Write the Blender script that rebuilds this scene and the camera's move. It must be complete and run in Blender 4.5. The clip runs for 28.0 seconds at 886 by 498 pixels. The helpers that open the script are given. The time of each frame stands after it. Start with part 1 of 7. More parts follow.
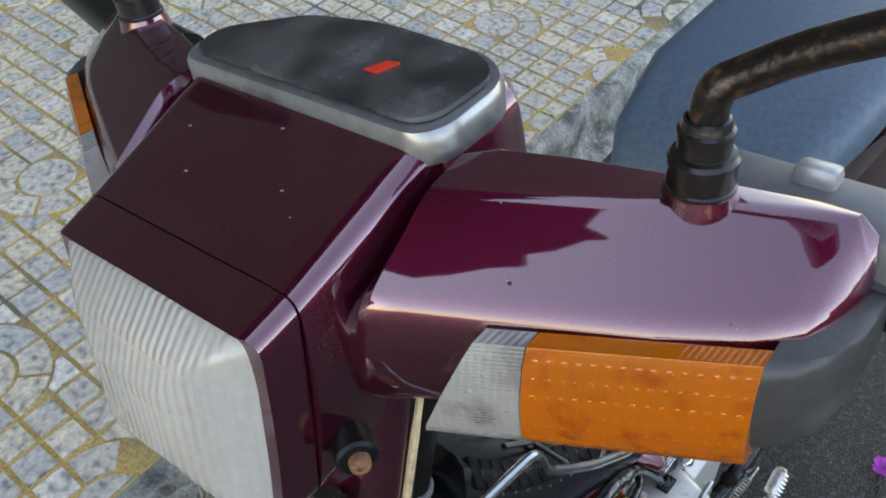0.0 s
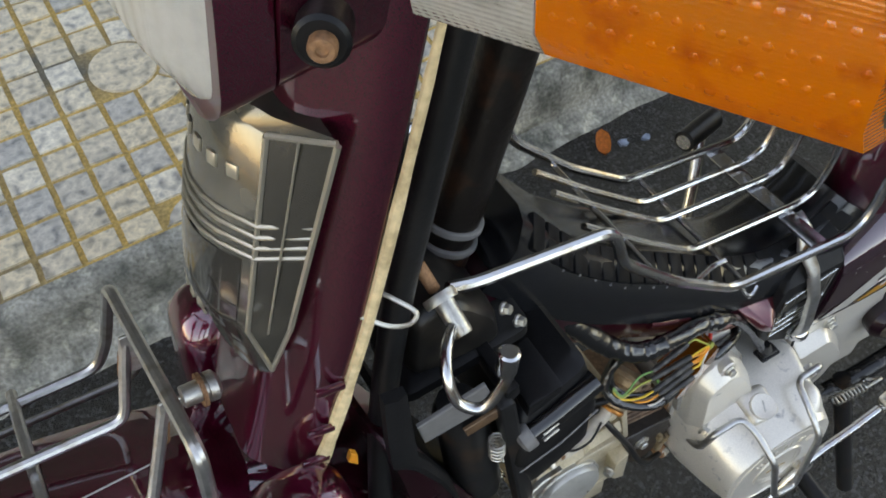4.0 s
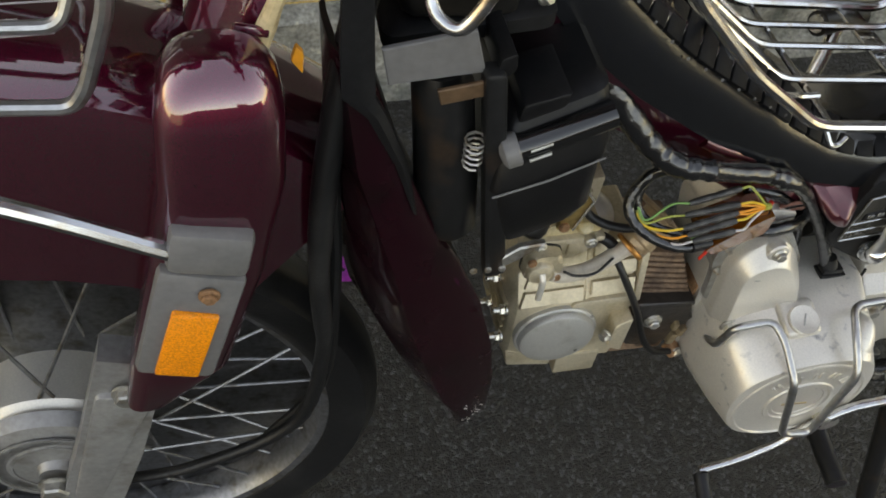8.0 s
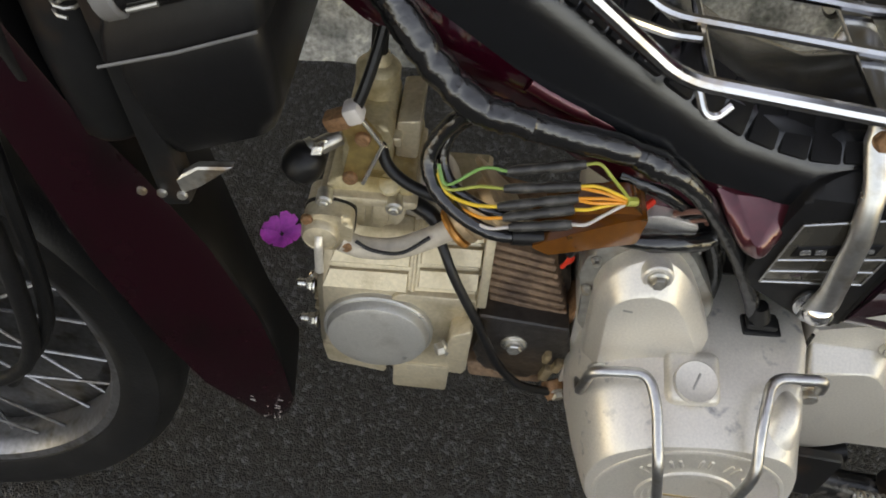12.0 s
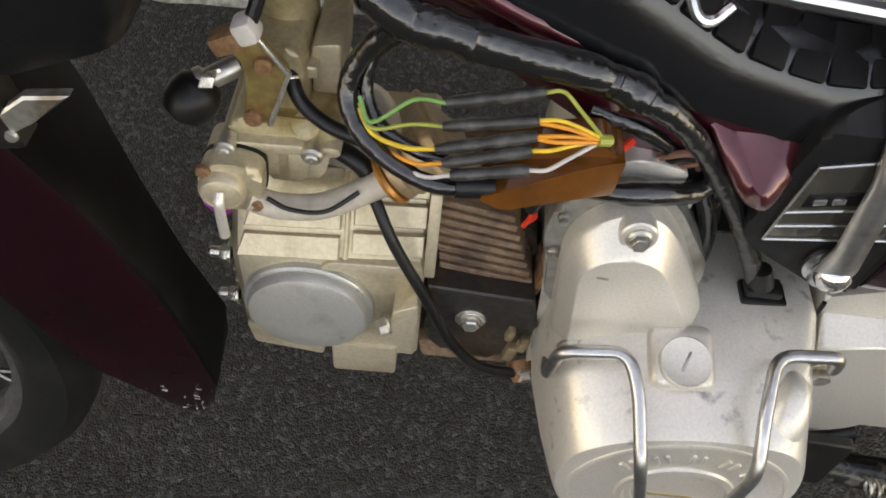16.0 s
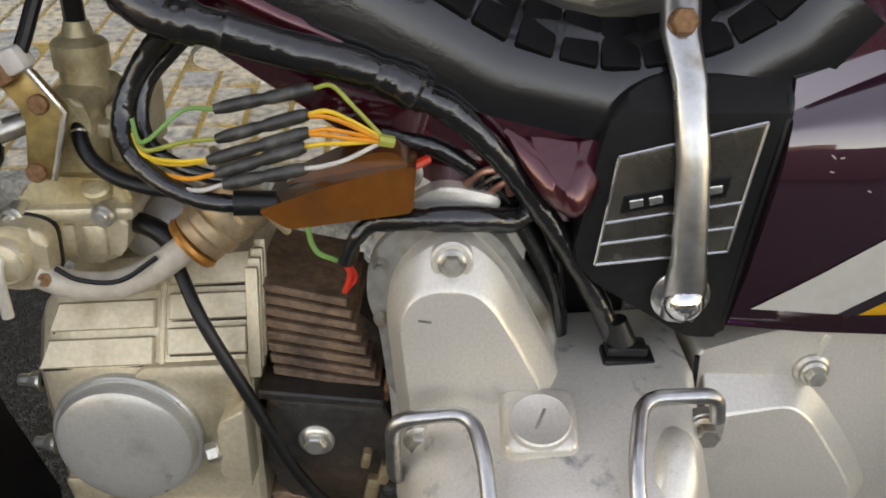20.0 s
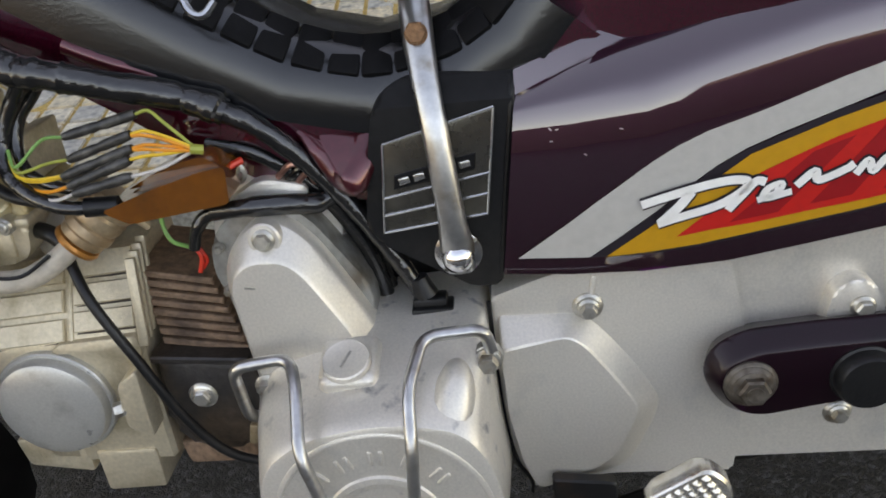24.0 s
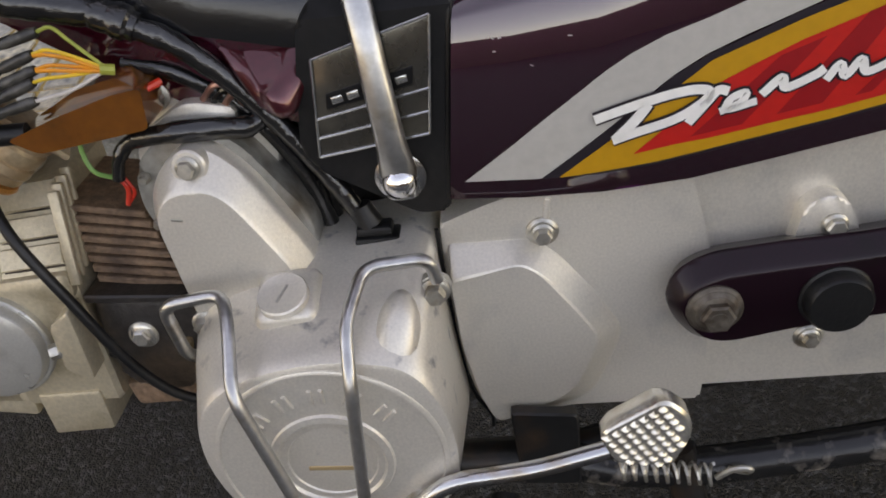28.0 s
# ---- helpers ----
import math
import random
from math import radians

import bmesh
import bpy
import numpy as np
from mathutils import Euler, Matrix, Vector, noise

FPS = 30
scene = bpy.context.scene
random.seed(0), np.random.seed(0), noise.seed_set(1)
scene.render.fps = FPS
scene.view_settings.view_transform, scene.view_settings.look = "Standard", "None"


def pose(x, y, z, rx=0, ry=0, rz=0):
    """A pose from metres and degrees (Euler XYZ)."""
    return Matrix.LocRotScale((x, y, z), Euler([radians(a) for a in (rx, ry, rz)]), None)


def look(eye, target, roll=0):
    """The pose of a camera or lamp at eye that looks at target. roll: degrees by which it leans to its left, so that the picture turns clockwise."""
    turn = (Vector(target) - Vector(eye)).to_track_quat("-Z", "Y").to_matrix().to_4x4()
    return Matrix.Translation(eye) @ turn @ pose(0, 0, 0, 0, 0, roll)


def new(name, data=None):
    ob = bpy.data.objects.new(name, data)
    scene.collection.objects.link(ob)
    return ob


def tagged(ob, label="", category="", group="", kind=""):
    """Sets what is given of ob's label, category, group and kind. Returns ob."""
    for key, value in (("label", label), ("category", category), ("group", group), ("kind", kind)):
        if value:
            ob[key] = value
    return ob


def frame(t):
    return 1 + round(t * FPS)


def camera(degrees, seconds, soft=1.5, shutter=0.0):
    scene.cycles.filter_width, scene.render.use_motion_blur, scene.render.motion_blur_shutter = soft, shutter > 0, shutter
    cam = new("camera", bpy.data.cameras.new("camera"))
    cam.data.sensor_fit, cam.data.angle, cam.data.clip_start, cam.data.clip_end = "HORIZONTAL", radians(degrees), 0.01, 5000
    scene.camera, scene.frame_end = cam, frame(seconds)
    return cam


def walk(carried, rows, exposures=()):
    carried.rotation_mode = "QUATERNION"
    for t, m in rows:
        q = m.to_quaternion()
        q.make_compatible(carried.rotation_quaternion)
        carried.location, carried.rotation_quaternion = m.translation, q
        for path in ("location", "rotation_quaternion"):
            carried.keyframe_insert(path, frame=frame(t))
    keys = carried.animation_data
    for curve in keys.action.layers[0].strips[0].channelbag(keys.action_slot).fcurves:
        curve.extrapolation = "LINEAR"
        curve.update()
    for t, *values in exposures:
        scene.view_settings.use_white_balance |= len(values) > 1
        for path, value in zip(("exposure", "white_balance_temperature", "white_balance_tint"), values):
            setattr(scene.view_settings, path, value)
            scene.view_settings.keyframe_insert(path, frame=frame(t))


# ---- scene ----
EXPOSURES = [(0.0, 2.47, 8634, 17), (1.0, 2.33, 8952, 17), (2.0, 2.37, 9392, 17), (5.0, 2.52, 11069, 18), (6.5, 2.44, 12054, 19), (8.0, 2.29, 12782, 18), (9.0, 2.44, 14063, 19), (10.0, 2.83, 14196, 21), (12.0, 2.37, 13048, 21), (16.0, 2.60, 13311, 23), (17.0, 2.74, 13173, 23), (18.0, 2.35, 13018, 22), (20.0, 2.43, 12771, 23), (22.0, 2.33, 12556, 22), (25.0, 2.31, 10474, 22), (26.0, 2.22, 11050, 24), (28.0, 2.12, 11900, 27)]
cam = camera(56.70, 28.0, soft=1.8)
SCALE = 1.1
# seconds, eye, yaw, pitch, roll
PATH = [
    (0.0, -0.0044, 0.0054, 1.0955, -48.61, -46.32, 0.97),
    (0.5, 0.0011, -0.0095, 1.0920, -47.09, -47.91, 2.00),
    (1.0, 0.0170, -0.0071, 1.0725, -45.75, -50.92, 2.26),
    (1.5, 0.0142, -0.0113, 1.0607, -42.96, -53.02, 2.40),
    (2.0, 0.0071, -0.0165, 1.0500, -39.76, -54.17, 2.27),
    (2.5, 0.0067, -0.0258, 1.0314, -37.22, -55.30, 2.31),
    (4.5, 0.0381, -0.0289, 0.9714, -27.80, -57.93, 3.65),
    (5.0, 0.0364, -0.0377, 0.9532, -23.04, -58.30, 3.95),
    (5.5, 0.0370, -0.0492, 0.9393, -18.23, -58.50, 3.87),
    (6.0, 0.0381, -0.0621, 0.9246, -13.84, -58.72, 4.14),
    (6.5, 0.0290, -0.0730, 0.9035, -10.87, -58.06, 2.68),
    (7.0, 0.0218, -0.0882, 0.8843, -10.86, -57.67, 2.48),
    (7.5, 0.0357, -0.1070, 0.8570, -14.45, -58.41, 5.44),
    (8.0, 0.0624, -0.1339, 0.8498, -19.19, -59.66, 11.74),
    (8.5, 0.0995, -0.1319, 0.8298, -19.48, -60.48, 15.36),
    (9.0, 0.1413, -0.0992, 0.7216, -17.79, -61.07, 15.93),
    (9.5, 0.1718, -0.0709, 0.6520, -16.10, -61.64, 15.51),
    (10.0, 0.2030, -0.0371, 0.6387, -15.00, -62.31, 15.29),
    (10.5, 0.2509, -0.0531, 0.6165, -8.30, -61.43, 11.32),
    (11.0, 0.2709, -0.0585, 0.6252, -2.81, -59.83, 8.94),
    (11.5, 0.2671, -0.0913, 0.6802, 0.78, -58.69, 6.47),
    (12.0, 0.2731, -0.1043, 0.7336, 0.25, -59.70, 6.45),
    (12.5, 0.2861, -0.1339, 0.7813, -0.60, -60.79, 6.63),
    (13.0, 0.3243, -0.1469, 0.8254, 0.21, -61.57, 5.60),
    (13.5, 0.3440, -0.1616, 0.8406, 0.60, -61.75, 4.72),
    (15.5, 0.3364, -0.1014, 0.7506, -1.43, -61.62, 6.61),
    (16.0, 0.2947, -0.0688, 0.6673, -2.28, -61.71, 7.71),
    (16.5, 0.2975, -0.0583, 0.6502, -3.15, -61.01, 8.64),
    (17.0, 0.3025, -0.0564, 0.6360, -1.05, -56.82, 6.33),
    (17.5, 0.3033, -0.1019, 0.5314, 4.03, -43.56, 2.19),
    (18.0, 0.3311, -0.1469, 0.5360, 6.08, -41.13, -0.44),
    (18.5, 0.3465, -0.1435, 0.5518, 5.35, -38.78, -1.48),
    (19.0, 0.3454, -0.1250, 0.5432, 2.98, -38.48, 0.58),
    (19.5, 0.3389, -0.1273, 0.5554, 1.96, -37.52, 1.07),
    (20.0, 0.3744, -0.1387, 0.5713, 0.53, -36.58, 0.38),
    (20.5, 0.4170, -0.1553, 0.5760, -0.41, -36.33, -0.33),
    (21.0, 0.4496, -0.1687, 0.5751, -0.83, -37.14, -1.08),
    (21.5, 0.4647, -0.1833, 0.5727, -1.02, -37.50, -1.11),
    (22.0, 0.4615, -0.1902, 0.5829, -0.70, -38.02, -1.58),
    (22.5, 0.4500, -0.1883, 0.5968, 0.74, -36.88, -2.56),
    (24.5, 0.4932, -0.2041, 0.6048, 6.96, -36.53, -8.24),
    (25.0, 0.4864, -0.2057, 0.6411, 6.90, -34.98, -7.78),
    (25.5, 0.4877, -0.2164, 0.6336, 7.58, -34.37, -8.18),
    (26.0, 0.4898, -0.2158, 0.6277, 6.78, -35.63, -8.27),
    (26.5, 0.5162, -0.1944, 0.5962, 5.12, -38.00, -8.25),
    (27.0, 0.5150, -0.1811, 0.5848, 5.14, -39.62, -8.60),
    (27.5, 0.5065, -0.1803, 0.5801, 6.51, -40.31, -9.37),
    (28.0, 0.5072, -0.1825, 0.5806, 6.86, -41.30, -9.43),
]


def stand(x, y, z, yaw, pitch, roll):
    return pose(SCALE * x, SCALE * y, SCALE * z, 90 + pitch, 0, yaw) @ pose(0, 0, 0, 0, 0, roll)


walk(cam, [(t, stand(*row)) for t, *row in PATH], EXPOSURES)

# ---- light ----
world = bpy.data.worlds.new("sky")
scene.world = world
world.use_nodes = True
wn = world.node_tree.nodes
sky = wn.new("ShaderNodeTexSky")
sky.sky_type, sky.sun_disc = "NISHITA", False
sky.sun_elevation, sky.sun_rotation = radians(33), radians(-25)
wn["Background"].inputs["Strength"].default_value = 0.15
world.node_tree.links.new(sky.outputs["Color"], wn["Background"].inputs["Color"])
sun = new("sun", bpy.data.lights.new("sun", "SUN"))
sun.data.energy, sun.data.angle, sun.data.color = 4.0, radians(0.6), (1.0, 0.94, 0.84)
sun.matrix_world = look((0.0, 0.0, 8.0), (0.0 - 8 * math.cos(radians(33)) * math.sin(radians(-25)), -8 * math.cos(radians(33)) * math.cos(radians(-25)), 8 - 8 * math.sin(radians(33))))


# ---- materials ----
def material(name, base, rough=0.5, metal=0.0, grain=0.0, grain_scale=200.0, other=None, stain=0.0, stain_scale=14.0, bump=0.0, bump_scale=300.0, coat=0.0, trans=0.0, ior=1.5, rough_var=0.0, gloss=0.5):
    """Principled surface with fine grain, larger stains towards a second colour, and relief, in object space."""
    m = bpy.data.materials.new(name)
    m.use_nodes = True
    n, k = m.node_tree.nodes, m.node_tree.links
    p = n["Principled BSDF"]
    p.inputs["Roughness"].default_value, p.inputs["Metallic"].default_value = rough, metal
    p.inputs["Coat Weight"].default_value, p.inputs["Coat Roughness"].default_value = coat, 0.03
    p.inputs["Specular IOR Level"].default_value = gloss
    p.inputs["Transmission Weight"].default_value, p.inputs["IOR"].default_value = trans, ior
    where = n.new("ShaderNodeTexCoord").outputs["Object"]

    def noisy(scale, detail=4.0):
        t = n.new("ShaderNodeTexNoise")
        t.inputs["Scale"].default_value, t.inputs["Detail"].default_value = scale, detail
        k.new(where, t.inputs["Vector"])
        return t.outputs["Fac"]

    def ramp(value, low, high):
        r = n.new("ShaderNodeMapRange")
        r.inputs["From Min"].default_value, r.inputs["From Max"].default_value = low, high
        k.new(value, r.inputs["Value"])
        return r.outputs["Result"]

    def mix(fac, a, b):
        x = n.new("ShaderNodeMix")
        x.data_type = "RGBA"
        for socket, value in ((x.inputs["Factor"], fac), (x.inputs[6], a), (x.inputs[7], b)):
            if isinstance(value, (tuple, float)):
                socket.default_value = (*value, 1) if isinstance(value, tuple) else value
            else:
                k.new(value, socket)
        return x.outputs[2]

    colour = tuple(base)
    if stain:
        colour = mix(ramp(noisy(stain_scale, 6.0), 0.62 - 0.25 * stain, 0.75 - 0.1 * stain), colour, tuple(other or [c * 0.5 for c in base]))
    if grain:
        low, high = tuple(c * (1 - grain) for c in (1, 1, 1)), tuple(c * (1 + grain) for c in (1, 1, 1))
        tone = mix(ramp(noisy(grain_scale), 0.3, 0.7), low, high)
        x = n.new("ShaderNodeMix")
        x.data_type, x.blend_type = "RGBA", "MULTIPLY"
        x.inputs["Factor"].default_value = 1.0
        k.new(tone, x.inputs[7])
        if isinstance(colour, tuple):
            x.inputs[6].default_value = (*colour, 1)
        else:
            k.new(colour, x.inputs[6])
        colour = x.outputs[2]
    if isinstance(colour, tuple):
        p.inputs["Base Color"].default_value = (*colour, 1)
    else:
        k.new(colour, p.inputs["Base Color"])
    if rough_var:
        r = n.new("ShaderNodeMapRange")
        r.inputs["To Min"].default_value, r.inputs["To Max"].default_value = rough - rough_var, rough + rough_var
        k.new(noisy(40.0), r.inputs["Value"])
        k.new(r.outputs["Result"], p.inputs["Roughness"])
    if bump:
        b = n.new("ShaderNodeBump")
        b.inputs["Strength"].default_value, b.inputs["Distance"].default_value = min(1.0, bump), 0.001 * max(1.0, bump)
        k.new(noisy(bump_scale, 5.0), b.inputs["Height"])
        k.new(b.outputs["Normal"], p.inputs["Normal"])
    return m


def gridded(m, scale, strength):
    """Adds small square lens facets to a material, as relief."""
    n, k = m.node_tree.nodes, m.node_tree.links
    c, add, b = n.new("ShaderNodeTexCoord"), n.new("ShaderNodeMath"), n.new("ShaderNodeBump")
    for q, axis in enumerate(("Y", "Z")):
        w = n.new("ShaderNodeTexWave")
        w.bands_direction, w.inputs["Scale"].default_value = axis, scale * (0.6 if axis == "Y" else 1.0) * 0.5
        k.new(c.outputs["Object"], w.inputs["Vector"])
        k.new(w.outputs["Fac"], add.inputs[q])
    b.inputs["Strength"].default_value, b.inputs["Distance"].default_value = strength, 0.002
    k.new(add.outputs[0], b.inputs["Height"])
    k.new(b.outputs["Normal"], n["Principled BSDF"].inputs["Normal"])
    return m


def fluted(m, scale, strength):
    """Headlamp glass: uneven upright flutes, cut into blocks of different depth."""
    n, k = m.node_tree.nodes, m.node_tree.links
    c, w, b = n.new("ShaderNodeTexCoord"), n.new("ShaderNodeTexWave"), n.new("ShaderNodeBump")
    part_xyz, swap, cells = n.new("ShaderNodeSeparateXYZ"), n.new("ShaderNodeCombineXYZ"), n.new("ShaderNodeTexBrick")
    w.bands_direction, w.inputs["Scale"].default_value = "Y", scale
    w.inputs["Distortion"].default_value, w.inputs["Detail Scale"].default_value = 1.2, 0.4
    k.new(c.outputs["Object"], w.inputs["Vector"])
    k.new(c.outputs["Object"], part_xyz.inputs[0])
    k.new(part_xyz.outputs["Y"], swap.inputs["X"])
    k.new(part_xyz.outputs["Z"], swap.inputs["Y"])
    k.new(swap.outputs[0], cells.inputs["Vector"])
    cells.inputs["Scale"].default_value, cells.inputs["Brick Width"].default_value, cells.inputs["Row Height"].default_value = 10.0, 0.27, 0.19
    cells.inputs["Color1"].default_value, cells.inputs["Color2"].default_value, cells.inputs["Mortar"].default_value = (0.35, 0.35, 0.35, 1), (1, 1, 1, 1), (0.1, 0.1, 0.1, 1)
    cells.inputs["Mortar Size"].default_value = 0.006
    x = n.new("ShaderNodeMath")
    x.operation = "MULTIPLY"
    k.new(w.outputs["Fac"], x.inputs[0])
    k.new(cells.outputs["Color"], x.inputs[1])
    b.inputs["Strength"].default_value, b.inputs["Distance"].default_value = strength, 0.002
    k.new(x.outputs[0], b.inputs["Height"])
    k.new(b.outputs["Normal"], n["Principled BSDF"].inputs["Normal"])
    return m


def stony(name, dark, light, scale):
    """Asphalt: rounded chippings of many greys, closely packed, with gaps between."""
    m = bpy.data.materials.new(name)
    m.use_nodes = True
    n, k = m.node_tree.nodes, m.node_tree.links
    p = n["Principled BSDF"]
    p.inputs["Roughness"].default_value = 0.5
    where = n.new("ShaderNodeTexCoord").outputs["Object"]
    heights = []
    for s in (scale, scale * 2.3):
        v = n.new("ShaderNodeTexVoronoi")
        v.inputs["Scale"].default_value = s
        k.new(where, v.inputs["Vector"])
        heights.append(v)
    tone = n.new("ShaderNodeMix")
    tone.data_type = "RGBA"
    tone.inputs[6].default_value, tone.inputs[7].default_value = (*dark, 1), (*light, 1)
    power = n.new("ShaderNodeMath")
    power.operation = "POWER"
    power.inputs[1].default_value = 4.0
    split = n.new("ShaderNodeSeparateColor")
    k.new(heights[0].outputs["Color"], split.inputs["Color"])
    k.new(split.outputs["Red"], power.inputs[0])
    k.new(power.outputs[0], tone.inputs["Factor"])
    wide = n.new("ShaderNodeTexNoise")
    wide.inputs["Scale"].default_value = 4.0
    k.new(where, wide.inputs["Vector"])
    shade = n.new("ShaderNodeMix")
    shade.data_type, shade.blend_type = "RGBA", "MULTIPLY"
    shade.inputs["Factor"].default_value = 0.7
    k.new(tone.outputs[2], shade.inputs[6])
    k.new(wide.outputs["Fac"], shade.inputs[7])
    k.new(shade.outputs[2], p.inputs["Base Color"])
    add = n.new("ShaderNodeMath")
    add.operation = "ADD"
    for q, v in enumerate(heights):
        k.new(v.outputs["Distance"], add.inputs[q])
    bump = n.new("ShaderNodeBump")
    bump.invert = True
    bump.inputs["Strength"].default_value, bump.inputs["Distance"].default_value = 1.0, 0.004
    k.new(add.outputs[0], bump.inputs["Height"])
    k.new(bump.outputs["Normal"], p.inputs["Normal"])
    return m


def blotched(m, scale, pale, dark):
    """Sharp-edged pale and dark patches over a material's colour, as of lichen and damp."""
    n, k = m.node_tree.nodes, m.node_tree.links
    p = n["Principled BSDF"]
    old = p.inputs["Base Color"].links[0].from_socket
    where = n.new("ShaderNodeTexCoord").outputs["Object"]
    for size, low, high, tint in ((scale, 0.58, 0.64, pale), (scale * 0.55, 0.57, 0.66, dark)):
        t, r, x = n.new("ShaderNodeTexNoise"), n.new("ShaderNodeMapRange"), n.new("ShaderNodeMix")
        t.inputs["Scale"].default_value, t.inputs["Detail"].default_value, t.inputs["Distortion"].default_value = size, 8.0, 0.6
        r.inputs["From Min"].default_value, r.inputs["From Max"].default_value, r.inputs["To Max"].default_value = low, high, 0.8
        x.data_type, x.blend_type = "RGBA", "MULTIPLY"
        x.inputs[7].default_value = (*tint, 1)
        k.new(where, t.inputs["Vector"])
        k.new(t.outputs["Fac"], r.inputs["Value"])
        k.new(r.outputs["Result"], x.inputs["Factor"])
        k.new(old, x.inputs[6])
        old = x.outputs[2]
    k.new(old, p.inputs["Base Color"])
    return m


def terrazzo(name, joined):
    """Pale stone chips in cement; each tile a little different in tone."""
    m = material(name, (0.76, 0.73, 0.655), 0.6, grain=0.25, grain_scale=150, stain=0.5, stain_scale=75, other=(0.25, 0.25, 0.25), bump=1.2, bump_scale=120)
    n, k = m.node_tree.nodes, m.node_tree.links
    p = n["Principled BSDF"]
    old = p.inputs["Base Color"].links[0].from_socket
    src = n.new("ShaderNodeNewGeometry").outputs["Random Per Island"] if joined else n.new("ShaderNodeObjectInfo").outputs["Random"]
    r = n.new("ShaderNodeValToRGB")
    r.color_ramp.elements[0].color, r.color_ramp.elements[1].color = (0.72, 0.72, 0.72, 1), (1.08, 1.05, 0.98, 1)
    e = r.color_ramp.elements.new(0.8)
    e.color = (1.05, 0.92, 0.72, 1)
    k.new(src, r.inputs["Fac"])
    x = n.new("ShaderNodeMix")
    x.data_type, x.blend_type = "RGBA", "MULTIPLY"
    x.inputs["Factor"].default_value = 1.0
    k.new(old, x.inputs[6])
    k.new(r.outputs["Color"], x.inputs[7])
    k.new(x.outputs[2], p.inputs["Base Color"])
    return m


MAROON = material("maroon_paint", (0.128, 0.005, 0.026), 0.38, 0.85, gloss=0.15, grain=0.12, grain_scale=2500, coat=1.0)
MAROON_PLAIN = material("maroon_plastic", (0.035, 0.003, 0.007), 0.3, 0.0, grain=0.1, coat=0.8)
PURPLE = material("dark_plum_paint", (0.036, 0.005, 0.016), 0.36, 0.6, grain=0.1, grain_scale=1500, coat=1.0, gloss=0.2)
PURPLE.node_tree.nodes["Principled BSDF"].inputs["Coat IOR"].default_value = 2.0
PLUM_ARM = material("dark_plum_arm_paint", (0.012, 0.0025, 0.006), 0.30, 0.2, grain=0.15, grain_scale=900, stain=0.3, stain_scale=40, other=(0.008, 0.003, 0.004), coat=0.35, gloss=0.2)
MAROON.node_tree.nodes["Principled BSDF"].inputs["Coat IOR"].default_value = 2.15
FORK_ALLOY = material("dull_fork_alloy", (0.36, 0.35, 0.33), 0.42, 0.6, grain=0.12, stain=0.4, stain_scale=40, other=(0.22, 0.20, 0.17), bump=0.2, bump_scale=500)
GALVANISED = material("dull_galvanised_wire", (0.50, 0.50, 0.49), 0.30, 0.95, grain=0.12, stain=0.3, stain_scale=70, other=(0.36, 0.32, 0.27), rough_var=0.06)
CHROME = material("chrome", (0.54, 0.545, 0.55), 0.19, 1.0, stain=0.35, stain_scale=60, other=(0.45, 0.36, 0.27), rough_var=0.08)
WHEEL_STEEL = material("tarnished_wheel_steel", (0.24, 0.24, 0.245), 0.34, 0.85, grain=0.2, stain=0.4, stain_scale=60, other=(0.13, 0.11, 0.09))
CHROME_CLEAN = material("bright_chrome", (0.8, 0.8, 0.8), 0.08, 1.0)
COVER_ALLOY = material("chipped_alloy_paint", (0.715, 0.665, 0.585), 0.34, 0.5, grain=0.07, grain_scale=700, stain=0.03, stain_scale=95, other=(0.30, 0.29, 0.28), bump=0.12, bump_scale=1100, rough_var=0.06)
POLISHED = material("polished_alloy", (0.72, 0.69, 0.62), 0.26, 0.85, grain=0.1, stain=0.3, stain_scale=80, other=(0.5, 0.42, 0.3))
STEEL = material("dull_steel", (0.5, 0.48, 0.43), 0.36, 0.85, grain=0.2, stain=0.35, stain_scale=90, other=(0.33, 0.25, 0.17))
ALLOY = material("cast_alloy", (0.715, 0.665, 0.585), 0.34, 0.5, grain=0.07, grain_scale=700, stain=0.2, stain_scale=18, other=(0.54, 0.52, 0.48), bump=0.12, bump_scale=1100, rough_var=0.08)
DOME = material("dull_cover_alloy", (0.52, 0.505, 0.46), 0.30, 0.5, grain=0.07, grain_scale=700, stain=0.3, stain_scale=60, other=(0.40, 0.38, 0.34), bump=0.12, bump_scale=1100, rough_var=0.08)
ALLOY_WORN = material("weathered_alloy", (0.62, 0.525, 0.375), 0.36, 0.45, grain=0.10, grain_scale=400, stain=0.55, stain_scale=30, other=(0.40, 0.32, 0.20), bump=0.3, bump_scale=700)
IRON = material("rusty_black_iron", (0.27, 0.165, 0.105), 0.7, 0.15, grain=0.3, grain_scale=250, stain=0.45, stain_scale=30, other=(0.09, 0.055, 0.04), bump=0.8, bump_scale=500)
BLACK = material("black_plastic", (0.007, 0.007, 0.0074), 0.34, gloss=0.25, grain=0.15, stain=0.3, other=(0.014, 0.013, 0.012), bump=0.1, bump_scale=600)
BLACK_MATT = material("matt_black_plastic", (0.009, 0.009, 0.0095), 0.5, gloss=0.2, grain=0.2, stain=0.3, other=(0.016, 0.015, 0.014), bump=0.15, bump_scale=600)
BLACK_FRAME = material("black_frame_paint", (0.011, 0.011, 0.011), 0.35, gloss=0.3, grain=0.2, stain=0.35, stain_scale=30, other=(0.045, 0.026, 0.016))
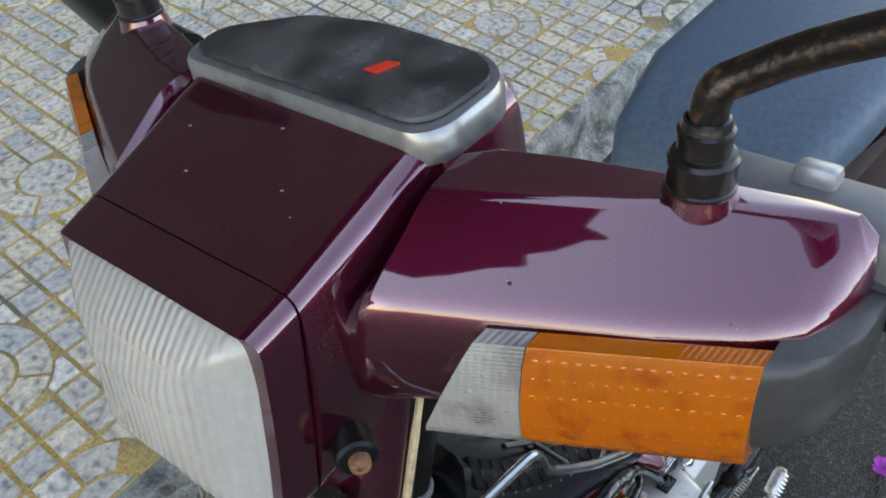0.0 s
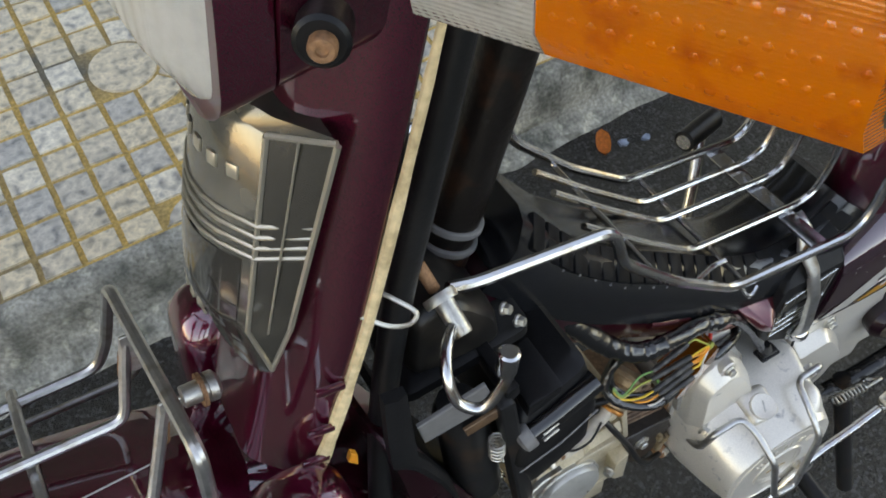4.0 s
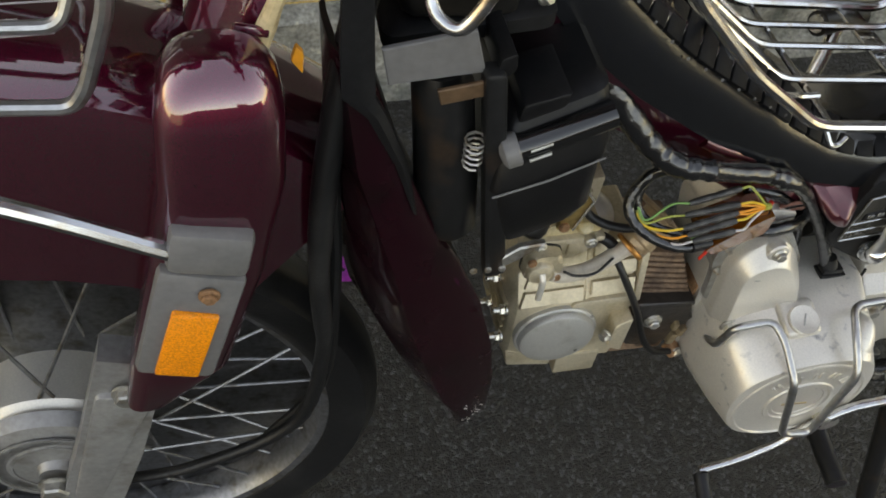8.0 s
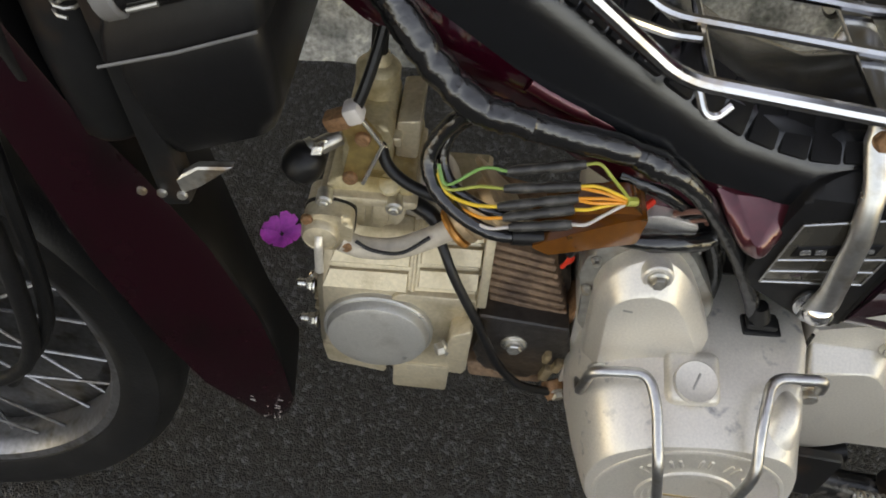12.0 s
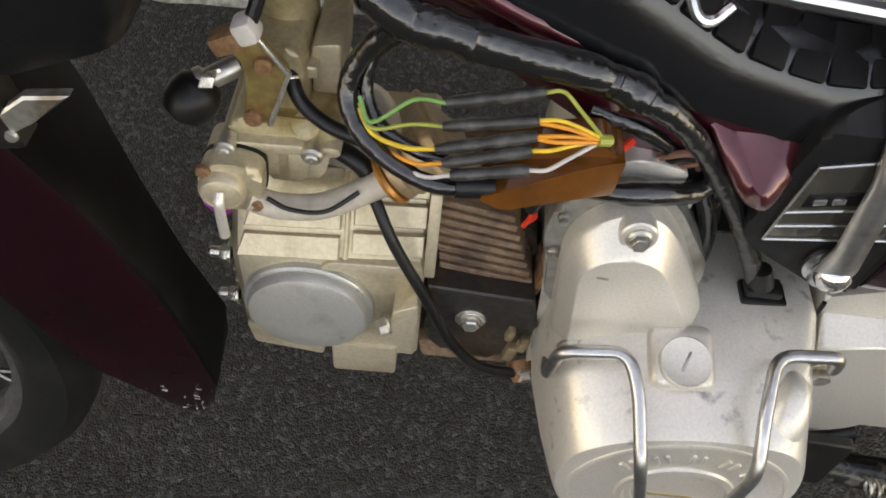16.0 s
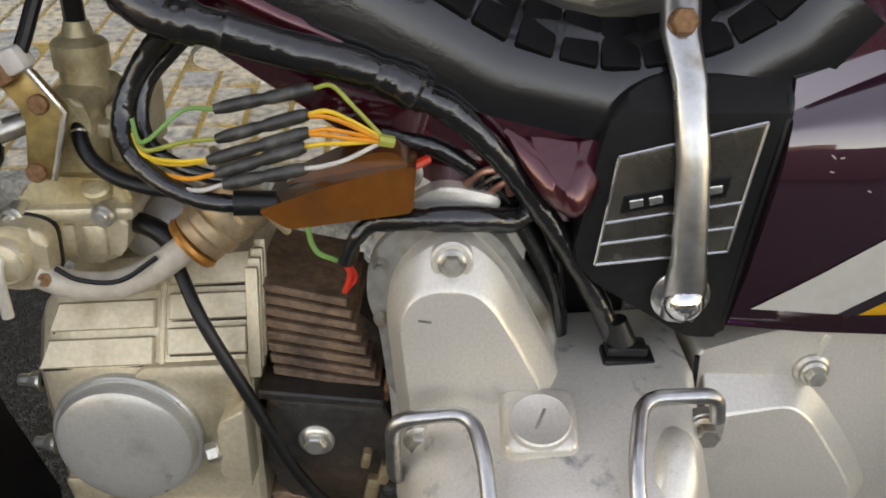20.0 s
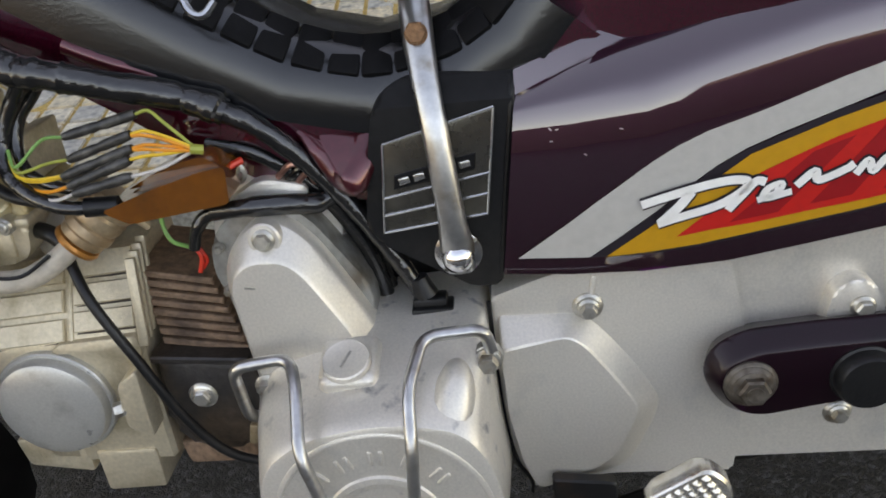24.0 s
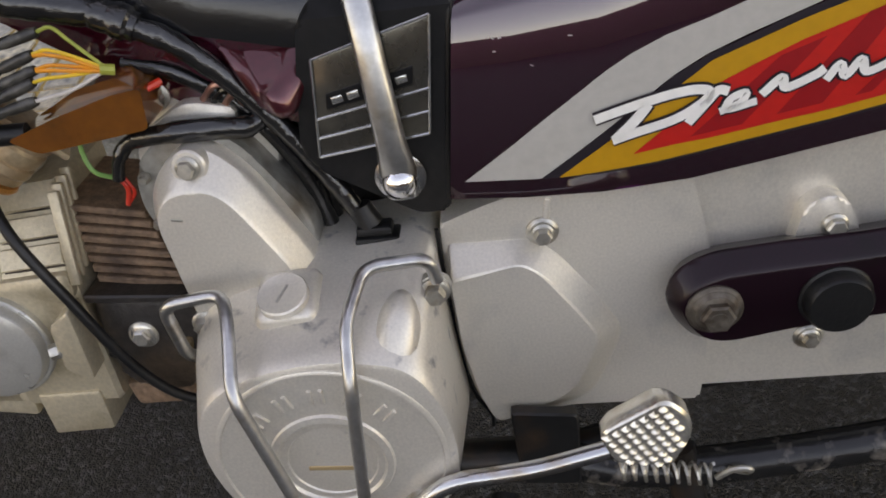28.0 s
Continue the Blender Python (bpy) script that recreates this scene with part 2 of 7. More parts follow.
SCRAPED = material("scraped_black_tube", (0.010, 0.010, 0.010), 0.26, gloss=0.5, grain=0.3, stain=0.25, stain_scale=75, other=(0.16, 0.14, 0.12), bump=0.3, bump_scale=300)
RUBBER = material("black_rubber", (0.009, 0.009, 0.0092), 0.36, gloss=0.35, grain=0.2, stain=0.3, other=(0.022, 0.021, 0.02), bump=0.2, bump_scale=500)
BOOT = material("aged_boot_rubber", (0.014, 0.011, 0.009), 0.26, gloss=0.55, grain=0.2, stain=0.3, stain_scale=60, other=(0.024, 0.019, 0.015), bump=0.15, bump_scale=500)
TAPE = material("glossy_black_tape", (0.009, 0.009, 0.009), 0.18, gloss=0.9, grain=0.2, bump=1.7, bump_scale=70)
SPINE_GREY = material("dusty_grey_black_plastic", (0.005, 0.0056, 0.0066), 0.20, gloss=0.75, grain=0.15, stain=0.4, stain_scale=25, other=(0.009, 0.0095, 0.011), bump=0.1, bump_scale=600)
MAT = material("worn_black_mat", (0.006, 0.006, 0.0065), 0.5, gloss=0.12, grain=0.2, stain=0.3, other=(0.011, 0.011, 0.012), bump=0.2, bump_scale=500)
COIL = material("glossy_black_shell", (0.006, 0.006, 0.006), 0.12, gloss=0.6, grain=0.1, coat=0.5)
DEEP_BLACK = material("deep_black_plastic", (0.0035, 0.0033, 0.0035), 0.4, gloss=0.15, grain=0.2, stain=0.4, stain_scale=25, other=(0.007, 0.004, 0.0045))
GREY = material("grey_plastic", (0.14, 0.135, 0.13), 0.45, grain=0.1, stain=0.3, other=(0.2, 0.19, 0.18), bump=0.1)
CAP_GREY = material("worn_dark_grey_plastic", (0.060, 0.055, 0.050), 0.34, grain=0.15, stain=0.5, stain_scale=30, other=(0.10, 0.095, 0.088), bump=0.1, rough_var=0.08)
SILVER = material("silver_plastic", (0.42, 0.41, 0.39), 0.3, 0.3, grain=0.1, stain=0.3, other=(0.25, 0.24, 0.22))
SMOKE = material("smoked_chrome_plastic", (0.085, 0.078, 0.065), 0.16, 0.6, grain=0.12, stain=0.4, other=(0.2, 0.18, 0.14), coat=0.6)
AMBER = gridded(material("amber_lens", (1.0, 0.24, 0.006), 0.08, trans=0.5, coat=0.8, stain=0.35, stain_scale=90, other=(0.75, 0.13, 0.004)), 520, 0.09)
CLEAR = gridded(material("clear_lens", (0.74, 0.69, 0.61), 0.10, trans=0.55, coat=0.8, stain=0.5, stain_scale=60, other=(0.46, 0.42, 0.36)), 420, 0.22)
HEADLAMP = fluted(material("ribbed_headlamp_glass", (0.82, 0.775, 0.68), 0.06, trans=0.45, coat=0.5, grain=0.05, stain=0.3, stain_scale=22, other=(0.84, 0.77, 0.64)), 76, 0.4)
REFLECTOR = material("amber_reflector", (1.0, 0.28, 0.02), 0.25, grain=0.25, grain_scale=900, bump=0.9, bump_scale=700)
CREAM = material("aged_cream_sealant", (0.62, 0.47, 0.27), 0.7, grain=0.2, stain=0.6, stain_scale=60, other=(0.35, 0.25, 0.13), bump=0.8, bump_scale=260)
ORANGE_BOX = material("brown_translucent_case", (0.20, 0.058, 0.007), 0.12, grain=0.1, stain=0.5, stain_scale=35, other=(0.11, 0.034, 0.006), trans=0.15, coat=0.8)
PEACH = material("bare_primer", (0.42, 0.25, 0.15), 0.55, grain=0.2, stain=0.5, stain_scale=120, other=(0.22, 0.11, 0.06), bump=0.3, bump_scale=500)
RUST = material("rusty_bolt", (0.28, 0.14, 0.07), 0.65, 0.4, grain=0.3, grain_scale=500, bump=0.6, bump_scale=700)
WIRE = {n: material(n + "_wire", c, 0.35, grain=0.1) for n, c in {"orange": (0.85, 0.30, 0.03), "yellow": (0.85, 0.52, 0.05), "green": (0.16, 0.36, 0.10), "lime": (0.34, 0.36, 0.07), "red": (0.75, 0.04, 0.02), "white": (0.6, 0.55, 0.5), "black": (0.02, 0.02, 0.02), "blue": (0.03, 0.05, 0.13)}.items()}
DECAL = {n: material(n + "_decal", c, 0.3, grain=0.05, coat=0.5) for n, c in {"silver": (0.46, 0.44, 0.40), "ochre": (0.56, 0.265, 0.018), "red": (0.62, 0.02, 0.015), "dark_red": (0.36, 0.01, 0.012), "black": (0.02, 0.015, 0.02), "white": (0.85, 0.83, 0.78)}.items()}
VINYL = material("dark_seat_vinyl", (0.085, 0.128, 0.170), 0.42, gloss=0.4, grain=0.15, stain=0.3, other=(0.105, 0.145, 0.182), bump=0.3, bump_scale=700)
ASPHALT = stony("asphalt", (0.008, 0.0079, 0.0077), (0.108, 0.116, 0.122), 230.0)
CONCRETE = blotched(material("weathered_concrete", (0.40, 0.385, 0.33), 0.85, grain=0.35, grain_scale=170, stain=0.9, stain_scale=17, other=(0.115, 0.118, 0.098), bump=3.0, bump_scale=60), 38.0, (1.5, 1.5, 1.42), (0.45, 0.45, 0.42))
GROUT = material("ochre_grout", (0.62, 0.40, 0.13), 0.9, grain=0.3, stain=0.6, stain_scale=4.5, other=(0.16, 0.15, 0.12), bump=1.0)
TERRAZZO = terrazzo("terrazzo_tile", False)
TERRAZZO_FAR = terrazzo("terrazzo_tiles", True)
BRICKWORK = material("dark_screen_render", (0.055, 0.052, 0.047), 0.85, grain=0.2, grain_scale=40, stain=0.5, stain_scale=2.0, other=(0.032, 0.034, 0.029), bump=0.8, bump_scale=40)
PLASTER = material("stained_plaster", (0.075, 0.072, 0.066), 0.85, grain=0.1, grain_scale=30, stain=0.4, stain_scale=1.5, other=(0.068, 0.058, 0.045), bump=0.6, bump_scale=30)
PETAL = material("magenta_petal", (0.75, 0.12, 0.68), 0.6, grain=0.15)
LEAF = material("orange_leaf", (0.75, 0.22, 0.04), 0.7, grain=0.2)

# ---- mesh helpers, in the bike's own frame: x to the rear, y to its right, z up ----
LEAN = 9.5
BASE = Vector((0.42, 0.075, 0.0125))
CENTRE = 0.075


def part(name, bm, mat, parent=None, label="", angle=35, kind=""):
    """Links a bmesh as one mesh object under a thing or a part; coordinates are the bike's."""
    bmesh.ops.recalc_face_normals(bm, faces=bm.faces)
    me = bpy.data.meshes.new(name)
    bm.to_mesh(me)
    bm.free()
    if parent is not None:
        me.transform(Matrix.Scale(SCALE, 4) @ Matrix.Translation(-BASE))
    me.materials.append(mat)
    for p in me.polygons:
        p.use_smooth = True
    me.set_sharp_from_angle(angle=radians(angle))
    ob = new(name, me)
    if parent is not None:
        ob.parent = parent
    return tagged(ob, label=label, kind=kind)


def join(*bms):
    out = bms[0]
    for b in bms[1:]:
        me = bpy.data.meshes.new("x")
        b.to_mesh(me)
        out.from_mesh(me)
        bpy.data.meshes.remove(me)
        b.free()
    return out


def prism(outline, y0, y1, bevel=0.0, seg=2, back=False):
    """A flat outline in x and z, from y0 (outer face) to y1, its outer edge rounded."""
    bm = bmesh.new()
    a = [bm.verts.new((x, y0, z)) for x, z in outline]
    b = [bm.verts.new((x, y1, z)) for x, z in outline]
    f = bm.faces.new(a)
    g = bm.faces.new(b[::-1])
    n = len(a)
    for i in range(n):
        bm.faces.new((a[i], b[i], b[(i + 1) % n], a[(i + 1) % n]))
    if bevel:
        edges = list(f.edges) + (list(g.edges) if back else [])
        bmesh.ops.bevel(bm, geom=edges, offset=bevel, segments=seg, profile=0.5, affect="EDGES", clamp_overlap=True)
    return bm


def box(c, s, bevel=0.0, turn=(0, 0, 0), seg=2):
    bm = bmesh.new()
    bmesh.ops.create_cube(bm, size=1.0, matrix=Matrix.Diagonal((*s, 1)))
    if bevel:
        bmesh.ops.bevel(bm, geom=list(bm.edges), offset=bevel, segments=seg, profile=0.5, affect="EDGES", clamp_overlap=True)
    bm.transform(pose(*c, *turn))
    return bm


def lathe(profile, centre, axis=(0, -1, 0), seg=28):
    """Turns a profile of (radius, height along the axis) about the axis through centre."""
    bm = bmesh.new()
    rings = []
    for r, h in profile:
        if r < 1e-6:
            rings.append([bm.verts.new((0, 0, h))])
        else:
            rings.append([bm.verts.new((r * math.cos(2 * math.pi * i / seg), r * math.sin(2 * math.pi * i / seg), h)) for i in range(seg)])
    for a, b in zip(rings, rings[1:]):
        for i in range(seg):
            q = [a[i % len(a)], a[(i + 1) % len(a)], b[(i + 1) % len(b)], b[i % len(b)]]
            q = list(dict.fromkeys(q))
            if len(q) > 2:
                bm.faces.new(q)
    for ring in (rings[0], rings[-1]):
        if len(ring) > 2:
            bm.faces.new(ring)
    bm.transform(Matrix.Translation(centre) @ Vector(axis).to_track_quat("Z", "Y").to_matrix().to_4x4())
    return bm


def glide(points, steps=5):
    """A smooth line through the points."""
    p = [Vector(q) for q in points]
    p = [2 * p[0] - p[1], *p, 2 * p[-1] - p[-2]]
    out = []
    for a, b, c, d in zip(p, p[1:], p[2:], p[3:]):
        for i in range(steps):
            t = i / steps
            out.append(0.5 * (2 * b + (c - a) * t + (2 * a - 5 * b + 4 * c - d) * t * t + (3 * b - a - 3 * c + d) * t ** 3))
    return out + [p[-2]]


def tube(points, r, seg=10, smooth=True, steps=5, radii=None):
    """A round bar or cable along points."""
    line = glide(points, steps) if smooth else [Vector(q) for q in points]
    bm = bmesh.new()
    side = None
    rings = []
    for i, q in enumerate(line):
        way = (line[min(i + 1, len(line) - 1)] - line[max(i - 1, 0)]).normalized()
        if side is None:
            side = way.cross(Vector((0.31, 0.2, 0.93))).normalized()
        side = (side - way * side.dot(way)).normalized()
        other = way.cross(side)
        rr = r if radii is None else radii[min(len(radii) - 1, int(i * len(radii) / len(line)))]
        rings.append([bm.verts.new(q + rr * (math.cos(2 * math.pi * k / seg) * side + math.sin(2 * math.pi * k / seg) * other)) for k in range(seg)])
    for a, b in zip(rings, rings[1:]):
        for k in range(seg):
            bm.faces.new((a[k], a[(k + 1) % seg], b[(k + 1) % seg], b[k]))
    bm.faces.new(rings[0])
    bm.faces.new(rings[-1])
    return bm


def bent(points, r, radius=0.01, seg=10):
    """A bar of straight runs joined by round bends."""
    p = [Vector(q) for q in points]
    line = [p[0]]
    for a, b, c in zip(p, p[1:], p[2:]):
        u, v = (a - b), (c - b)
        d = min(radius, 0.45 * u.length, 0.45 * v.length)
        s, e = b + u.normalized() * d, b + v.normalized() * d
        for i in range(6):
            t = i / 5
            line.append((1 - t) ** 2 * s + 2 * t * (1 - t) * b + t * t * e)
    line.append(p[-1])
    return tube(line, r, seg, smooth=False)


def loft(rings, caps=True):
    bm = bmesh.new()
    rows = [[bm.verts.new(q) for q in ring] for ring in rings]
    n = len(rows[0])
    for a, b in zip(rows, rows[1:]):
        for k in range(n):
            bm.faces.new((a[k], a[(k + 1) % n], b[(k + 1) % n], b[k]))
    if caps:
        bm.faces.new(rows[0])
        bm.faces.new(rows[-1])
    return bm


def rounded(corners, r, steps=4):
    """A closed outline in two numbers with its corners rounded; r may be a list."""
    out = []
    n = len(corners)
    rs = r if isinstance(r, (list, tuple)) else [r] * n
    for i in range(n):
        a, b, c = Vector(corners[i - 1]), Vector(corners[i]), Vector(corners[(i + 1) % n])
        u, v = a - b, c - b
        d = min(rs[i], 0.48 * u.length, 0.48 * v.length)
        s, e = b + u.normalized() * d, b + v.normalized() * d
        for j in range(steps + 1):
            t = j / steps
            q = (1 - t) ** 2 * s + 2 * t * (1 - t) * b + t * t * e
            out.append((q.x, q.y))
    return out


def bolt(c, axis=(0, -1, 0), af=0.0085, h=0.005, flange=0.0065):
    """A hexagon head on a round flange."""
    f = lathe([(flange, 0), (flange, 0.0012), (flange * 0.8, 0.002)], c, axis, 18)
    r = af / 2 / math.cos(math.pi / 6)
    x = lathe([(r, 0.001), (r, 0.001 + h * 0.8), (r * 0.85, 0.001 + h), (r * 0.5, 0.001 + h)], c, axis, 6)
    return join(f, x)


# ---- the setting ----
def slab(name, corners, z0, z1, mat, kind="structure", label="", category=""):
    bm = bmesh.new()
    a = [bm.verts.new((SCALE * x, SCALE * y, SCALE * z1)) for x, y in corners]
    b = [bm.verts.new((SCALE * x, SCALE * y, SCALE * z0)) for x, y in corners]
    bm.faces.new(a)
    bm.faces.new(b[::-1])
    for i in range(len(a)):
        bm.faces.new((a[i], b[i], b[(i + 1) % len(a)], a[(i + 1) % len(a)]))
    return tagged(part(name, bm, mat), label=label, category=category, kind=kind)


KERB = radians(3.2)
KERB_AT = Vector((0.0, 0.645))


def along(u, v):
    """u along the kerb, v across it towards the pavement, from the kerb's top edge below the bike's front."""
    return (KERB_AT.x + u * math.cos(KERB) - v * math.sin(KERB), KERB_AT.y + u * math.sin(KERB) + v * math.cos(KERB))


tagged(slab("road", [(-60, -60), (60, -60), (60, 60), (-60, 60)], -0.3, 0.0, ASPHALT), "dark worn asphalt road", "road")
paving = tagged(slab("pavement", [along(-9, 0.0), along(9, 0.0), along(9, 3.2), along(-9, 3.2)], -0.1, 0.0965, GROUT), "ochre-grouted tiled pavement", "pavement")
# unseen added screens with stepped tops: they block the sun and shape the reflections
for name, u0, u1, high in (("wall_north", -9, 1.2, 10.5), ("wall_north_east", 1.2, 12, 10.9)):
    tagged(slab(name, [along(u0, 3.2), along(u1, 3.2), along(u1, 3.4), along(u0, 3.4)], -0.1, high, BRICKWORK), "unseen plain dark screen that keeps the sun off the bike", "wall")
# overhead sheet, added out of view; its outline darkens part of the cowl's reflection
edge = [(-9.0, 1.3), (-3.8, 1.2), (-3.4, 0.60), (-2.95, 0.25), (-2.6, 0.06), (-2.4, -0.12), (-2.2, -0.02), (-1.95, -0.16), (-1.62, -0.24), (-1.5, -0.34), (-1.44, -0.12), (-0.9, -0.05), (-0.9, 1.0), (0.35, 1.0), (0.35, 1.3), (1.19, 1.3)]
tagged(slab("roof_overhang", [along(u, v) for u, v in edge] + [along(1.19, 3.19), along(-9.0, 3.19)], 6.21, 6.36, BRICKWORK), "unseen plain dark screen overhead, cut for the cowl's reflection", "roof")
# low screens across the road, added unseen as a skyline in the side panel
for name, x0, x1, high in (("wall_south", -12, 1.4, 1.7), ("wall_south_middle", 1.4, 3.6, 2.4), ("wall_south_east", 3.6, 12, 2.0)):
    tagged(slab(name, [(x0, -8.2), (x1, -8.2), (x1, -8.0), (x0, -8.0)], -0.1, high, PLASTER), "unseen plain plaster screen, a low skyline for reflections", "wall")

# ---- the motorcycle ----
bike = new("motorcycle")
bike.matrix_world = Matrix.Rotation(radians(-LEAN), 4, "X") @ Matrix.Translation(SCALE * BASE)
tagged(bike, "dark maroon underbone motorcycle with its engine laid bare", "motorcycle")

# cowl frame: f ahead of the mirrors, s to the bike's right, h up
C_AT, C_F, C_S = Vector((0.174, 0.057, 0.925)), Vector((-0.9974, -0.0715, 0)), Vector((-0.0715, 0.9974, 0))


def cw(f, s, h):
    return C_AT + f * C_F + s * C_S + Vector((0, 0, h))


def handlebar_cowl():
    # hood: rings from the meter back to the headlamp, each a rounded section across
    rings = []
    for f, w, top, low, r in ((-0.0255, 0.058, 0.010, -0.055, 0.012), (-0.014, 0.0665, 0.0145, -0.064, 0.012), (0.004, 0.0675, 0.0145, -0.072, 0.012), (0.033, 0.0615, 0.010, -0.085, 0.010), (0.060, 0.0595, 0.001, -0.095, 0.009), (0.0915, 0.0575, -0.0095, -0.100, 0.008)):
        out = rounded([(-w, top), (w, top), (w * 1.08, low * 0.5), (w * 0.95, low), (-w * 0.95, low), (-w * 1.08, low * 0.5)], [r, r, 0.02, 0.01, 0.01, 0.02], 5)
        rings.append([cw(f + 0.013 * (top - h) / (top - low) * (f > 0.08), s, h) for s, h in out])
    cowl = part("handlebar_cowl", loft(rings), MAROON, bike, "glossy dark maroon handlebar cowl with small paint chips")
    # the front hoop round the headlamp, a separate moulding with a seam
    rings = []
    for f, w, top, low in ((0.0918, 0.0572, -0.0100, -0.100), (0.0924, 0.0576, -0.0097, -0.101), (0.108, 0.0562, -0.0142, -0.104)):
        out = rounded([(-w, top), (w, top), (w * 1.0, low * 0.55), (w * 0.94, low), (-w * 0.94, low), (-w * 1.0, low * 0.55)], [0.008, 0.008, 0.02, 0.01, 0.01, 0.02], 5)
        rings.append([cw(f + 0.013 * (top - h) / (top - low) + 0.010 * (1 - (s / w) ** 2) * (f > 0.1), s, h) for s, h in out])
    part("headlamp_hoop", loft(rings), MAROON, cowl)
    # wings to both sides with lamps: a sloping front, a ridge parallel to the lamps and a flat back
    def ridge_at(s):
        return (float(np.interp(s, [0.0705, 0.080, 0.095, 0.120, 0.1425, 0.160, 0.180, 0.186], [0.042, 0.0375, 0.030, 0.018, 0.0080, -0.003, -0.0135, -0.0155])), float(np.interp(s, [0.0705, 0.15, 0.172, 0.186], [0.0050, 0.0042, 0.0018, 0.0000])))

    for side in (-1, 1):
        rings = []
        for s, fr, rr, ht, hr, low in ((0.050, 0.080, 0.028, -0.0330, -0.016, -0.066), (0.0640, 0.0785, 0.026, -0.0290, -0.010, -0.066), (0.0668, 0.0780, 0.024, -0.0195, 0.004, -0.066), (0.0705, 0.0765, 0.022, -0.0165, 0.0075, -0.066), (0.080, 0.0715, 0.014, -0.0165, 0.0078, -0.064), (0.104, 0.0605, 0.005, -0.0170, 0.0066, -0.062), (0.126, 0.0500, -0.002, -0.0175, 0.0050, -0.061), (0.150, 0.0390, -0.011, -0.0175, 0.0022, -0.060), (0.172, 0.0265, -0.019, -0.0180, -0.0008, -0.058), (0.184, 0.0180, -0.020, -0.0185, -0.0015, -0.056), (0.1905, 0.0060, -0.016, -0.0195, -0.0040, -0.052), (0.193, -0.001, -0.010, -0.025, -0.012, -0.044)):
            fg, hg = ridge_at(s) if 0.07 < s < 0.188 else (rr + (fr - rr) * 0.35, hr + (ht - hr) * 0.3)
            out = rounded([(fr, ht), (fr + 0.003, (ht + low) * 0.5), (fr + 0.001, low), (rr - 0.002, low), (rr, hr), (fg, hg)], [0.008, 0.01, 0.008, 0.01, 0.0015, 0.004], 4)
            rings.append([cw(f, side * s, h) for f, h in out])
        part("cowl_wing", loft(rings), MAROON, cowl)
        # grey outer cap under the wing's tip
        rings = []
        for s, fr, low, top in ((0.1790, 0.034, -0.063, -0.0215), (0.186, 0.029, -0.062, -0.0215), (0.193, 0.020, -0.060, -0.022), (0.1972, 0.009, -0.054, -0.0225), (0.199, -0.005, -0.046, -0.024)):
            out = rounded([(fr, top), (fr + 0.003, (top + low) * 0.5), (fr - 0.003, low), (-0.016, low + 0.004), (-0.016, top)], 0.006, 3)
            rings.append([cw(f, side * s, h) for f, h in out])
        part("lamp_end_cap", loft(rings), CAP_GREY, cowl, "worn grey plastic end cap")
        # winker: clear inner and amber outer lens, wrapped round the front
        for name, mat, spans, text in (("position_lens", CLEAR, ((0.0885, 0.1055), (0.100, 0.1110), (0.1190, 0.1196)), "clear ribbed lens"), ("winker_lens", AMBER, ((0.1194, 0.1200), (0.150, 0.150), (0.1795, 0.1790)), "amber ribbed lens")):
            rings = []
            for low_s, top_s in spans:
                ring = []
                for back in (0, 1):
                    rows = [(0.0, 0.003), (0.15, 0.0052), (0.5, 0.0075), (0.85, 0.0068), (1.0, 0.0035)]
                    for v, out in rows if not back else rows[::-1]:
                        s = top_s + (low_s - top_s) * v
                        h = -0.0215 + (-0.0650 + 0.0215) * v
                        front = 0.0790 - (s - 0.078) * 0.487
                        ring.append(cw(front + (out if not back else -0.004) + 0.001 * v, side * s, h))
                rings.append(ring)
            lens = part(name, loft(rings), mat, cowl, text, 50)
            # small moulded facets, row by row
            beads = []
            first, last = spans[0][1] + 0.003, spans[-1][0] - 0.003
            count = max(3, int((last - first) / 0.0036))
            for row in range(6):
                v = 0.12 + 0.15 * row
                for col in range(count + 1):
                    s = first + (last - first) * col / count - (0.008 * v if name == "position_lens" else 0.0) * (1 - col / count)
                    out = float(np.interp(v, [0, 0.15, 0.5, 0.85, 1.0], [0.003, 0.0052, 0.0075, 0.0068, 0.0035]))
                    beads.append(lathe([(0.0017, -0.0004), (0.0011, 0.00002), (0, 0.00010)], cw(0.0790 - (s - 0.078) * 0.487 + out + 0.001 * v, side * s, -0.0215 - 0.0435 * v), C_F - 0.45 * side * -C_S, 6))
            part("lens_relief", join(*beads), mat, lens, kind="stuff")
        if side == -1:
            part("bulb_socket", lathe([(0.0044, 0), (0.0044, 0.0008), (0.0034, 0.0010), (0.0030, 0.0004), (0, 0.0004)], cw(0.0405, -0.168, -0.0575), C_F + 0.45 * -C_S, 20), AMBER, cowl)
        # mirror boot and stem
        c = cw(0.0, side * 0.1425, 0.0065)
        part("boot_collar", lathe([(0.0124, -0.0075), (0.0117, -0.0040), (0.0111, -0.0016), (0.0108, -0.0002), (0.0096, 0.0004)], c, (0, 0, 1), 36), MAROON, cowl)
        boot = part("mirror_boot", lathe([(0.0098, -0.0006), (0.0106, 0.0000), (0.0106, 0.0010), (0.0101, 0.0016), (0.0100, 0.0085), (0.0105, 0.0090), (0.0105, 0.0104), (0.0095, 0.0116), (0.0080, 0.0121), (0.0077, 0.0168), (0.0083, 0.0173), (0.0083, 0.0195), (0.0073, 0.0203), (0.0067, 0.0230), (0.0058, 0.0235), (0.0054, 0.020)], c, (0, 0, 1), 36), BOOT, bike, "worn brown-black rubber mirror boot", 24)
        a = cw(0.0, side * 0.1425, 0.0255)
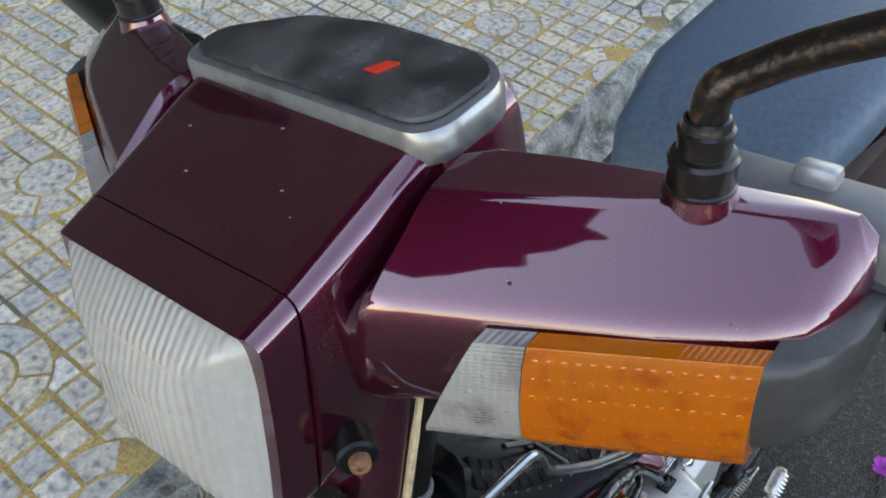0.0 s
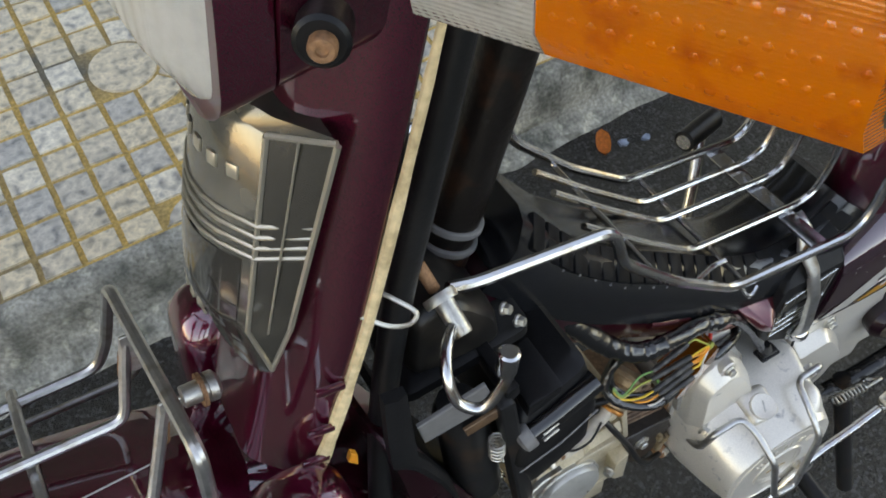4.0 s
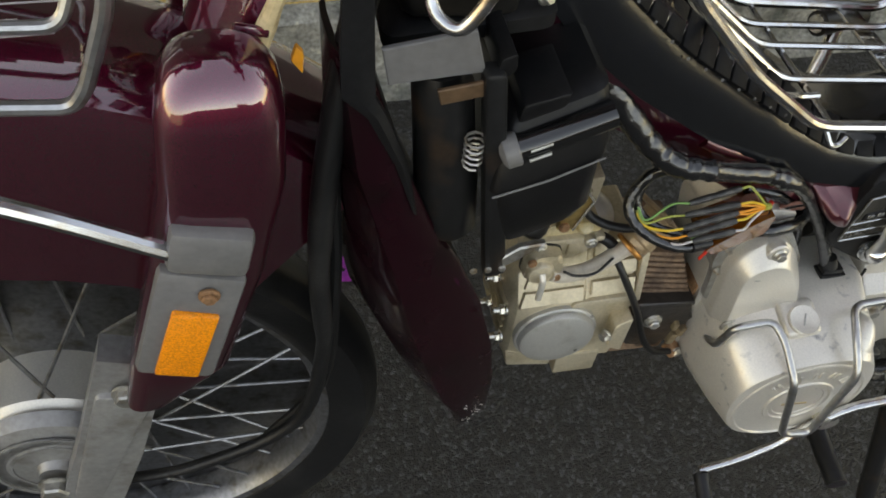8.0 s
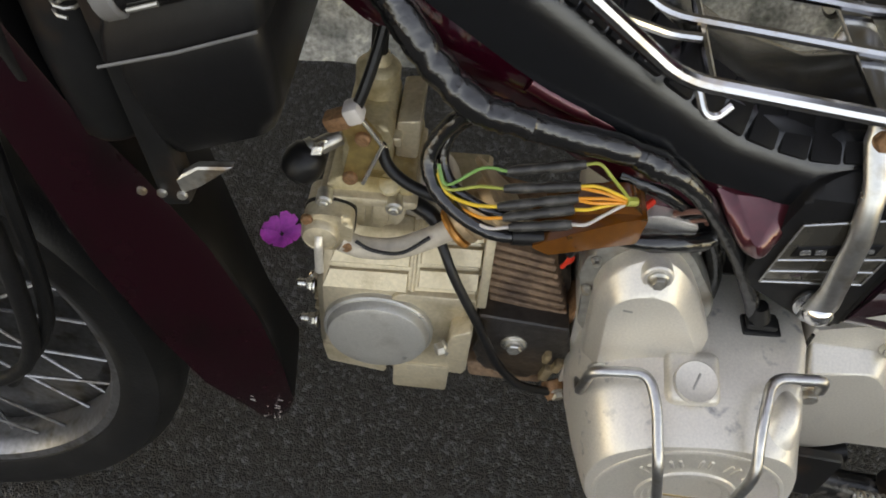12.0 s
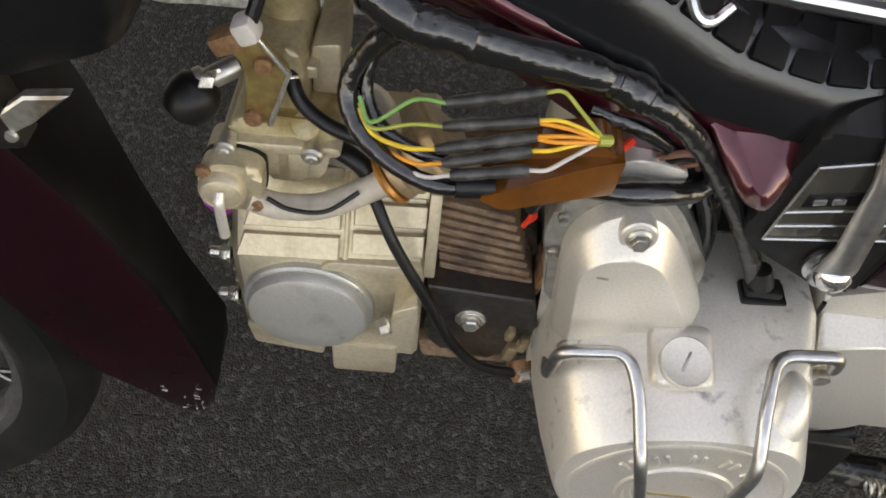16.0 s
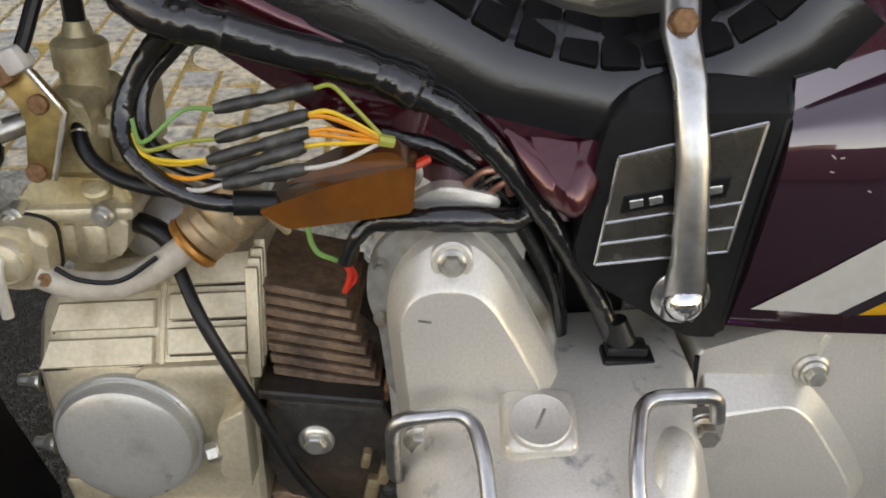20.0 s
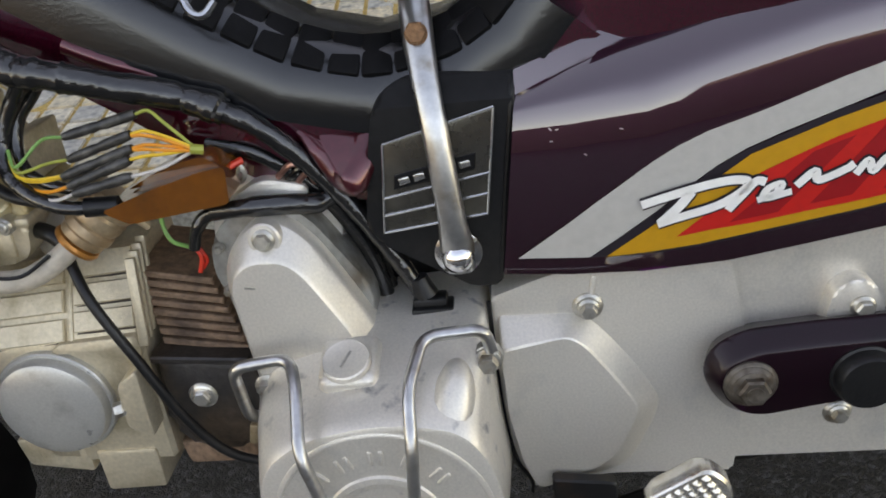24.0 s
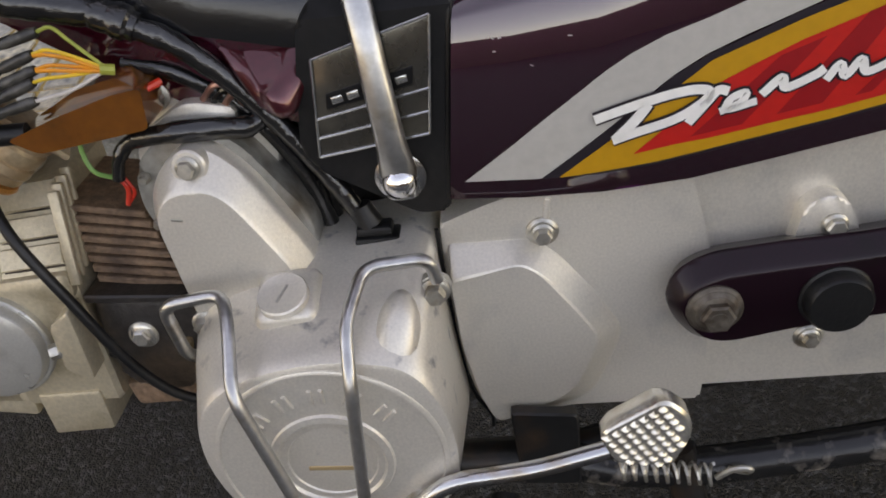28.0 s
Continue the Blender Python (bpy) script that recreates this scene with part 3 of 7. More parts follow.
        up = [a, a + Vector((0.001, side * 0.001, 0.012)), a + Vector((0.004, side * 0.008, 0.018)), a + Vector((0.008, side * 0.03, 0.031)), a + Vector((0.012, side * 0.075, 0.052)), a + Vector((0.014, side * 0.10, 0.066)), a + Vector((0.016, side * 0.105, 0.085))]
        stem = part("mirror_stem", tube(up, 0.0056, 14), material("flaking_black_paint", (0.016, 0.011, 0.008), 0.30, 0.1, grain=0.35, grain_scale=350, stain=0.3, stain_scale=210, other=(0.13, 0.065, 0.032), bump=0.5, bump_scale=300) if side < 0 else bpy.data.materials["flaking_black_paint"], boot, "black mirror stem with flaking rusty paint")
        part("stem_ring", lathe([(0.0060, 0.0), (0.0066, 0.0006), (0.0066, 0.0026), (0.0058, 0.0034)], a + Vector((0, 0, -0.0022)), (0, 0, 1), 20), PEACH, boot, "bare primer ring at the stem's foot")
        part("mirror_head", join(box(a + Vector((0.014, side * 0.115, 0.14)), (0.022, 0.12, 0.085), 0.01, (0, 0, side * 8), 3)), BLACK, boot, "black plastic mirror head")
    # meter panel
    face = [(0.0335, -0.0600), (0.0325, 0.0670), (0.012, 0.0680), (-0.014, 0.032), (-0.0205, -0.006), (-0.0165, -0.0575), (-0.005, -0.0705), (0.024, -0.0680)]
    lift = lambda f: 0.013 + (0.035 - f) * 0.10
    ring = rounded(face, 0.012, 4)
    meter = part("meter_surround", loft([[cw(f, s, lift(f) - 0.009) for f, s in ring], [cw(f, s, lift(f)) for f, s in ring], [cw(f * 0.97, s * 0.975, lift(f) + 0.003) for f, s in ring]]), material("dull_bright_trim", (0.36, 0.36, 0.35), 0.28, 0.75, grain=0.1, stain=0.4, stain_scale=40, other=(0.2, 0.2, 0.19)), cowl, "worn silver plastic meter surround", 50)
    # the pale blotches in the glass colour stand in for grey reflections
    glass = material("meter_glass", (0.02, 0.02, 0.02), 0.08, grain=0.2, stain=0.7, stain_scale=24, other=(0.13, 0.127, 0.118), coat=1.0, rough_var=0.06)
    inner = [(0.0285, -0.0550), (0.0280, 0.0610), (0.012, 0.0620), (-0.0105, 0.030), (-0.0165, -0.006), (-0.0125, -0.0540), (-0.004, -0.0655), (0.021, -0.0620)]
    ring = rounded(inner, 0.008, 3)
    part("meter_glass", loft([[cw(f, s, lift(f) + 0.0035) for f, s in ring], [cw(f, s, lift(f) + 0.0055) for f, s in ring]]), glass, meter, "smoky scratched meter glass, its reflections painted as pale patches")
    part("warning_lamp", loft([[cw(f, s, lift(f) + h) for f, s in ((0.0125, -0.026), (0.0125, -0.020), (0.005, -0.025), (0.0042, -0.030))] for h in (0.0056, 0.0064)]), WIRE["red"], meter)
    # headlamp: bowl, then the ribbed glass in front, bowed forward
    rings = []
    for t, depth in ((0.97, -0.012), (1.0, -0.004), (1.0, 0.0), (0.97, 0.003), (0.7, 0.0085), (0.35, 0.0115)):
        out = rounded([(-0.0535, -0.0155), (0.0535, -0.0155), (0.0500, -0.0995), (-0.0500, -0.0995)], 0.008, 5)
        ring = []
        for s, h in out:
            s2, h2 = s * t, -0.0575 + (h + 0.0575) * t
            v = (-0.0155 - h2) / 0.084
            ring.append(cw(0.1045 + 0.013 * v + 0.011 * (1 - (s2 / 0.0535) ** 2) + depth, s2, h2))
        rings.append(ring)
    plate = []
    for t, depth in ((0.95, -0.0112), (0.95, -0.0095), (0.6, -0.006), (0.2, -0.004)):
        ring = []
        for s, h in rounded([(-0.0535, -0.0155), (0.0535, -0.0155), (0.0500, -0.0995), (-0.0500, -0.0995)], 0.008, 5):
            s2, h2 = s * t, -0.0575 + (h + 0.0575) * t
            ring.append(cw(0.1045 + 0.013 * (-0.0155 - h2) / 0.084 + 0.011 * (1 - (s2 / 0.0535) ** 2) + depth, s2, h2))
        plate.append(ring)
    part("reflector_plate", loft(plate), material("silvered_reflector", (0.92, 0.82, 0.64), 0.30, 0.3, grain=0.08, stain=0.5, stain_scale=28, other=(0.58, 0.52, 0.42)), cowl, "silvered lamp reflector", 60)
    part("headlamp_glass", loft(rings), HEADLAMP, cowl, "ribbed clear headlamp glass", 60)
    # switch lever on the left grip, and the bar
    bar = part("handlebar", tube([cw(-0.02, -0.15, -0.03), cw(-0.03, -0.21, -0.03), cw(-0.06, -0.33, -0.03)], 0.015, 16), RUBBER, cowl, "black rubber handlebar grip")
    part("handlebar", tube([cw(-0.02, 0.15, -0.03), cw(-0.03, 0.21, -0.03), cw(-0.06, 0.33, -0.03)], 0.015, 16), RUBBER, cowl)
    switch = part("switch_housing", box(cw(-0.030, -0.165, -0.018), (0.030, 0.075, 0.024), 0.006, (0, 0, 4)), GREY, cowl, "grey plastic switch housing")
    part("switch_lever", box(cw(-0.036, -0.166, -0.0065), (0.010, 0.014, 0.012), 0.0025, (0, 12, 4)), SILVER, switch, "pale grey thumb switch")
    for f, s, h in ((0.106, -0.0505, -0.028),):
        part("cowl_screw", lathe([(0.003, 0), (0.003, 0.001), (0.0022, 0.002), (0, 0.0022)], cw(f, s, h), -C_S, 12), STEEL, cowl)
    part("cowl_lug", lathe([(0.0078, -0.010), (0.0078, 0.001), (0.0065, 0.002)], Vector((0.0850, -0.0175, 0.8478)), (-0.45, -0.85, 0.1), 22), BLACK, cowl)
    part("lug_bolt", lathe([(0.0040, 0.0), (0.0040, 0.0035), (0.0033, 0.0045), (0.0018, 0.0045), (0.0016, 0.0035), (0, 0.0035)], Vector((0.0848, -0.0188, 0.8477)), (-0.45, -0.85, 0.1), 20), RUST, cowl, "brassy lamp bolt")
    chip = material("chipped_paint", (0.40, 0.30, 0.32), 0.6, grain=0.2)
    rnd = random.Random(5)
    for k in range(9):
        side_k = k % 2
        f, sd = (rnd.uniform(-0.005, 0.055), rnd.uniform(-0.17, -0.085)) if side_k else (rnd.uniform(0.04, 0.088), rnd.uniform(-0.045, 0.045))
        h = np.interp(sd if side_k else f, [-0.2, -0.05], [-0.010, -0.009]) if side_k else np.interp(f, [0.033, 0.060, 0.0915], [0.0103, 0.0013, -0.0092])
        if side_k:
            front = np.interp(-sd, [0.078, 0.110, 0.150, 0.186], [0.079, 0.064, 0.0445, 0.0265])
            h = np.interp(f, [ridge_at(-sd)[0], front], [ridge_at(-sd)[1], np.interp(-sd, [0.078, 0.186], [-0.0150, -0.0185])]) + 0.0002
        part("paint_chip", lathe([(rnd.uniform(0.0004, 0.0009), 0), (0.0003, 0.0002), (0, 0.0002)], cw(f, sd, h), (0.1, 0, 1), 5), chip, cowl)
    return cowl


def steering_cover():
    # tapered maroon cover under the cowl, badge on its front
    def sec(z, xf, xr, y0, y1, r=0.008):
        return [(x, y, z) for x, y in rounded([(xf + 0.004, y0 + 0.026), (xf + 0.026, y0 + 0.002), (xr, y0), (xr, y1), (xf + 0.026, y1 - 0.002), (xf + 0.004, y1 - 0.026)], r, 3)]
    cover = part("steering_cover", loft([sec(0.862, 0.088, 0.128, -0.012, 0.110), sec(0.80, 0.076, 0.114, -0.006, 0.110), sec(0.70, 0.050, 0.086, 0.0, 0.11), sec(0.60, 0.016, 0.048, 0.004, 0.11)]), MAROON, bike, "glossy maroon steering cover")
    for z in (0.668, 0.640, 0.618):
        x = 0.018 + (z - 0.60) * 0.31
        part("vent_slot", box((x + 0.026, 0.0010, z), (0.014, 0.003, 0.0045), 0.0012, (0, 12, 0)), MAROON, cover)
    part("cream_edge", tube([(0.129, -0.011, 0.857), (0.115, -0.006, 0.80), (0.087, 0.0, 0.702), (0.066, 0.002, 0.645), (0.049, 0.005, 0.602)], 0.0028, 8, radii=[0.0016, 0.002, 0.0026, 0.0026, 0.0034, 0.0042]), CREAM, cover, "cracked cream sealant along the cover's edge")
    # badge: bowed front face and bevelled sides
    rings = []
    for z, xf, xs, hw, bow in ((0.800, 0.075, 0.088, 0.035, 0.008), (0.794, 0.071, 0.088, 0.036, 0.011), (0.735, 0.053, 0.071, 0.036, 0.014), (0.705, 0.043, 0.058, 0.036, 0.012), (0.676, 0.042, 0.046, 0.036, 0.008)):
        cy = 0.055
        out = np.interp(z, [0.676, 0.705, 0.767, 0.80], [0.003, 0.008, 0.013, 0.020])
        ring = [(xs, cy - hw - out, z)]
        for k in range(7):
            u = -1 + k / 3
            ring.append((xf - bow * (1 - u * u), cy + u * hw, z - 0.006 * (1 - u * u) * (z < 0.68)))
        ring.append((xs, cy + hw + out, z))
        rings.append(ring)
    badge = part("badge", loft(rings), SMOKE, cover, "worn smoke-chrome plastic badge with raised pale marks", 25)
    line = material("badge_line", (0.55, 0.5, 0.4), 0.3, 0.8)
    rings = []
    for z, xf, hw, bow in ((0.798, 0.0745, 0.0350, 0.0085), (0.794, 0.0712, 0.0360, 0.011), (0.735, 0.0532, 0.0360, 0.014), (0.705, 0.0432, 0.0360, 0.012), (0.680, 0.0422, 0.0355, 0.0085)):
        front = [(xf - bow * (1 - u * u) - 0.0009, 0.055 + u * hw * 0.97, z - 0.006 * (1 - u * u) * (z < 0.69)) for u in (-1, -0.67, -0.33, 0, 0.33, 0.67, 1)]
        rings.append(front + [(x + 0.0018, y, z) for x, y, z in front[::-1]])
    def face_at(z, u, lift=0.0014):
        """A point on the bowed badge front, u from -1 at one edge to 1 at the other."""
        x = float(np.interp(z, [0.680, 0.705, 0.735, 0.794], [0.0422, 0.0432, 0.0532, 0.0712])) - float(np.interp(z, [0.680, 0.705, 0.735, 0.794], [0.0085, 0.012, 0.014, 0.011])) * (1 - u * u)
        return Vector((x - lift, 0.055 + u * 0.0345, z - 0.006 * (1 - u * u) * (z < 0.69)))

    face = part("badge_face", loft(rings), material("rubbed_badge_silver", (0.150, 0.140, 0.118), 0.17, 0.6, grain=0.12, stain=0.5, stain_scale=30, other=(0.095, 0.087, 0.072), coat=0.8), badge, "rubbed smoke-grey badge front", 40)
    bm = bmesh.new()
    grid = [[bm.verts.new(face_at(0.7395 - 0.046 * a / 6, u, 0.0012 if (a in (0, 6) or c in (0, 8)) else 0.0017)) for c, u in enumerate(np.linspace(-0.90, 0.55, 9))] for a in range(7)]
    for a, b in zip(grid, grid[1:]):
        for c in range(8):
            bm.faces.new((a[c], a[c + 1], b[c + 1], b[c]))
    part("badge_window", bm, material("dark_badge_window", (0.035, 0.031, 0.026), 0.12, 0.3, grain=0.2, stain=0.4, stain_scale=40, other=(0.055, 0.049, 0.042), coat=0.8), face, "dark glossy inset", 40)
    # four fine ribs that run across the front and round the near side
    for z in (0.7430, 0.7480, 0.7530, 0.7580):
        x, y = 0.0535 + (z - 0.735) * 0.29, float(np.interp(z, [0.705, 0.767], [0.0110, 0.0060]))
        pts = [(x + 0.0172, y - 0.0006, z + 0.0006), (x - 0.0006, 0.0182, z)] + [face_at(z, u, 0.0012) for u in (-0.85, -0.6, -0.3, 0, 0.3, 0.6, 0.95)]
        part("badge_rib", tube(pts, 0.0010, 6, smooth=False), line, badge)
    for a, b, r in (((0.0712, 0.0188, 0.794), (0.0432, 0.0188, 0.705), 0.0012), ((0.0885, -0.0008, 0.797), (0.0583, 0.0108, 0.705), 0.0014), ((0.0583, 0.0108, 0.705), (0.0465, 0.0160, 0.678), 0.0012), ((0.0712, 0.0186, 0.795), (0.0885, -0.0008, 0.798), 0.0012), ((0.0432, 0.0190, 0.705), (0.0465, 0.0160, 0.678), 0.0012), ((0.0790, 0.0088, 0.796), (0.0500, 0.0148, 0.703), 0.0005)):
        part("badge_edge", tube([a, b], r, 6, smooth=False), line, badge)
    # raised pale marks where lettering stood
    for z, w, us in ((0.7760, 0.0052, (-0.72, -0.42, -0.1, 0.22, 0.52)), (0.7030, 0.0042, (-0.30, -0.08, 0.14, 0.36, 0.58)), (0.6940, 0.0036, (-0.20, 0.02, 0.24))):
        for u in us:
            part("badge_mark", box(face_at(z, u, 0.0012), (0.0012, w, w * 1.1), 0.0004, (0, 16, -math.degrees(math.atan(0.75 * u)))), line, badge)
    return cover


def front_end():
    # fork legs, pressed, with reflectors
    for y, side in ((-0.012, -1), (0.122, 1)):
        def sec(z, xf, xr, w):
            return [(x, y + v, z) for x, v in rounded([(xf, -w), (xr, -w * 0.9), (xr, w * 0.9), (xf, w)], 0.016, 5)]
        leg = part("fork_leg", loft([sec(0.622, 0.024, 0.046, 0.010), sec(0.617, 0.017, 0.054, 0.017), sec(0.608, 0.012, 0.058, 0.022), sec(0.595, 0.009, 0.060, 0.024), sec(0.56, 0.004, 0.058, 0.024), sec(0.50, -0.012, 0.044, 0.022), sec(0.42, -0.036, 0.018, 0.02), sec(0.385, -0.045, -0.018, 0.018), sec(0.378, -0.038, -0.024, 0.012)]), MAROON, bike, "glossy maroon pressed fork leg")
        yo = y + side * 0.0225
        clamp = part("reflector_clamp", box((0.022, yo, 0.532), (0.036, 0.014, 0.027), 0.004, (0, 14, 0)), GREY, leg, "grey plastic clamp")
        part("reflector_holder", box((0.004, yo, 0.476), (0.040, 0.010, 0.085), 0.004, (0, 18, 0)), GREY, leg)
        part("amber_reflector", box((0.0015, yo + side * 0.006, 0.466), (0.022, 0.004, 0.054), 0.0015, (0, 19, 0)), REFLECTOR, leg, "bright amber reflector")
        part("reflector_bolt", bolt((0.018, yo + side * 0.006, 0.505), (0, side, 0), 0.006, 0.003, 0.005), RUST, leg)
    # fender over the wheel
    rings = []
    ax, az = -0.123, 0.245
    for k in range(15):
        a = radians(50 + k * 8)
        R = 0.354 - 0.018 * max(0, k - 7) / 7
        w = 0.050 - 0.006 * abs(k - 6) / 8
        deep = 0.135 - 0.05 * max(0, k - 8) / 6
        ring = []
        for u, drop in ((-1.0, deep), (-1.0, deep * 0.6), (-0.99, 0.03), (-0.93, 0.014), (-0.80, 0.009), (-0.4, 0.002), (0, 0.0), (0.4, 0.002), (0.80, 0.009), (0.93, 0.014), (0.99, 0.03), (1.0, deep * 0.6), (1.0, deep), (0.95, deep), (0.93, 0.03), (0, 0.006), (-0.93, 0.03), (-0.95, deep)):
            ring.append((ax + math.cos(a) * (R - drop), 0.062 + u * w, az + math.sin(a) * (R - drop)))
        rings.append(ring)
    fender = part("front_fender", loft(rings), MAROON, bike, "glossy maroon front mudguard with fine scratches")
    scratch = material("bare_scratch", (0.5, 0.42, 0.42), 0.5)
    for x0, x1, y, z in ((-0.115, -0.02, 0.046, 0.6025), (-0.10, -0.045, 0.034, 0.602), (-0.09, -0.03, 0.026, 0.6005)):
        part("scratch", tube([(x0, y, z - 0.001), (x1, y + 0.002, z + 0.0005)], 0.0005, 5), scratch, fender)
    # wheel
    cy = 0.058
    c = (ax, cy, az)
    hub = part("wheel_hub", lathe([(0.0, -0.036), (0.02, -0.036), (0.05, -0.034), (0.058, -0.030), (0.058, 0.022), (0.05, 0.03), (0.02, 0.034), (0, 0.034)], c, (0, -1, 0), 40), ALLOY, bike, "dull alloy drum hub with cast rings")
    rim = part("rim", lathe([(0.188, -0.017), (0.196, -0.019), (0.197, -0.012), (0.186, 0.0), (0.197, 0.012), (0.196, 0.019), (0.188, 0.017), (0.183, 0.006), (0.183, -0.006), (0.188, -0.017)], c, (0, -1, 0), 64), WHEEL_STEEL, hub, "tarnished steel rim")
    part("tyre", lathe([(0.194, -0.020), (0.205, -0.026), (0.222, -0.025), (0.232, -0.012), (0.2335, 0.0), (0.232, 0.012), (0.222, 0.025), (0.205, 0.026), (0.194, 0.020), (0.194, -0.020)], c, (0, -1, 0), 72), RUBBER, hub, "black road tyre")
    for k in range(36):
        a = 2 * math.pi * k / 36
        b = a + (0.42 if k % 2 else -0.42)
        s = 0.022 if k % 4 < 2 else -0.022
        part("spoke", tube([(ax + 0.05 * math.cos(b), cy + s, az + 0.05 * math.sin(b)), (ax + 0.186 * math.cos(a), cy + s * 0.15, az + 0.186 * math.sin(a))], 0.0014, 6, smooth=False), WHEEL_STEEL, hub)
    part("brake_plate", lathe([(0.0, 0.052), (0.012, 0.052), (0.014, 0.046), (0.04, 0.044), (0.052, 0.04), (0.056, 0.03)], c, (0, -1, 0), 36), FORK_ALLOY, hub)
    # trailing link and arm
    part("bottom_link", loft([[(x + dx, y, z + dz) for x, z, y in ((-0.055, 0.40, -0.004), (-0.022, 0.39, -0.004), (-0.085, 0.225, -0.006), (-0.118, 0.235, -0.006))] for dx, dz, y in ((0, 0, 0),)] and [[(-0.058, -0.005, 0.405), (-0.022, -0.005, 0.392), (-0.022, 0.014, 0.392), (-0.058, 0.014, 0.405)], [(-0.095, -0.006, 0.30), (-0.055, -0.006, 0.29), (-0.055, 0.016, 0.29), (-0.095, 0.016, 0.30)], [(-0.125, -0.008, 0.225), (-0.085, -0.008, 0.215), (-0.085, 0.016, 0.215), (-0.125, 0.016, 0.225)]]), FORK_ALLOY, hub, "dull alloy fork link")
    link = part("link_web", prism(rounded([(-0.066, 0.372), (-0.034, 0.362), (-0.094, 0.232), (-0.112, 0.238)], 0.006, 3), -0.009, 0.0, 0.002, 2), FORK_ALLOY, hub)
    part("link_bolt", bolt((-0.048, -0.008, 0.372), (0, -1, 0), 0.012, 0.006, 0.009), STEEL, hub)
    for rr in (0.030, 0.042):
        part("hub_ring", lathe([(rr - 0.0012, 0.0), (rr - 0.0012, 0.0015), (rr + 0.0012, 0.0015), (rr + 0.0012, 0.0)], (ax, cy - 0.0445, az), (0, -1, 0), 40), FORK_ALLOY, hub)
    part("axle_nut", bolt((ax, 0.0, az), (0, -1, 0), 0.017, 0.008, 0.012), STEEL, hub)
    part("fork_stay", tube([(-0.16, -0.036, 0.625), (-0.053, -0.036, 0.569), (0.006, -0.036, 0.532)], 0.0042, 10), CHROME, bike, "chrome stay rod")


def front_rack():
    # four rails that turn up into a slanting hoop
    rack = part("front_rack", bent([(-0.21, 0.129, 0.588), (-0.034, 0.129, 0.590), (-0.022, 0.126, 0.612), (-0.005, 0.106, 0.670), (0.008, -0.009, 0.683), (0.002, -0.010, 0.640), (-0.016, -0.003, 0.597), (-0.024, -0.001, 0.586), (-0.21, -0.001, 0.597)], 0.0033, 0.010), GALVANISED, bike, "dull chrome wire front carrier with rust spots")
    for y, z0, z1, top in ((0.077, 0.609, 0.606, (-0.008, 0.086, 0.652)), (0.025, 0.609, 0.606, (0.000, 0.034, 0.662))):
        part("rack_rail", bent([(-0.21, y, z0), (-0.026, y, z1), top], 0.0030, 0.008), GALVANISED, rack)
        part("rail_tab", prism(rounded([(top[0] - 0.006, top[2] - 0.020), (top[0] - 0.002, top[2] + 0.006), (top[0] + 0.008, top[2] + 0.004), (top[0] + 0.004, top[2] - 0.022)], 0.002, 2), top[1] - 0.003, top[1] - 0.0015, 0.0004, 1), STEEL, rack, "worn bracket tab")
        part("rust_patch", tube([(top[0] - 0.008, top[1] - 0.001, top[2] - 0.022), (top[0] - 0.003, top[1] - 0.0005, top[2] - 0.008)], 0.0034, 10), RUST, rack)
    part("rack_rail", bent([(-0.21, 0.137, 0.560), (-0.024, 0.137, 0.560), (-0.012, 0.13, 0.58)], 0.0024, 0.008), GALVANISED, rack)
    for x in (-0.080, -0.170):
        part("rack_cross", bent([(x - 0.001, 0.140, 0.586), (x + 0.003, 0.112, 0.598), (x + 0.009, 0.025, 0.601), (x + 0.012, -0.012, 0.598), (x + 0.013, -0.022, 0.592)], 0.0030, 0.010), GALVANISED, rack)
    part("rack_spacer", lathe([(0.0055, 0), (0.0055, 0.012), (0.0075, 0.012), (0.0075, 0.016), (0.005, 0.018)], (0.006, 0.050, 0.640), (1, 0.1, -0.2), 18), STEEL, rack)
    part("spacer_washer", lathe([(0.0085, 0), (0.0085, 0.002)], (0.014, 0.051, 0.638), (1, 0.1, -0.2), 20), RUST, rack)


handlebar_cowl()
steering_cover()
front_end()
front_rack()


def blend(a, b, t):
    """Corners part of the way from one outline to another."""
    return [(p[0] + (q[0] - p[0]) * t, p[1] + (q[1] - p[1]) * t) for p, q in zip(a, b)]


def raised(low, high, stages, r, steps=4):
    """A swelling between a foot outline and a top outline; stages are (share of the way, y)."""
    return loft([[(x, y, z) for x, z in rounded(blend(low, high, t), r, steps)] for t, y in stages])


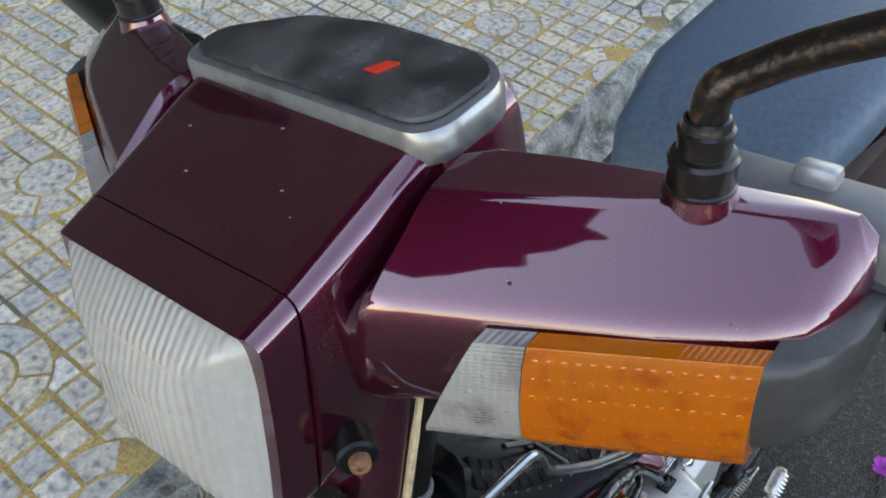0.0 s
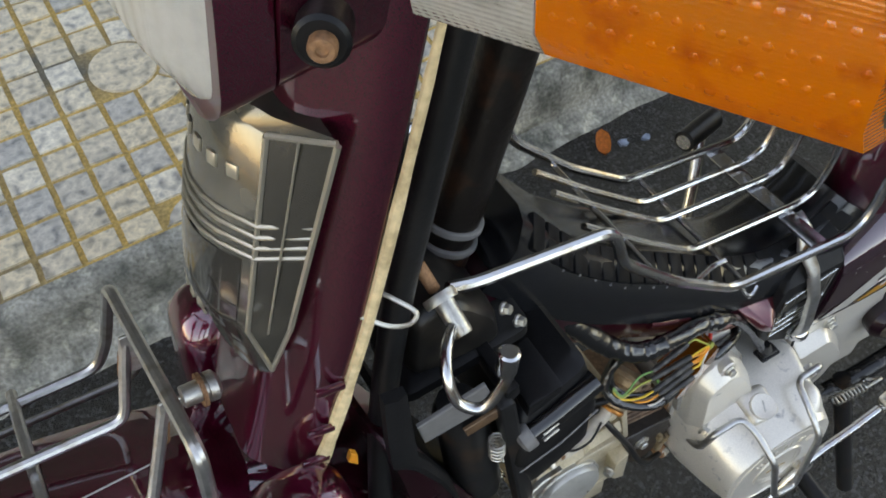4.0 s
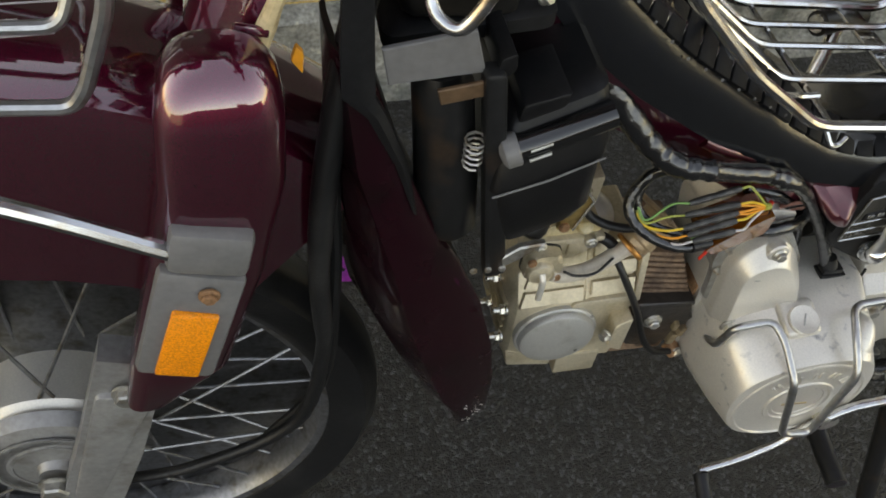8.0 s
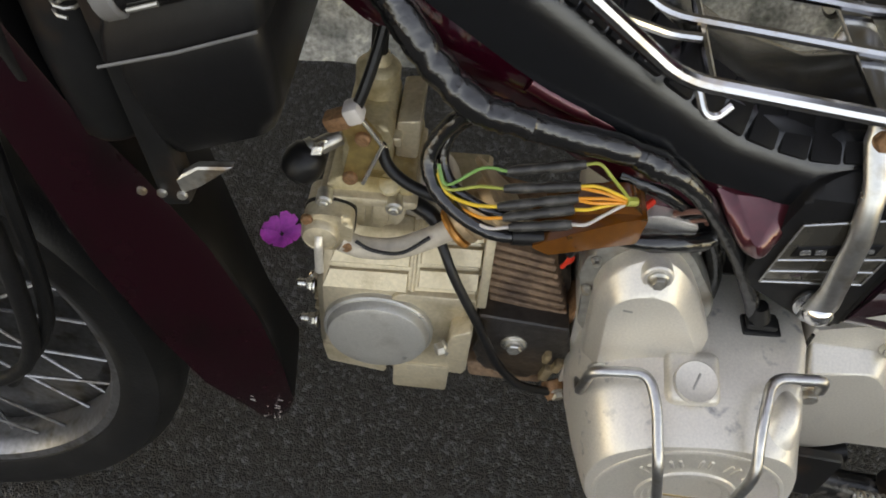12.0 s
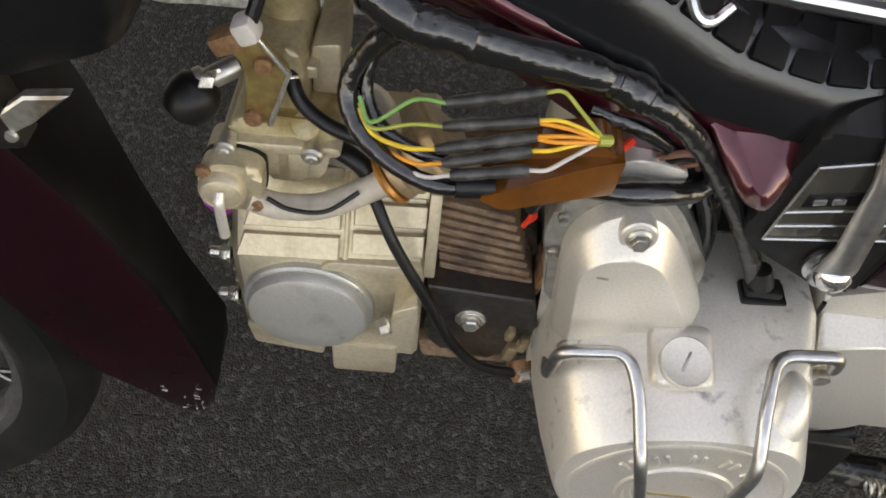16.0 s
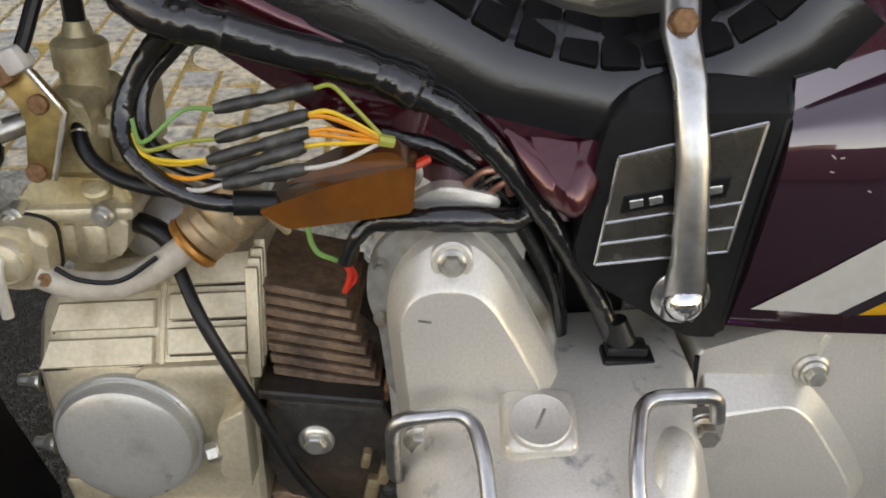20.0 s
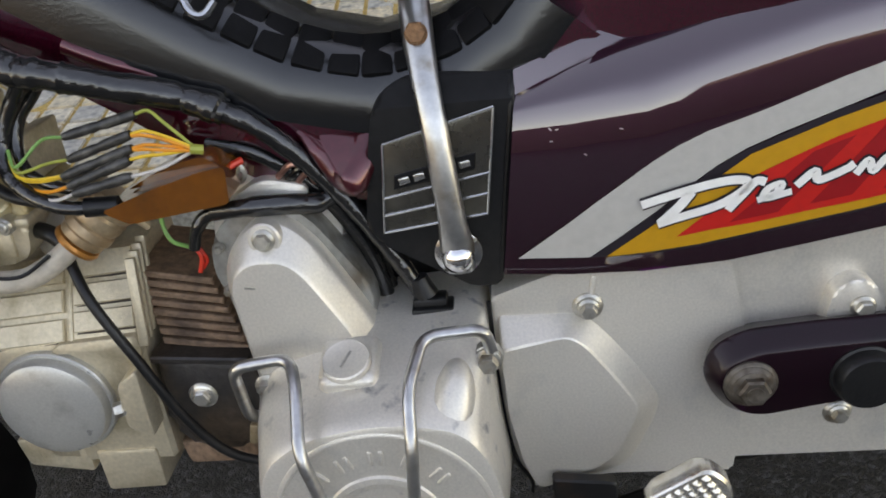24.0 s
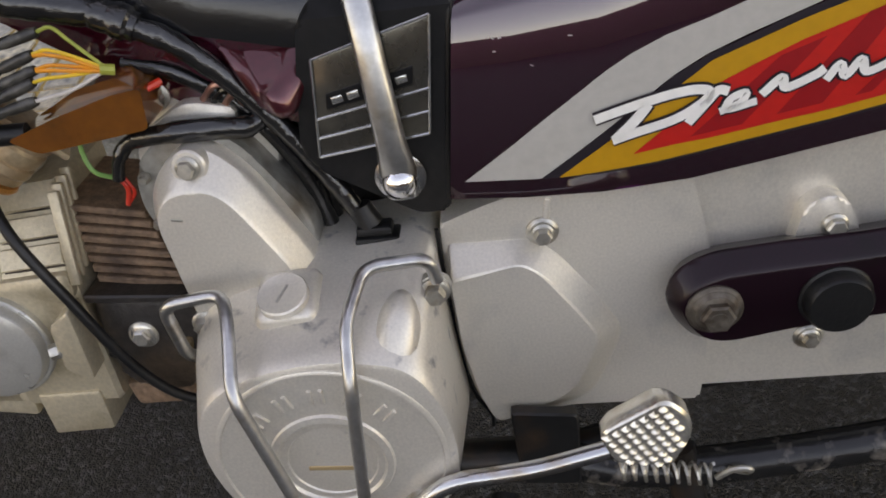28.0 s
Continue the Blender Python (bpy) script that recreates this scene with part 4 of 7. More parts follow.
def crankcase():
    # main left cover, drum-shaped below, its face bulging to the left
    front = [(0.362, 0.290), (0.367, 0.315), (0.388, 0.331), (0.425, 0.3385), (0.459, 0.332), (0.471, 0.313), (0.4765, 0.285), (0.472, 0.256), (0.452, 0.236), (0.42, 0.228), (0.387, 0.235), (0.368, 0.260)]
    back = [(0.352, 0.298), (0.357, 0.340), (0.391, 0.352), (0.420, 0.353), (0.4705, 0.357), (0.4718, 0.338), (0.4750, 0.288), (0.4790, 0.256), (0.462, 0.226), (0.42, 0.215), (0.38, 0.224), (0.356, 0.258)]
    radii = [0.03, 0.02, 0.03, 0.03, 0.012, 0.03, 0.03, 0.03, 0.03, 0.03, 0.03, 0.03]
    stages = []
    for t, y, shrink in ((1.0, 0.075, 1.0), (1.0, 0.034, 1.0), (0.58, 0.004, 1.0), (0.13, -0.0180, 1.0), (0.04, -0.0222, 0.997), (0.0, -0.0243, 0.985), (0.0, -0.0250, 0.95)):
        mixed = [(0.4205 + (x - 0.4205) * shrink, 0.285 + (z - 0.285) * shrink) for x, z in blend(front, back, t)]
        stages.append([(x, y, z) for x, z in rounded(mixed, radii, 4)])
    cover = part("crankcase_cover", loft(stages), COVER_ALLOY, bike, "silver painted crankcase cover, scuffed along its edges", 24)
    part("generator_drum", lathe([(0.0512, -0.001), (0.0512, 0.0010), (0.0502, 0.0016), (0.0490, 0.0016), (0.0484, 0.0008), (0.0275, 0.0008), (0.0268, 0.0020), (0.0240, 0.0024), (0.0228, 0.0012), (0.0200, 0.0010), (0.0192, 0.0002), (0, 0.0002)], (0.4200, -0.0246, 0.2825), (0, -1, 0), 64), ALLOY, cover, "round raised boss with a worn rim")
    # low raised bars where cast lettering stands round the rim
    for k in range(5):
        a = radians(136 - 23 * k)
        for d in (-0.0024, 0.0024):
            c = Vector((0.4200 + 0.0375 * math.cos(a) + d * math.sin(a), -0.0257, 0.2825 + 0.0375 * math.sin(a) - d * math.cos(a)))
            part("cast_bar", box(c, (0.0020, 0.0016, 0.0075), 0.0005, (0, 90 - math.degrees(a), 0)), ALLOY, cover)
    part("worn_slot", box((0.4195, -0.0250, 0.2780), (0.022, 0.001, 0.0024), 0.0004, (0, 4, 0)), material("worn_brass", (0.5, 0.36, 0.2), 0.5, 0.5), cover)
    # tower ahead of the drum, over the chain: a flat face with a wide sloping border
    foot = [(0.3555, 0.322), (0.3507, 0.380), (0.3535, 0.3935), (0.3620, 0.4045), (0.3744, 0.4118), (0.3855, 0.4075), (0.3958, 0.3960), (0.4045, 0.380), (0.4170, 0.355), (0.4250, 0.330)]
    face = [(0.3620, 0.325), (0.3568, 0.380), (0.3592, 0.3890), (0.3650, 0.3945), (0.3744, 0.3965), (0.3838, 0.3950), (0.3905, 0.3885), (0.3978, 0.376), (0.4105, 0.352), (0.4175, 0.330)]
    soft = [0.004, 0.014, 0.008, 0.008, 0.010, 0.008, 0.010, 0.010, 0.012, 0.004]
    part("chain_tower", raised(foot, face, ((0.0, 0.070), (0.0, 0.0335), (0.05, 0.0315), (0.16, 0.0300), (0.84, 0.0212), (0.95, 0.0198), (1.04, 0.0192), (1.12, 0.0191)), soft), ALLOY, cover, "silver painted chain tower with a raised face", 20)
    part("tower_casing", prism(rounded([(0.351, 0.330), (0.3475, 0.366), (0.3425, 0.380), (0.3445, 0.399), (0.356, 0.4105), (0.374, 0.4165), (0.392, 0.408), (0.421, 0.362), (0.41, 0.33)], [0.01, 0.01, 0.008, 0.01, 0.01, 0.014, 0.014, 0.02, 0.01], 4), 0.041, 0.080, 0.003, 2), material("grimy_grey_alloy", (0.33, 0.32, 0.29), 0.45, 0.5, grain=0.15, stain=0.5, stain_scale=45, other=(0.16, 0.13, 0.10), bump=0.3), cover, "weathered casing behind the tower")
    for x, z in ((0.3480, 0.372), (0.3485, 0.395)):
        part("casing_bolt", bolt((x, 0.040, z), (0, -1, 0), 0.0036, 0.003, 0.0026), STEEL, cover)
    part("bolt_boss", lathe([(0.0078, -0.006), (0.0076, 0.0006), (0.0068, 0.0014), (0, 0.0015)], (0.3755, 0.0255, 0.4045), (0, -1, 0.12), 26), ALLOY, cover)
    part("tower_bolt", bolt((0.3755, 0.0240, 0.4048), (0, -1, 0.12), 0.0066, 0.0036, 0.0052), STEEL, cover)
    part("cast_stamp", box((0.3660, 0.0190, 0.3835), (0.0050, 0.0004, 0.0012), 0.0001, (0, 8, 0)), STEEL, cover)
    # oil cap on a short upright boss
    ax = Vector((-0.05, -0.30, 0.95)).normalized()
    at = Vector((0.4078, 0.0030, 0.3522))
    part("cap_boss", box(at - ax * 0.0332 + Vector((0, 0.004, 0)), (0.0285, 0.0290, 0.064), 0.0055, (17.5, -3, 0), 4), ALLOY, cover, "", 50)
    cap = part("oil_cap", lathe([(0.0112, -0.002), (0.0112, 0.0008), (0.0106, 0.0015), (0.0098, 0.0012), (0.0, 0.0012)], at, ax, 40), ALLOY, cover, "round slotted cap")
    part("cap_slot", box(at + ax * 0.0012, (0.0012, 0.0095, 0.0006), 0.0002, (17, 0, -24)), STEEL, cap)
    # tapering hump behind the cap
    hump = lathe([(0.0130, -0.010), (0.0126, -0.003), (0.0108, 0.0022), (0.0074, 0.0054), (0.0035, 0.0066), (0, 0.0069)], (0, 0, 0), (0, 0, 1), 32)
    hump.transform(Matrix.Translation((0.4545, -0.0125, 0.3335)) @ Vector((0.15, -1, 0.62)).to_track_quat("Z", "Y").to_matrix().to_4x4() @ Matrix.Rotation(radians(-16), 4, "Z") @ Matrix.Diagonal((0.80, 1.75, 0.95, 1)))
    part("cover_hump", hump, COVER_ALLOY, cover, "", 60)
    # rear sprocket cover, parted by a dark seam
    back = part("sprocket_cover", prism(rounded([(0.4735, 0.3580), (0.500, 0.3680), (0.535, 0.3740), (0.5835, 0.3760), (0.5910, 0.3440), (0.5945, 0.3280), (0.5945, 0.2620), (0.5925, 0.2435), (0.5275, 0.2448), (0.4880, 0.2365), (0.4795, 0.2620), (0.4755, 0.2890), (0.4735, 0.3200)], [0.002, 0.01, 0.01, 0.002, 0.01, 0.01, 0.003, 0.002, 0.005, 0.003, 0.01, 0.02, 0.02], 4), 0.040, 0.085, 0.003, 3), ALLOY, bike, "silver painted sprocket cover")
    foot = [(0.4760, 0.3478), (0.5145, 0.3468), (0.5255, 0.3375), (0.5435, 0.3125), (0.5540, 0.2935), (0.5515, 0.2825), (0.5380, 0.2500), (0.4895, 0.2400), (0.4815, 0.2620), (0.4768, 0.3000)]
    face = [(0.4765, 0.3365), (0.5090, 0.3422), (0.5180, 0.3350), (0.5345, 0.3115), (0.5420, 0.2985), (0.5395, 0.2890), (0.5290, 0.2640), (0.4905, 0.2470), (0.4830, 0.2660), (0.4775, 0.3000)]
    part("cover_swell", raised(foot, face, ((0.0, 0.050), (0.0, 0.0392), (0.10, 0.0378), (0.88, 0.0290), (1.0, 0.0276), (1.15, 0.0270)), [0.003, 0.008, 0.008, 0.012, 0.010, 0.010, 0.012, 0.006, 0.01, 0.01]), ALLOY, back, "", 20)
    part("cover_gasket", tube([(0.4722, 0.0375, 0.3575), (0.4726, 0.0372, 0.3425), (0.4733, 0.0372, 0.320), (0.4752, 0.0372, 0.289), (0.4792, 0.0372, 0.261), (0.4868, 0.0372, 0.2450), (0.4872, 0.0372, 0.2365)], 0.0011, 8), BLACK, back, "dark joint between the covers")
    part("grime_ring", lathe([(0.0094, 0.0), (0.0092, 0.0005), (0.0076, 0.0006)], (0.5190, 0.0412, 0.3502), (0, -1, 0), 24), bpy.data.materials["rusty_bolt"], back, "oily grime round a bolt")
    part("sprocket_bolt", join(bolt((0.5190, 0.0378, 0.3502), (0, -1, 0), 0.0072, 0.0042, 0.0054), lathe([(0.0078, 0), (0.0072, 0.002), (0.0058, 0.003)], (0.5190, 0.0410, 0.3502), (0, -1, 0), 20)), STEEL, back)
    part("cover_vein", box((0.5215, 0.0398, 0.3610), (0.0030, 0.0020, 0.0120), 0.0009, (0, 8, 0)), ALLOY, back)
    # chain case of pressed steel behind
    case = part("chain_case", prism(rounded([(0.575, 0.374), (0.62, 0.386), (0.70, 0.396), (0.86, 0.396), (0.90, 0.35), (0.90, 0.29), (0.86, 0.247), (0.585, 0.2485), (0.585, 0.33)], [0.004, 0.01, 0.02, 0.04, 0.03, 0.03, 0.03, 0.004, 0.01], 4), 0.0445, 0.085, 0.005, 3), ALLOY, bike, "silver painted chain case")
    part("case_tab", prism(rounded([(0.6265, 0.330), (0.6310, 0.3538), (0.6400, 0.3590), (0.6480, 0.3565), (0.6540, 0.3460), (0.6565, 0.330)], 0.006, 4), 0.0350, 0.05, 0.002, 2), COVER_ALLOY, case)
    part("case_bolt", bolt((0.6440, 0.0345, 0.3440), (0, -1, 0), 0.0078, 0.004, 0.0058), STEEL, case)
    part("case_bolt", join(bolt((0.6440, 0.0435, 0.2750), (0, -1, 0), 0.0070, 0.004, 0.0052), lathe([(0.0080, 0), (0.0072, 0.002), (0.0058, 0.003)], (0.6440, 0.046, 0.2750), (0, -1, 0), 20)), STEEL, case)
    # swing arm end, dark plum, its upper edge sloping away
    foot = [(0.5705, 0.3180), (0.5750, 0.3310), (0.5890, 0.3395), (0.6227, 0.3422), (0.6473, 0.3430), (0.6755, 0.3456), (0.90, 0.3710), (0.90, 0.3290), (0.6821, 0.3030), (0.6287, 0.2975), (0.5986, 0.2915), (0.5855, 0.2935), (0.5762, 0.3035)]
    face = [(0.5765, 0.3165), (0.5815, 0.3260), (0.5930, 0.3310), (0.6227, 0.3335), (0.6473, 0.3350), (0.6755, 0.3376), (0.90, 0.3620), (0.90, 0.3330), (0.6821, 0.3065), (0.6287, 0.3010), (0.5995, 0.2955), (0.5890, 0.2972), (0.5812, 0.3052)]
    arm = part("swing_arm", raised(foot, face, ((1.0, 0.046), (0.0, 0.0285), (0.12, 0.0262), (0.85, 0.0212), (1.0, 0.0200), (1.2, 0.0196)), [0.012, 0.012, 0.008, 0.01, 0.01, 0.01, 0.006, 0.006, 0.02, 0.02, 0.012, 0.010, 0.012], 5), PLUM_ARM, bike, "dark plum pressed swing arm")
    nut = part("pivot_nut", join(lathe([(0.0125, 0), (0.0125, 0.0015), (0.0118, 0.0024), (0.0110, 0.0028), (0.0106, 0.0036), (0.0090, 0.0050)], (0.5912, 0.0200, 0.3150), (0, -1, 0), 32), bolt((0.5912, 0.0160, 0.3150), (0, -1, 0), 0.0134, 0.0045, 0.0092)), material("rusty_nut", (0.13, 0.11, 0.09), 0.5, 0.6, grain=0.3, stain=0.5, stain_scale=140, other=(0.06, 0.04, 0.028)), arm, "rust-speckled steel pivot nut")
    part("pivot_dimple", lathe([(0.0042, 0), (0.0040, 0.0004), (0.0030, 0.0002), (0, 0.0002)], (0.5912, 0.0103, 0.3150), (0, -1, 0), 16), bpy.data.materials["rusty_nut"], nut)
    part("rubber_plug", lathe([(0.0158, 0), (0.0158, 0.0012), (0.0146, 0.0018), (0.0142, 0.0070), (0.0130, 0.0086), (0.004, 0.0092), (0, 0.0092)], (0.6425, 0.0200, 0.3165), (0, -1, 0), 40), RUBBER, arm, "round black rubber plug")
    # wire guard round the drum
    guard = part("wire_guard", bent([(0.357, 0.024, 0.308), (0.3545, 0.010, 0.318), (0.3547, 0.0030, 0.3518), (0.3826, 0.0028, 0.3557), (0.3872, -0.012, 0.3500), (0.3905, -0.036, 0.333), (0.408, -0.041, 0.262), (0.433, -0.041, 0.258), (0.4385, -0.036, 0.335), (0.4375, -0.020, 0.3520), (0.4435, 0.0050, 0.3614), (0.4705, 0.0060, 0.3625), (0.4728, 0.0080, 0.3500)], 0.0029, 0.008, 12), GALVANISED, bike, "bent dull wire engine guard")
    part("guard_bolt", join(bolt((0.4706, 0.0120, 0.3420)), lathe([(0.0075, 0), (0.0072, 0.004), (0.0062, 0.0045)], (0.4706, 0.0165, 0.3420), (0, -1, 0), 20)), STEEL, guard)
    part("guard_bolt", bolt((0.3638, 0.0195, 0.3295)), STEEL, guard)
    return cover


def cylinder():
    # head: an upright face with a shoulder that slopes back, rounded off at its outer end
    rings = []
    for x, yf, lo, sh, top in ((0.2030, 0.058, 0.288, 0.334, 0.350), (0.2045, 0.049, 0.280, 0.339, 0.358), (0.2085, 0.0445, 0.274, 0.3415, 0.366), (0.2150, 0.0430, 0.270, 0.3425, 0.374), (0.2250, 0.0425, 0.269, 0.3430, 0.380), (0.2400, 0.0425, 0.267, 0.3435, 0.384), (0.2920, 0.0430, 0.266, 0.3450, 0.387), (0.2945, 0.0450, 0.268, 0.3440, 0.385)):
        back = yf + (top - sh) * 0.56
        rings.append([(x, y, z) for y, z in rounded([(0.115, lo), (yf, lo), (yf, sh), (back, top), (0.115, top)], [0.001, 0.004, 0.004, 0.003, 0.001], 3)])
    head = part("cylinder_head", loft(rings), ALLOY_WORN, bike, "cream-grey weathered cast cylinder head", 30)
    part("head_dome", lathe([(0.0316, -0.002), (0.0316, 0.0024), (0.0309, 0.0032), (0.0296, 0.0032), (0.0290, 0.0062), (0.0280, 0.0082), (0.0252, 0.0096), (0.012, 0.0106), (0, 0.0108)], (0.2402, 0.0420, 0.3105), (0, -1, 0), 52), DOME, head, "smooth round cam cover with a thin lip", 24)

    def slope(x, t, lift):
        return Vector((x, 0.0440 + 0.0232 * t - 0.872 * lift, 0.3445 + 0.0405 * t + (x - 0.255) * 0.065 + 0.489 * lift))

    oily = material("oily_black_iron", (0.035, 0.03, 0.027), 0.4, 0.2, grain=0.3, stain=0.4, other=(0.09, 0.06, 0.04), bump=0.5)
    # broad cooling ribs on the shoulder, parted by thin grooves, in two groups beside a web
    for x0, x1, t0, t1 in ((0.2085, 0.2553, 0.02, 0.27), (0.2120, 0.2556, 0.34, 0.59), (0.2185, 0.2560, 0.66, 0.97), (0.2608, 0.2932, 0.10, 0.33), (0.2611, 0.2935, 0.40, 0.63), (0.2614, 0.2938, 0.70, 0.98)):
        tip = 0.0035 if x0 < 0.23 else 0.0
        part("head_rib", loft([[slope(x0 + g + tip, t1 - g * 20, h), slope(x1 - g, t1 - g * 20, h), slope(x1 - g, t0 + g * 20, h), slope(x0 + g, t0 + g * 20, h)] for h, g in ((-0.004, 0.0), (0.0030, 0.0), (0.0038, 0.0006))]), ALLOY_WORN, head)
        # thin dark line along each rib's foot, standing in for the groove's shade
        part("groove_grime", tube([slope(x0 + 0.0005, t0 - 0.012, 0.0004), slope(x1 - 0.0005, t0 - 0.012, 0.0004), slope(x1 + 0.0006, t1 - 0.05, 0.0004)], 0.0006, 6, smooth=False), oily, head)
    part("head_web", tube([slope(0.2580, -0.04, 0.0002), slope(0.2581, 0.10, 0.0008), slope(0.2585, 0.95, 0.0006)], 0.0014, 8, smooth=False), ALLOY_WORN, head)
    part("head_step", prism(rounded([(0.246, 0.3405), (0.251, 0.3460), (0.2935, 0.3485), (0.2945, 0.336), (0.286, 0.331), (0.266, 0.340)], 0.003, 3), 0.0405, 0.05, 0.002, 2), ALLOY_WORN, head)
    part("head_lug", prism(rounded([(0.2805, 0.299), (0.2815, 0.326), (0.2935, 0.3345), (0.2930, 0.292)], 0.003, 3), 0.0300, 0.05, 0.003, 2), ALLOY_WORN, head)
    part("head_bolt", bolt((0.2800, 0.0345, 0.3095), (-1, -0.55, 0), 0.0072, 0.005, 0.005), STEEL, head)
    part("head_foot", prism(rounded([(0.2497, 0.275), (0.2843, 0.275), (0.2838, 0.2480), (0.2500, 0.2470)], 0.002, 2), 0.0415, 0.10, 0.0015, 2), ALLOY_WORN, head)
    part("head_tab", prism(rounded([(0.2060, 0.285), (0.2455, 0.285), (0.2455, 0.2600), (0.2090, 0.2665)], 0.003, 3), 0.0425, 0.10, 0.002, 2), ALLOY_WORN, head)
    for k in range(5):
        part("head_fin", box((0.2032, 0.074, 0.297 + 0.0095 * k), (0.0045, 0.042, 0.0028), 0.0008), ALLOY_WORN, head)
    for z, y in ((0.298, 0.051), (0.331, 0.052), (0.336, 0.078), (0.300, 0.082)):
        part("head_stud", join(lathe([(0.0028, 0), (0.0028, 0.010), (0.0020, 0.011)], (0.203, y, z), (-1, 0, 0), 12), bolt((0.203, y, z), (-1, 0, 0), 0.0072, 0.0045, 0.0052)), POLISHED, head)
    # fins on the head's rear side, end on to the barrel
    for k in range(4):
        part("side_fin", box((0.2965, 0.0475 + 0.0056 * k, 0.3640 + 0.0015 * k), (0.0052, 0.0030, 0.046), 0.0008, (-14, 0, 0)), ALLOY_WORN, head)
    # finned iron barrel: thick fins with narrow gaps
    # the core, seen in the gaps, has a far darker colour than the fins
    barrel = part("cylinder_barrel", prism(rounded([(0.294, 0.262), (0.294, 0.368), (0.330, 0.362), (0.346, 0.345), (0.354, 0.30), (0.335, 0.262)], 0.004, 3), 0.070, 0.115, 0.004, 2), material("dark_core_iron", (0.035, 0.022, 0.015), 0.7, grain=0.3, stain=0.4, other=(0.07, 0.04, 0.025)), bike, "rusty brown finned iron barrel")
    for k in range(8):
        z = 0.3725 - k * 0.0053
        x0, x1, y = 0.2948 + 0.0009 * k, 0.3325 + k * 0.0019, 0.0590 - 0.0010 * k
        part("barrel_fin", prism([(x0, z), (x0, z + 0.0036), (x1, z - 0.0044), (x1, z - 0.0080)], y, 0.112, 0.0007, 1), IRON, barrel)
    part("fin_rim", box((0.3495, 0.062, 0.3310), (0.0035, 0.024, 0.016), 0.001, (0, 14, 0)), RUST, barrel)
    part("barrel_flange", prism(rounded([(0.298, 0.331), (0.348, 0.327), (0.354, 0.300), (0.338, 0.272), (0.31, 0.272), (0.296, 0.29)], 0.006, 3), 0.0435, 0.075, 0.004, 2), oily, barrel)
    part("flange_rib", prism(rounded([(0.2965, 0.3345), (0.3475, 0.3300), (0.3480, 0.3260), (0.2965, 0.3300)], 0.001, 2), 0.0415, 0.06, 0.001, 1), oily, barrel)
    part("barrel_bolt", join(bolt((0.3191, 0.0420, 0.3090), (0, -1, 0), 0.0082, 0.004, 0.0068), lathe([(0.0078, 0), (0.0078, 0.0012)], (0.3191, 0.0430, 0.3090), (0, -1, 0), 22)), POLISHED, barrel)
    for x, z, c in ((0.3420, 0.283, 0.006), (0.3475, 0.292, 0.005), (0.3400, 0.300, 0.004)):
        part("barrel_lug", box((x, 0.0440, z), (c, 0.010, c * 2.2), 0.0014, (0, 12, 0)), material("tan_oily_lug", (0.30, 0.22, 0.13), 0.45, 0.4, grain=0.3, stain=0.5, stain_scale=90, other=(0.09, 0.06, 0.04)) if c == 0.006 else bpy.data.materials["tan_oily_lug"], barrel)
    part("drain_block", prism(rounded([(0.294, 0.2720), (0.344, 0.2700), (0.343, 0.2560), (0.297, 0.2560)], 0.003, 2), 0.050, 0.085, 0.002, 2), IRON, barrel)
    # crankcase mouth and breather clamp
    part("crank_mouth", prism(rounded([(0.343, 0.387), (0.347, 0.41), (0.372, 0.425), (0.395, 0.42), (0.36, 0.34), (0.359, 0.275), (0.353, 0.262), (0.351, 0.32), (0.349, 0.35)], 0.006, 3), 0.047, 0.11, 0.004, 2), ALLOY, barrel)
    clamp = part("hose_clamp", lathe([(0.0065, 0), (0.007, 0.003), (0.0065, 0.008), (0.005, 0.012)], (0.349, 0.05, 0.262), (0.4, -1, -0.6), 14), RUST, barrel)
    part("clamp_bolt", bolt((0.3525, 0.0430, 0.2605), (0.3, -1, -0.2), 0.007, 0.004, 0.005), STEEL, clamp)
    part("breather_hose", tube([(0.267, 0.052, 0.392), (0.272, 0.044, 0.386), (0.2805, 0.036, 0.370), (0.2955, 0.033, 0.338), (0.3105, 0.034, 0.300), (0.327, 0.037, 0.274), (0.347, 0.042, 0.261)], 0.0027, 12), RUBBER, bike, "black rubber breather hose")


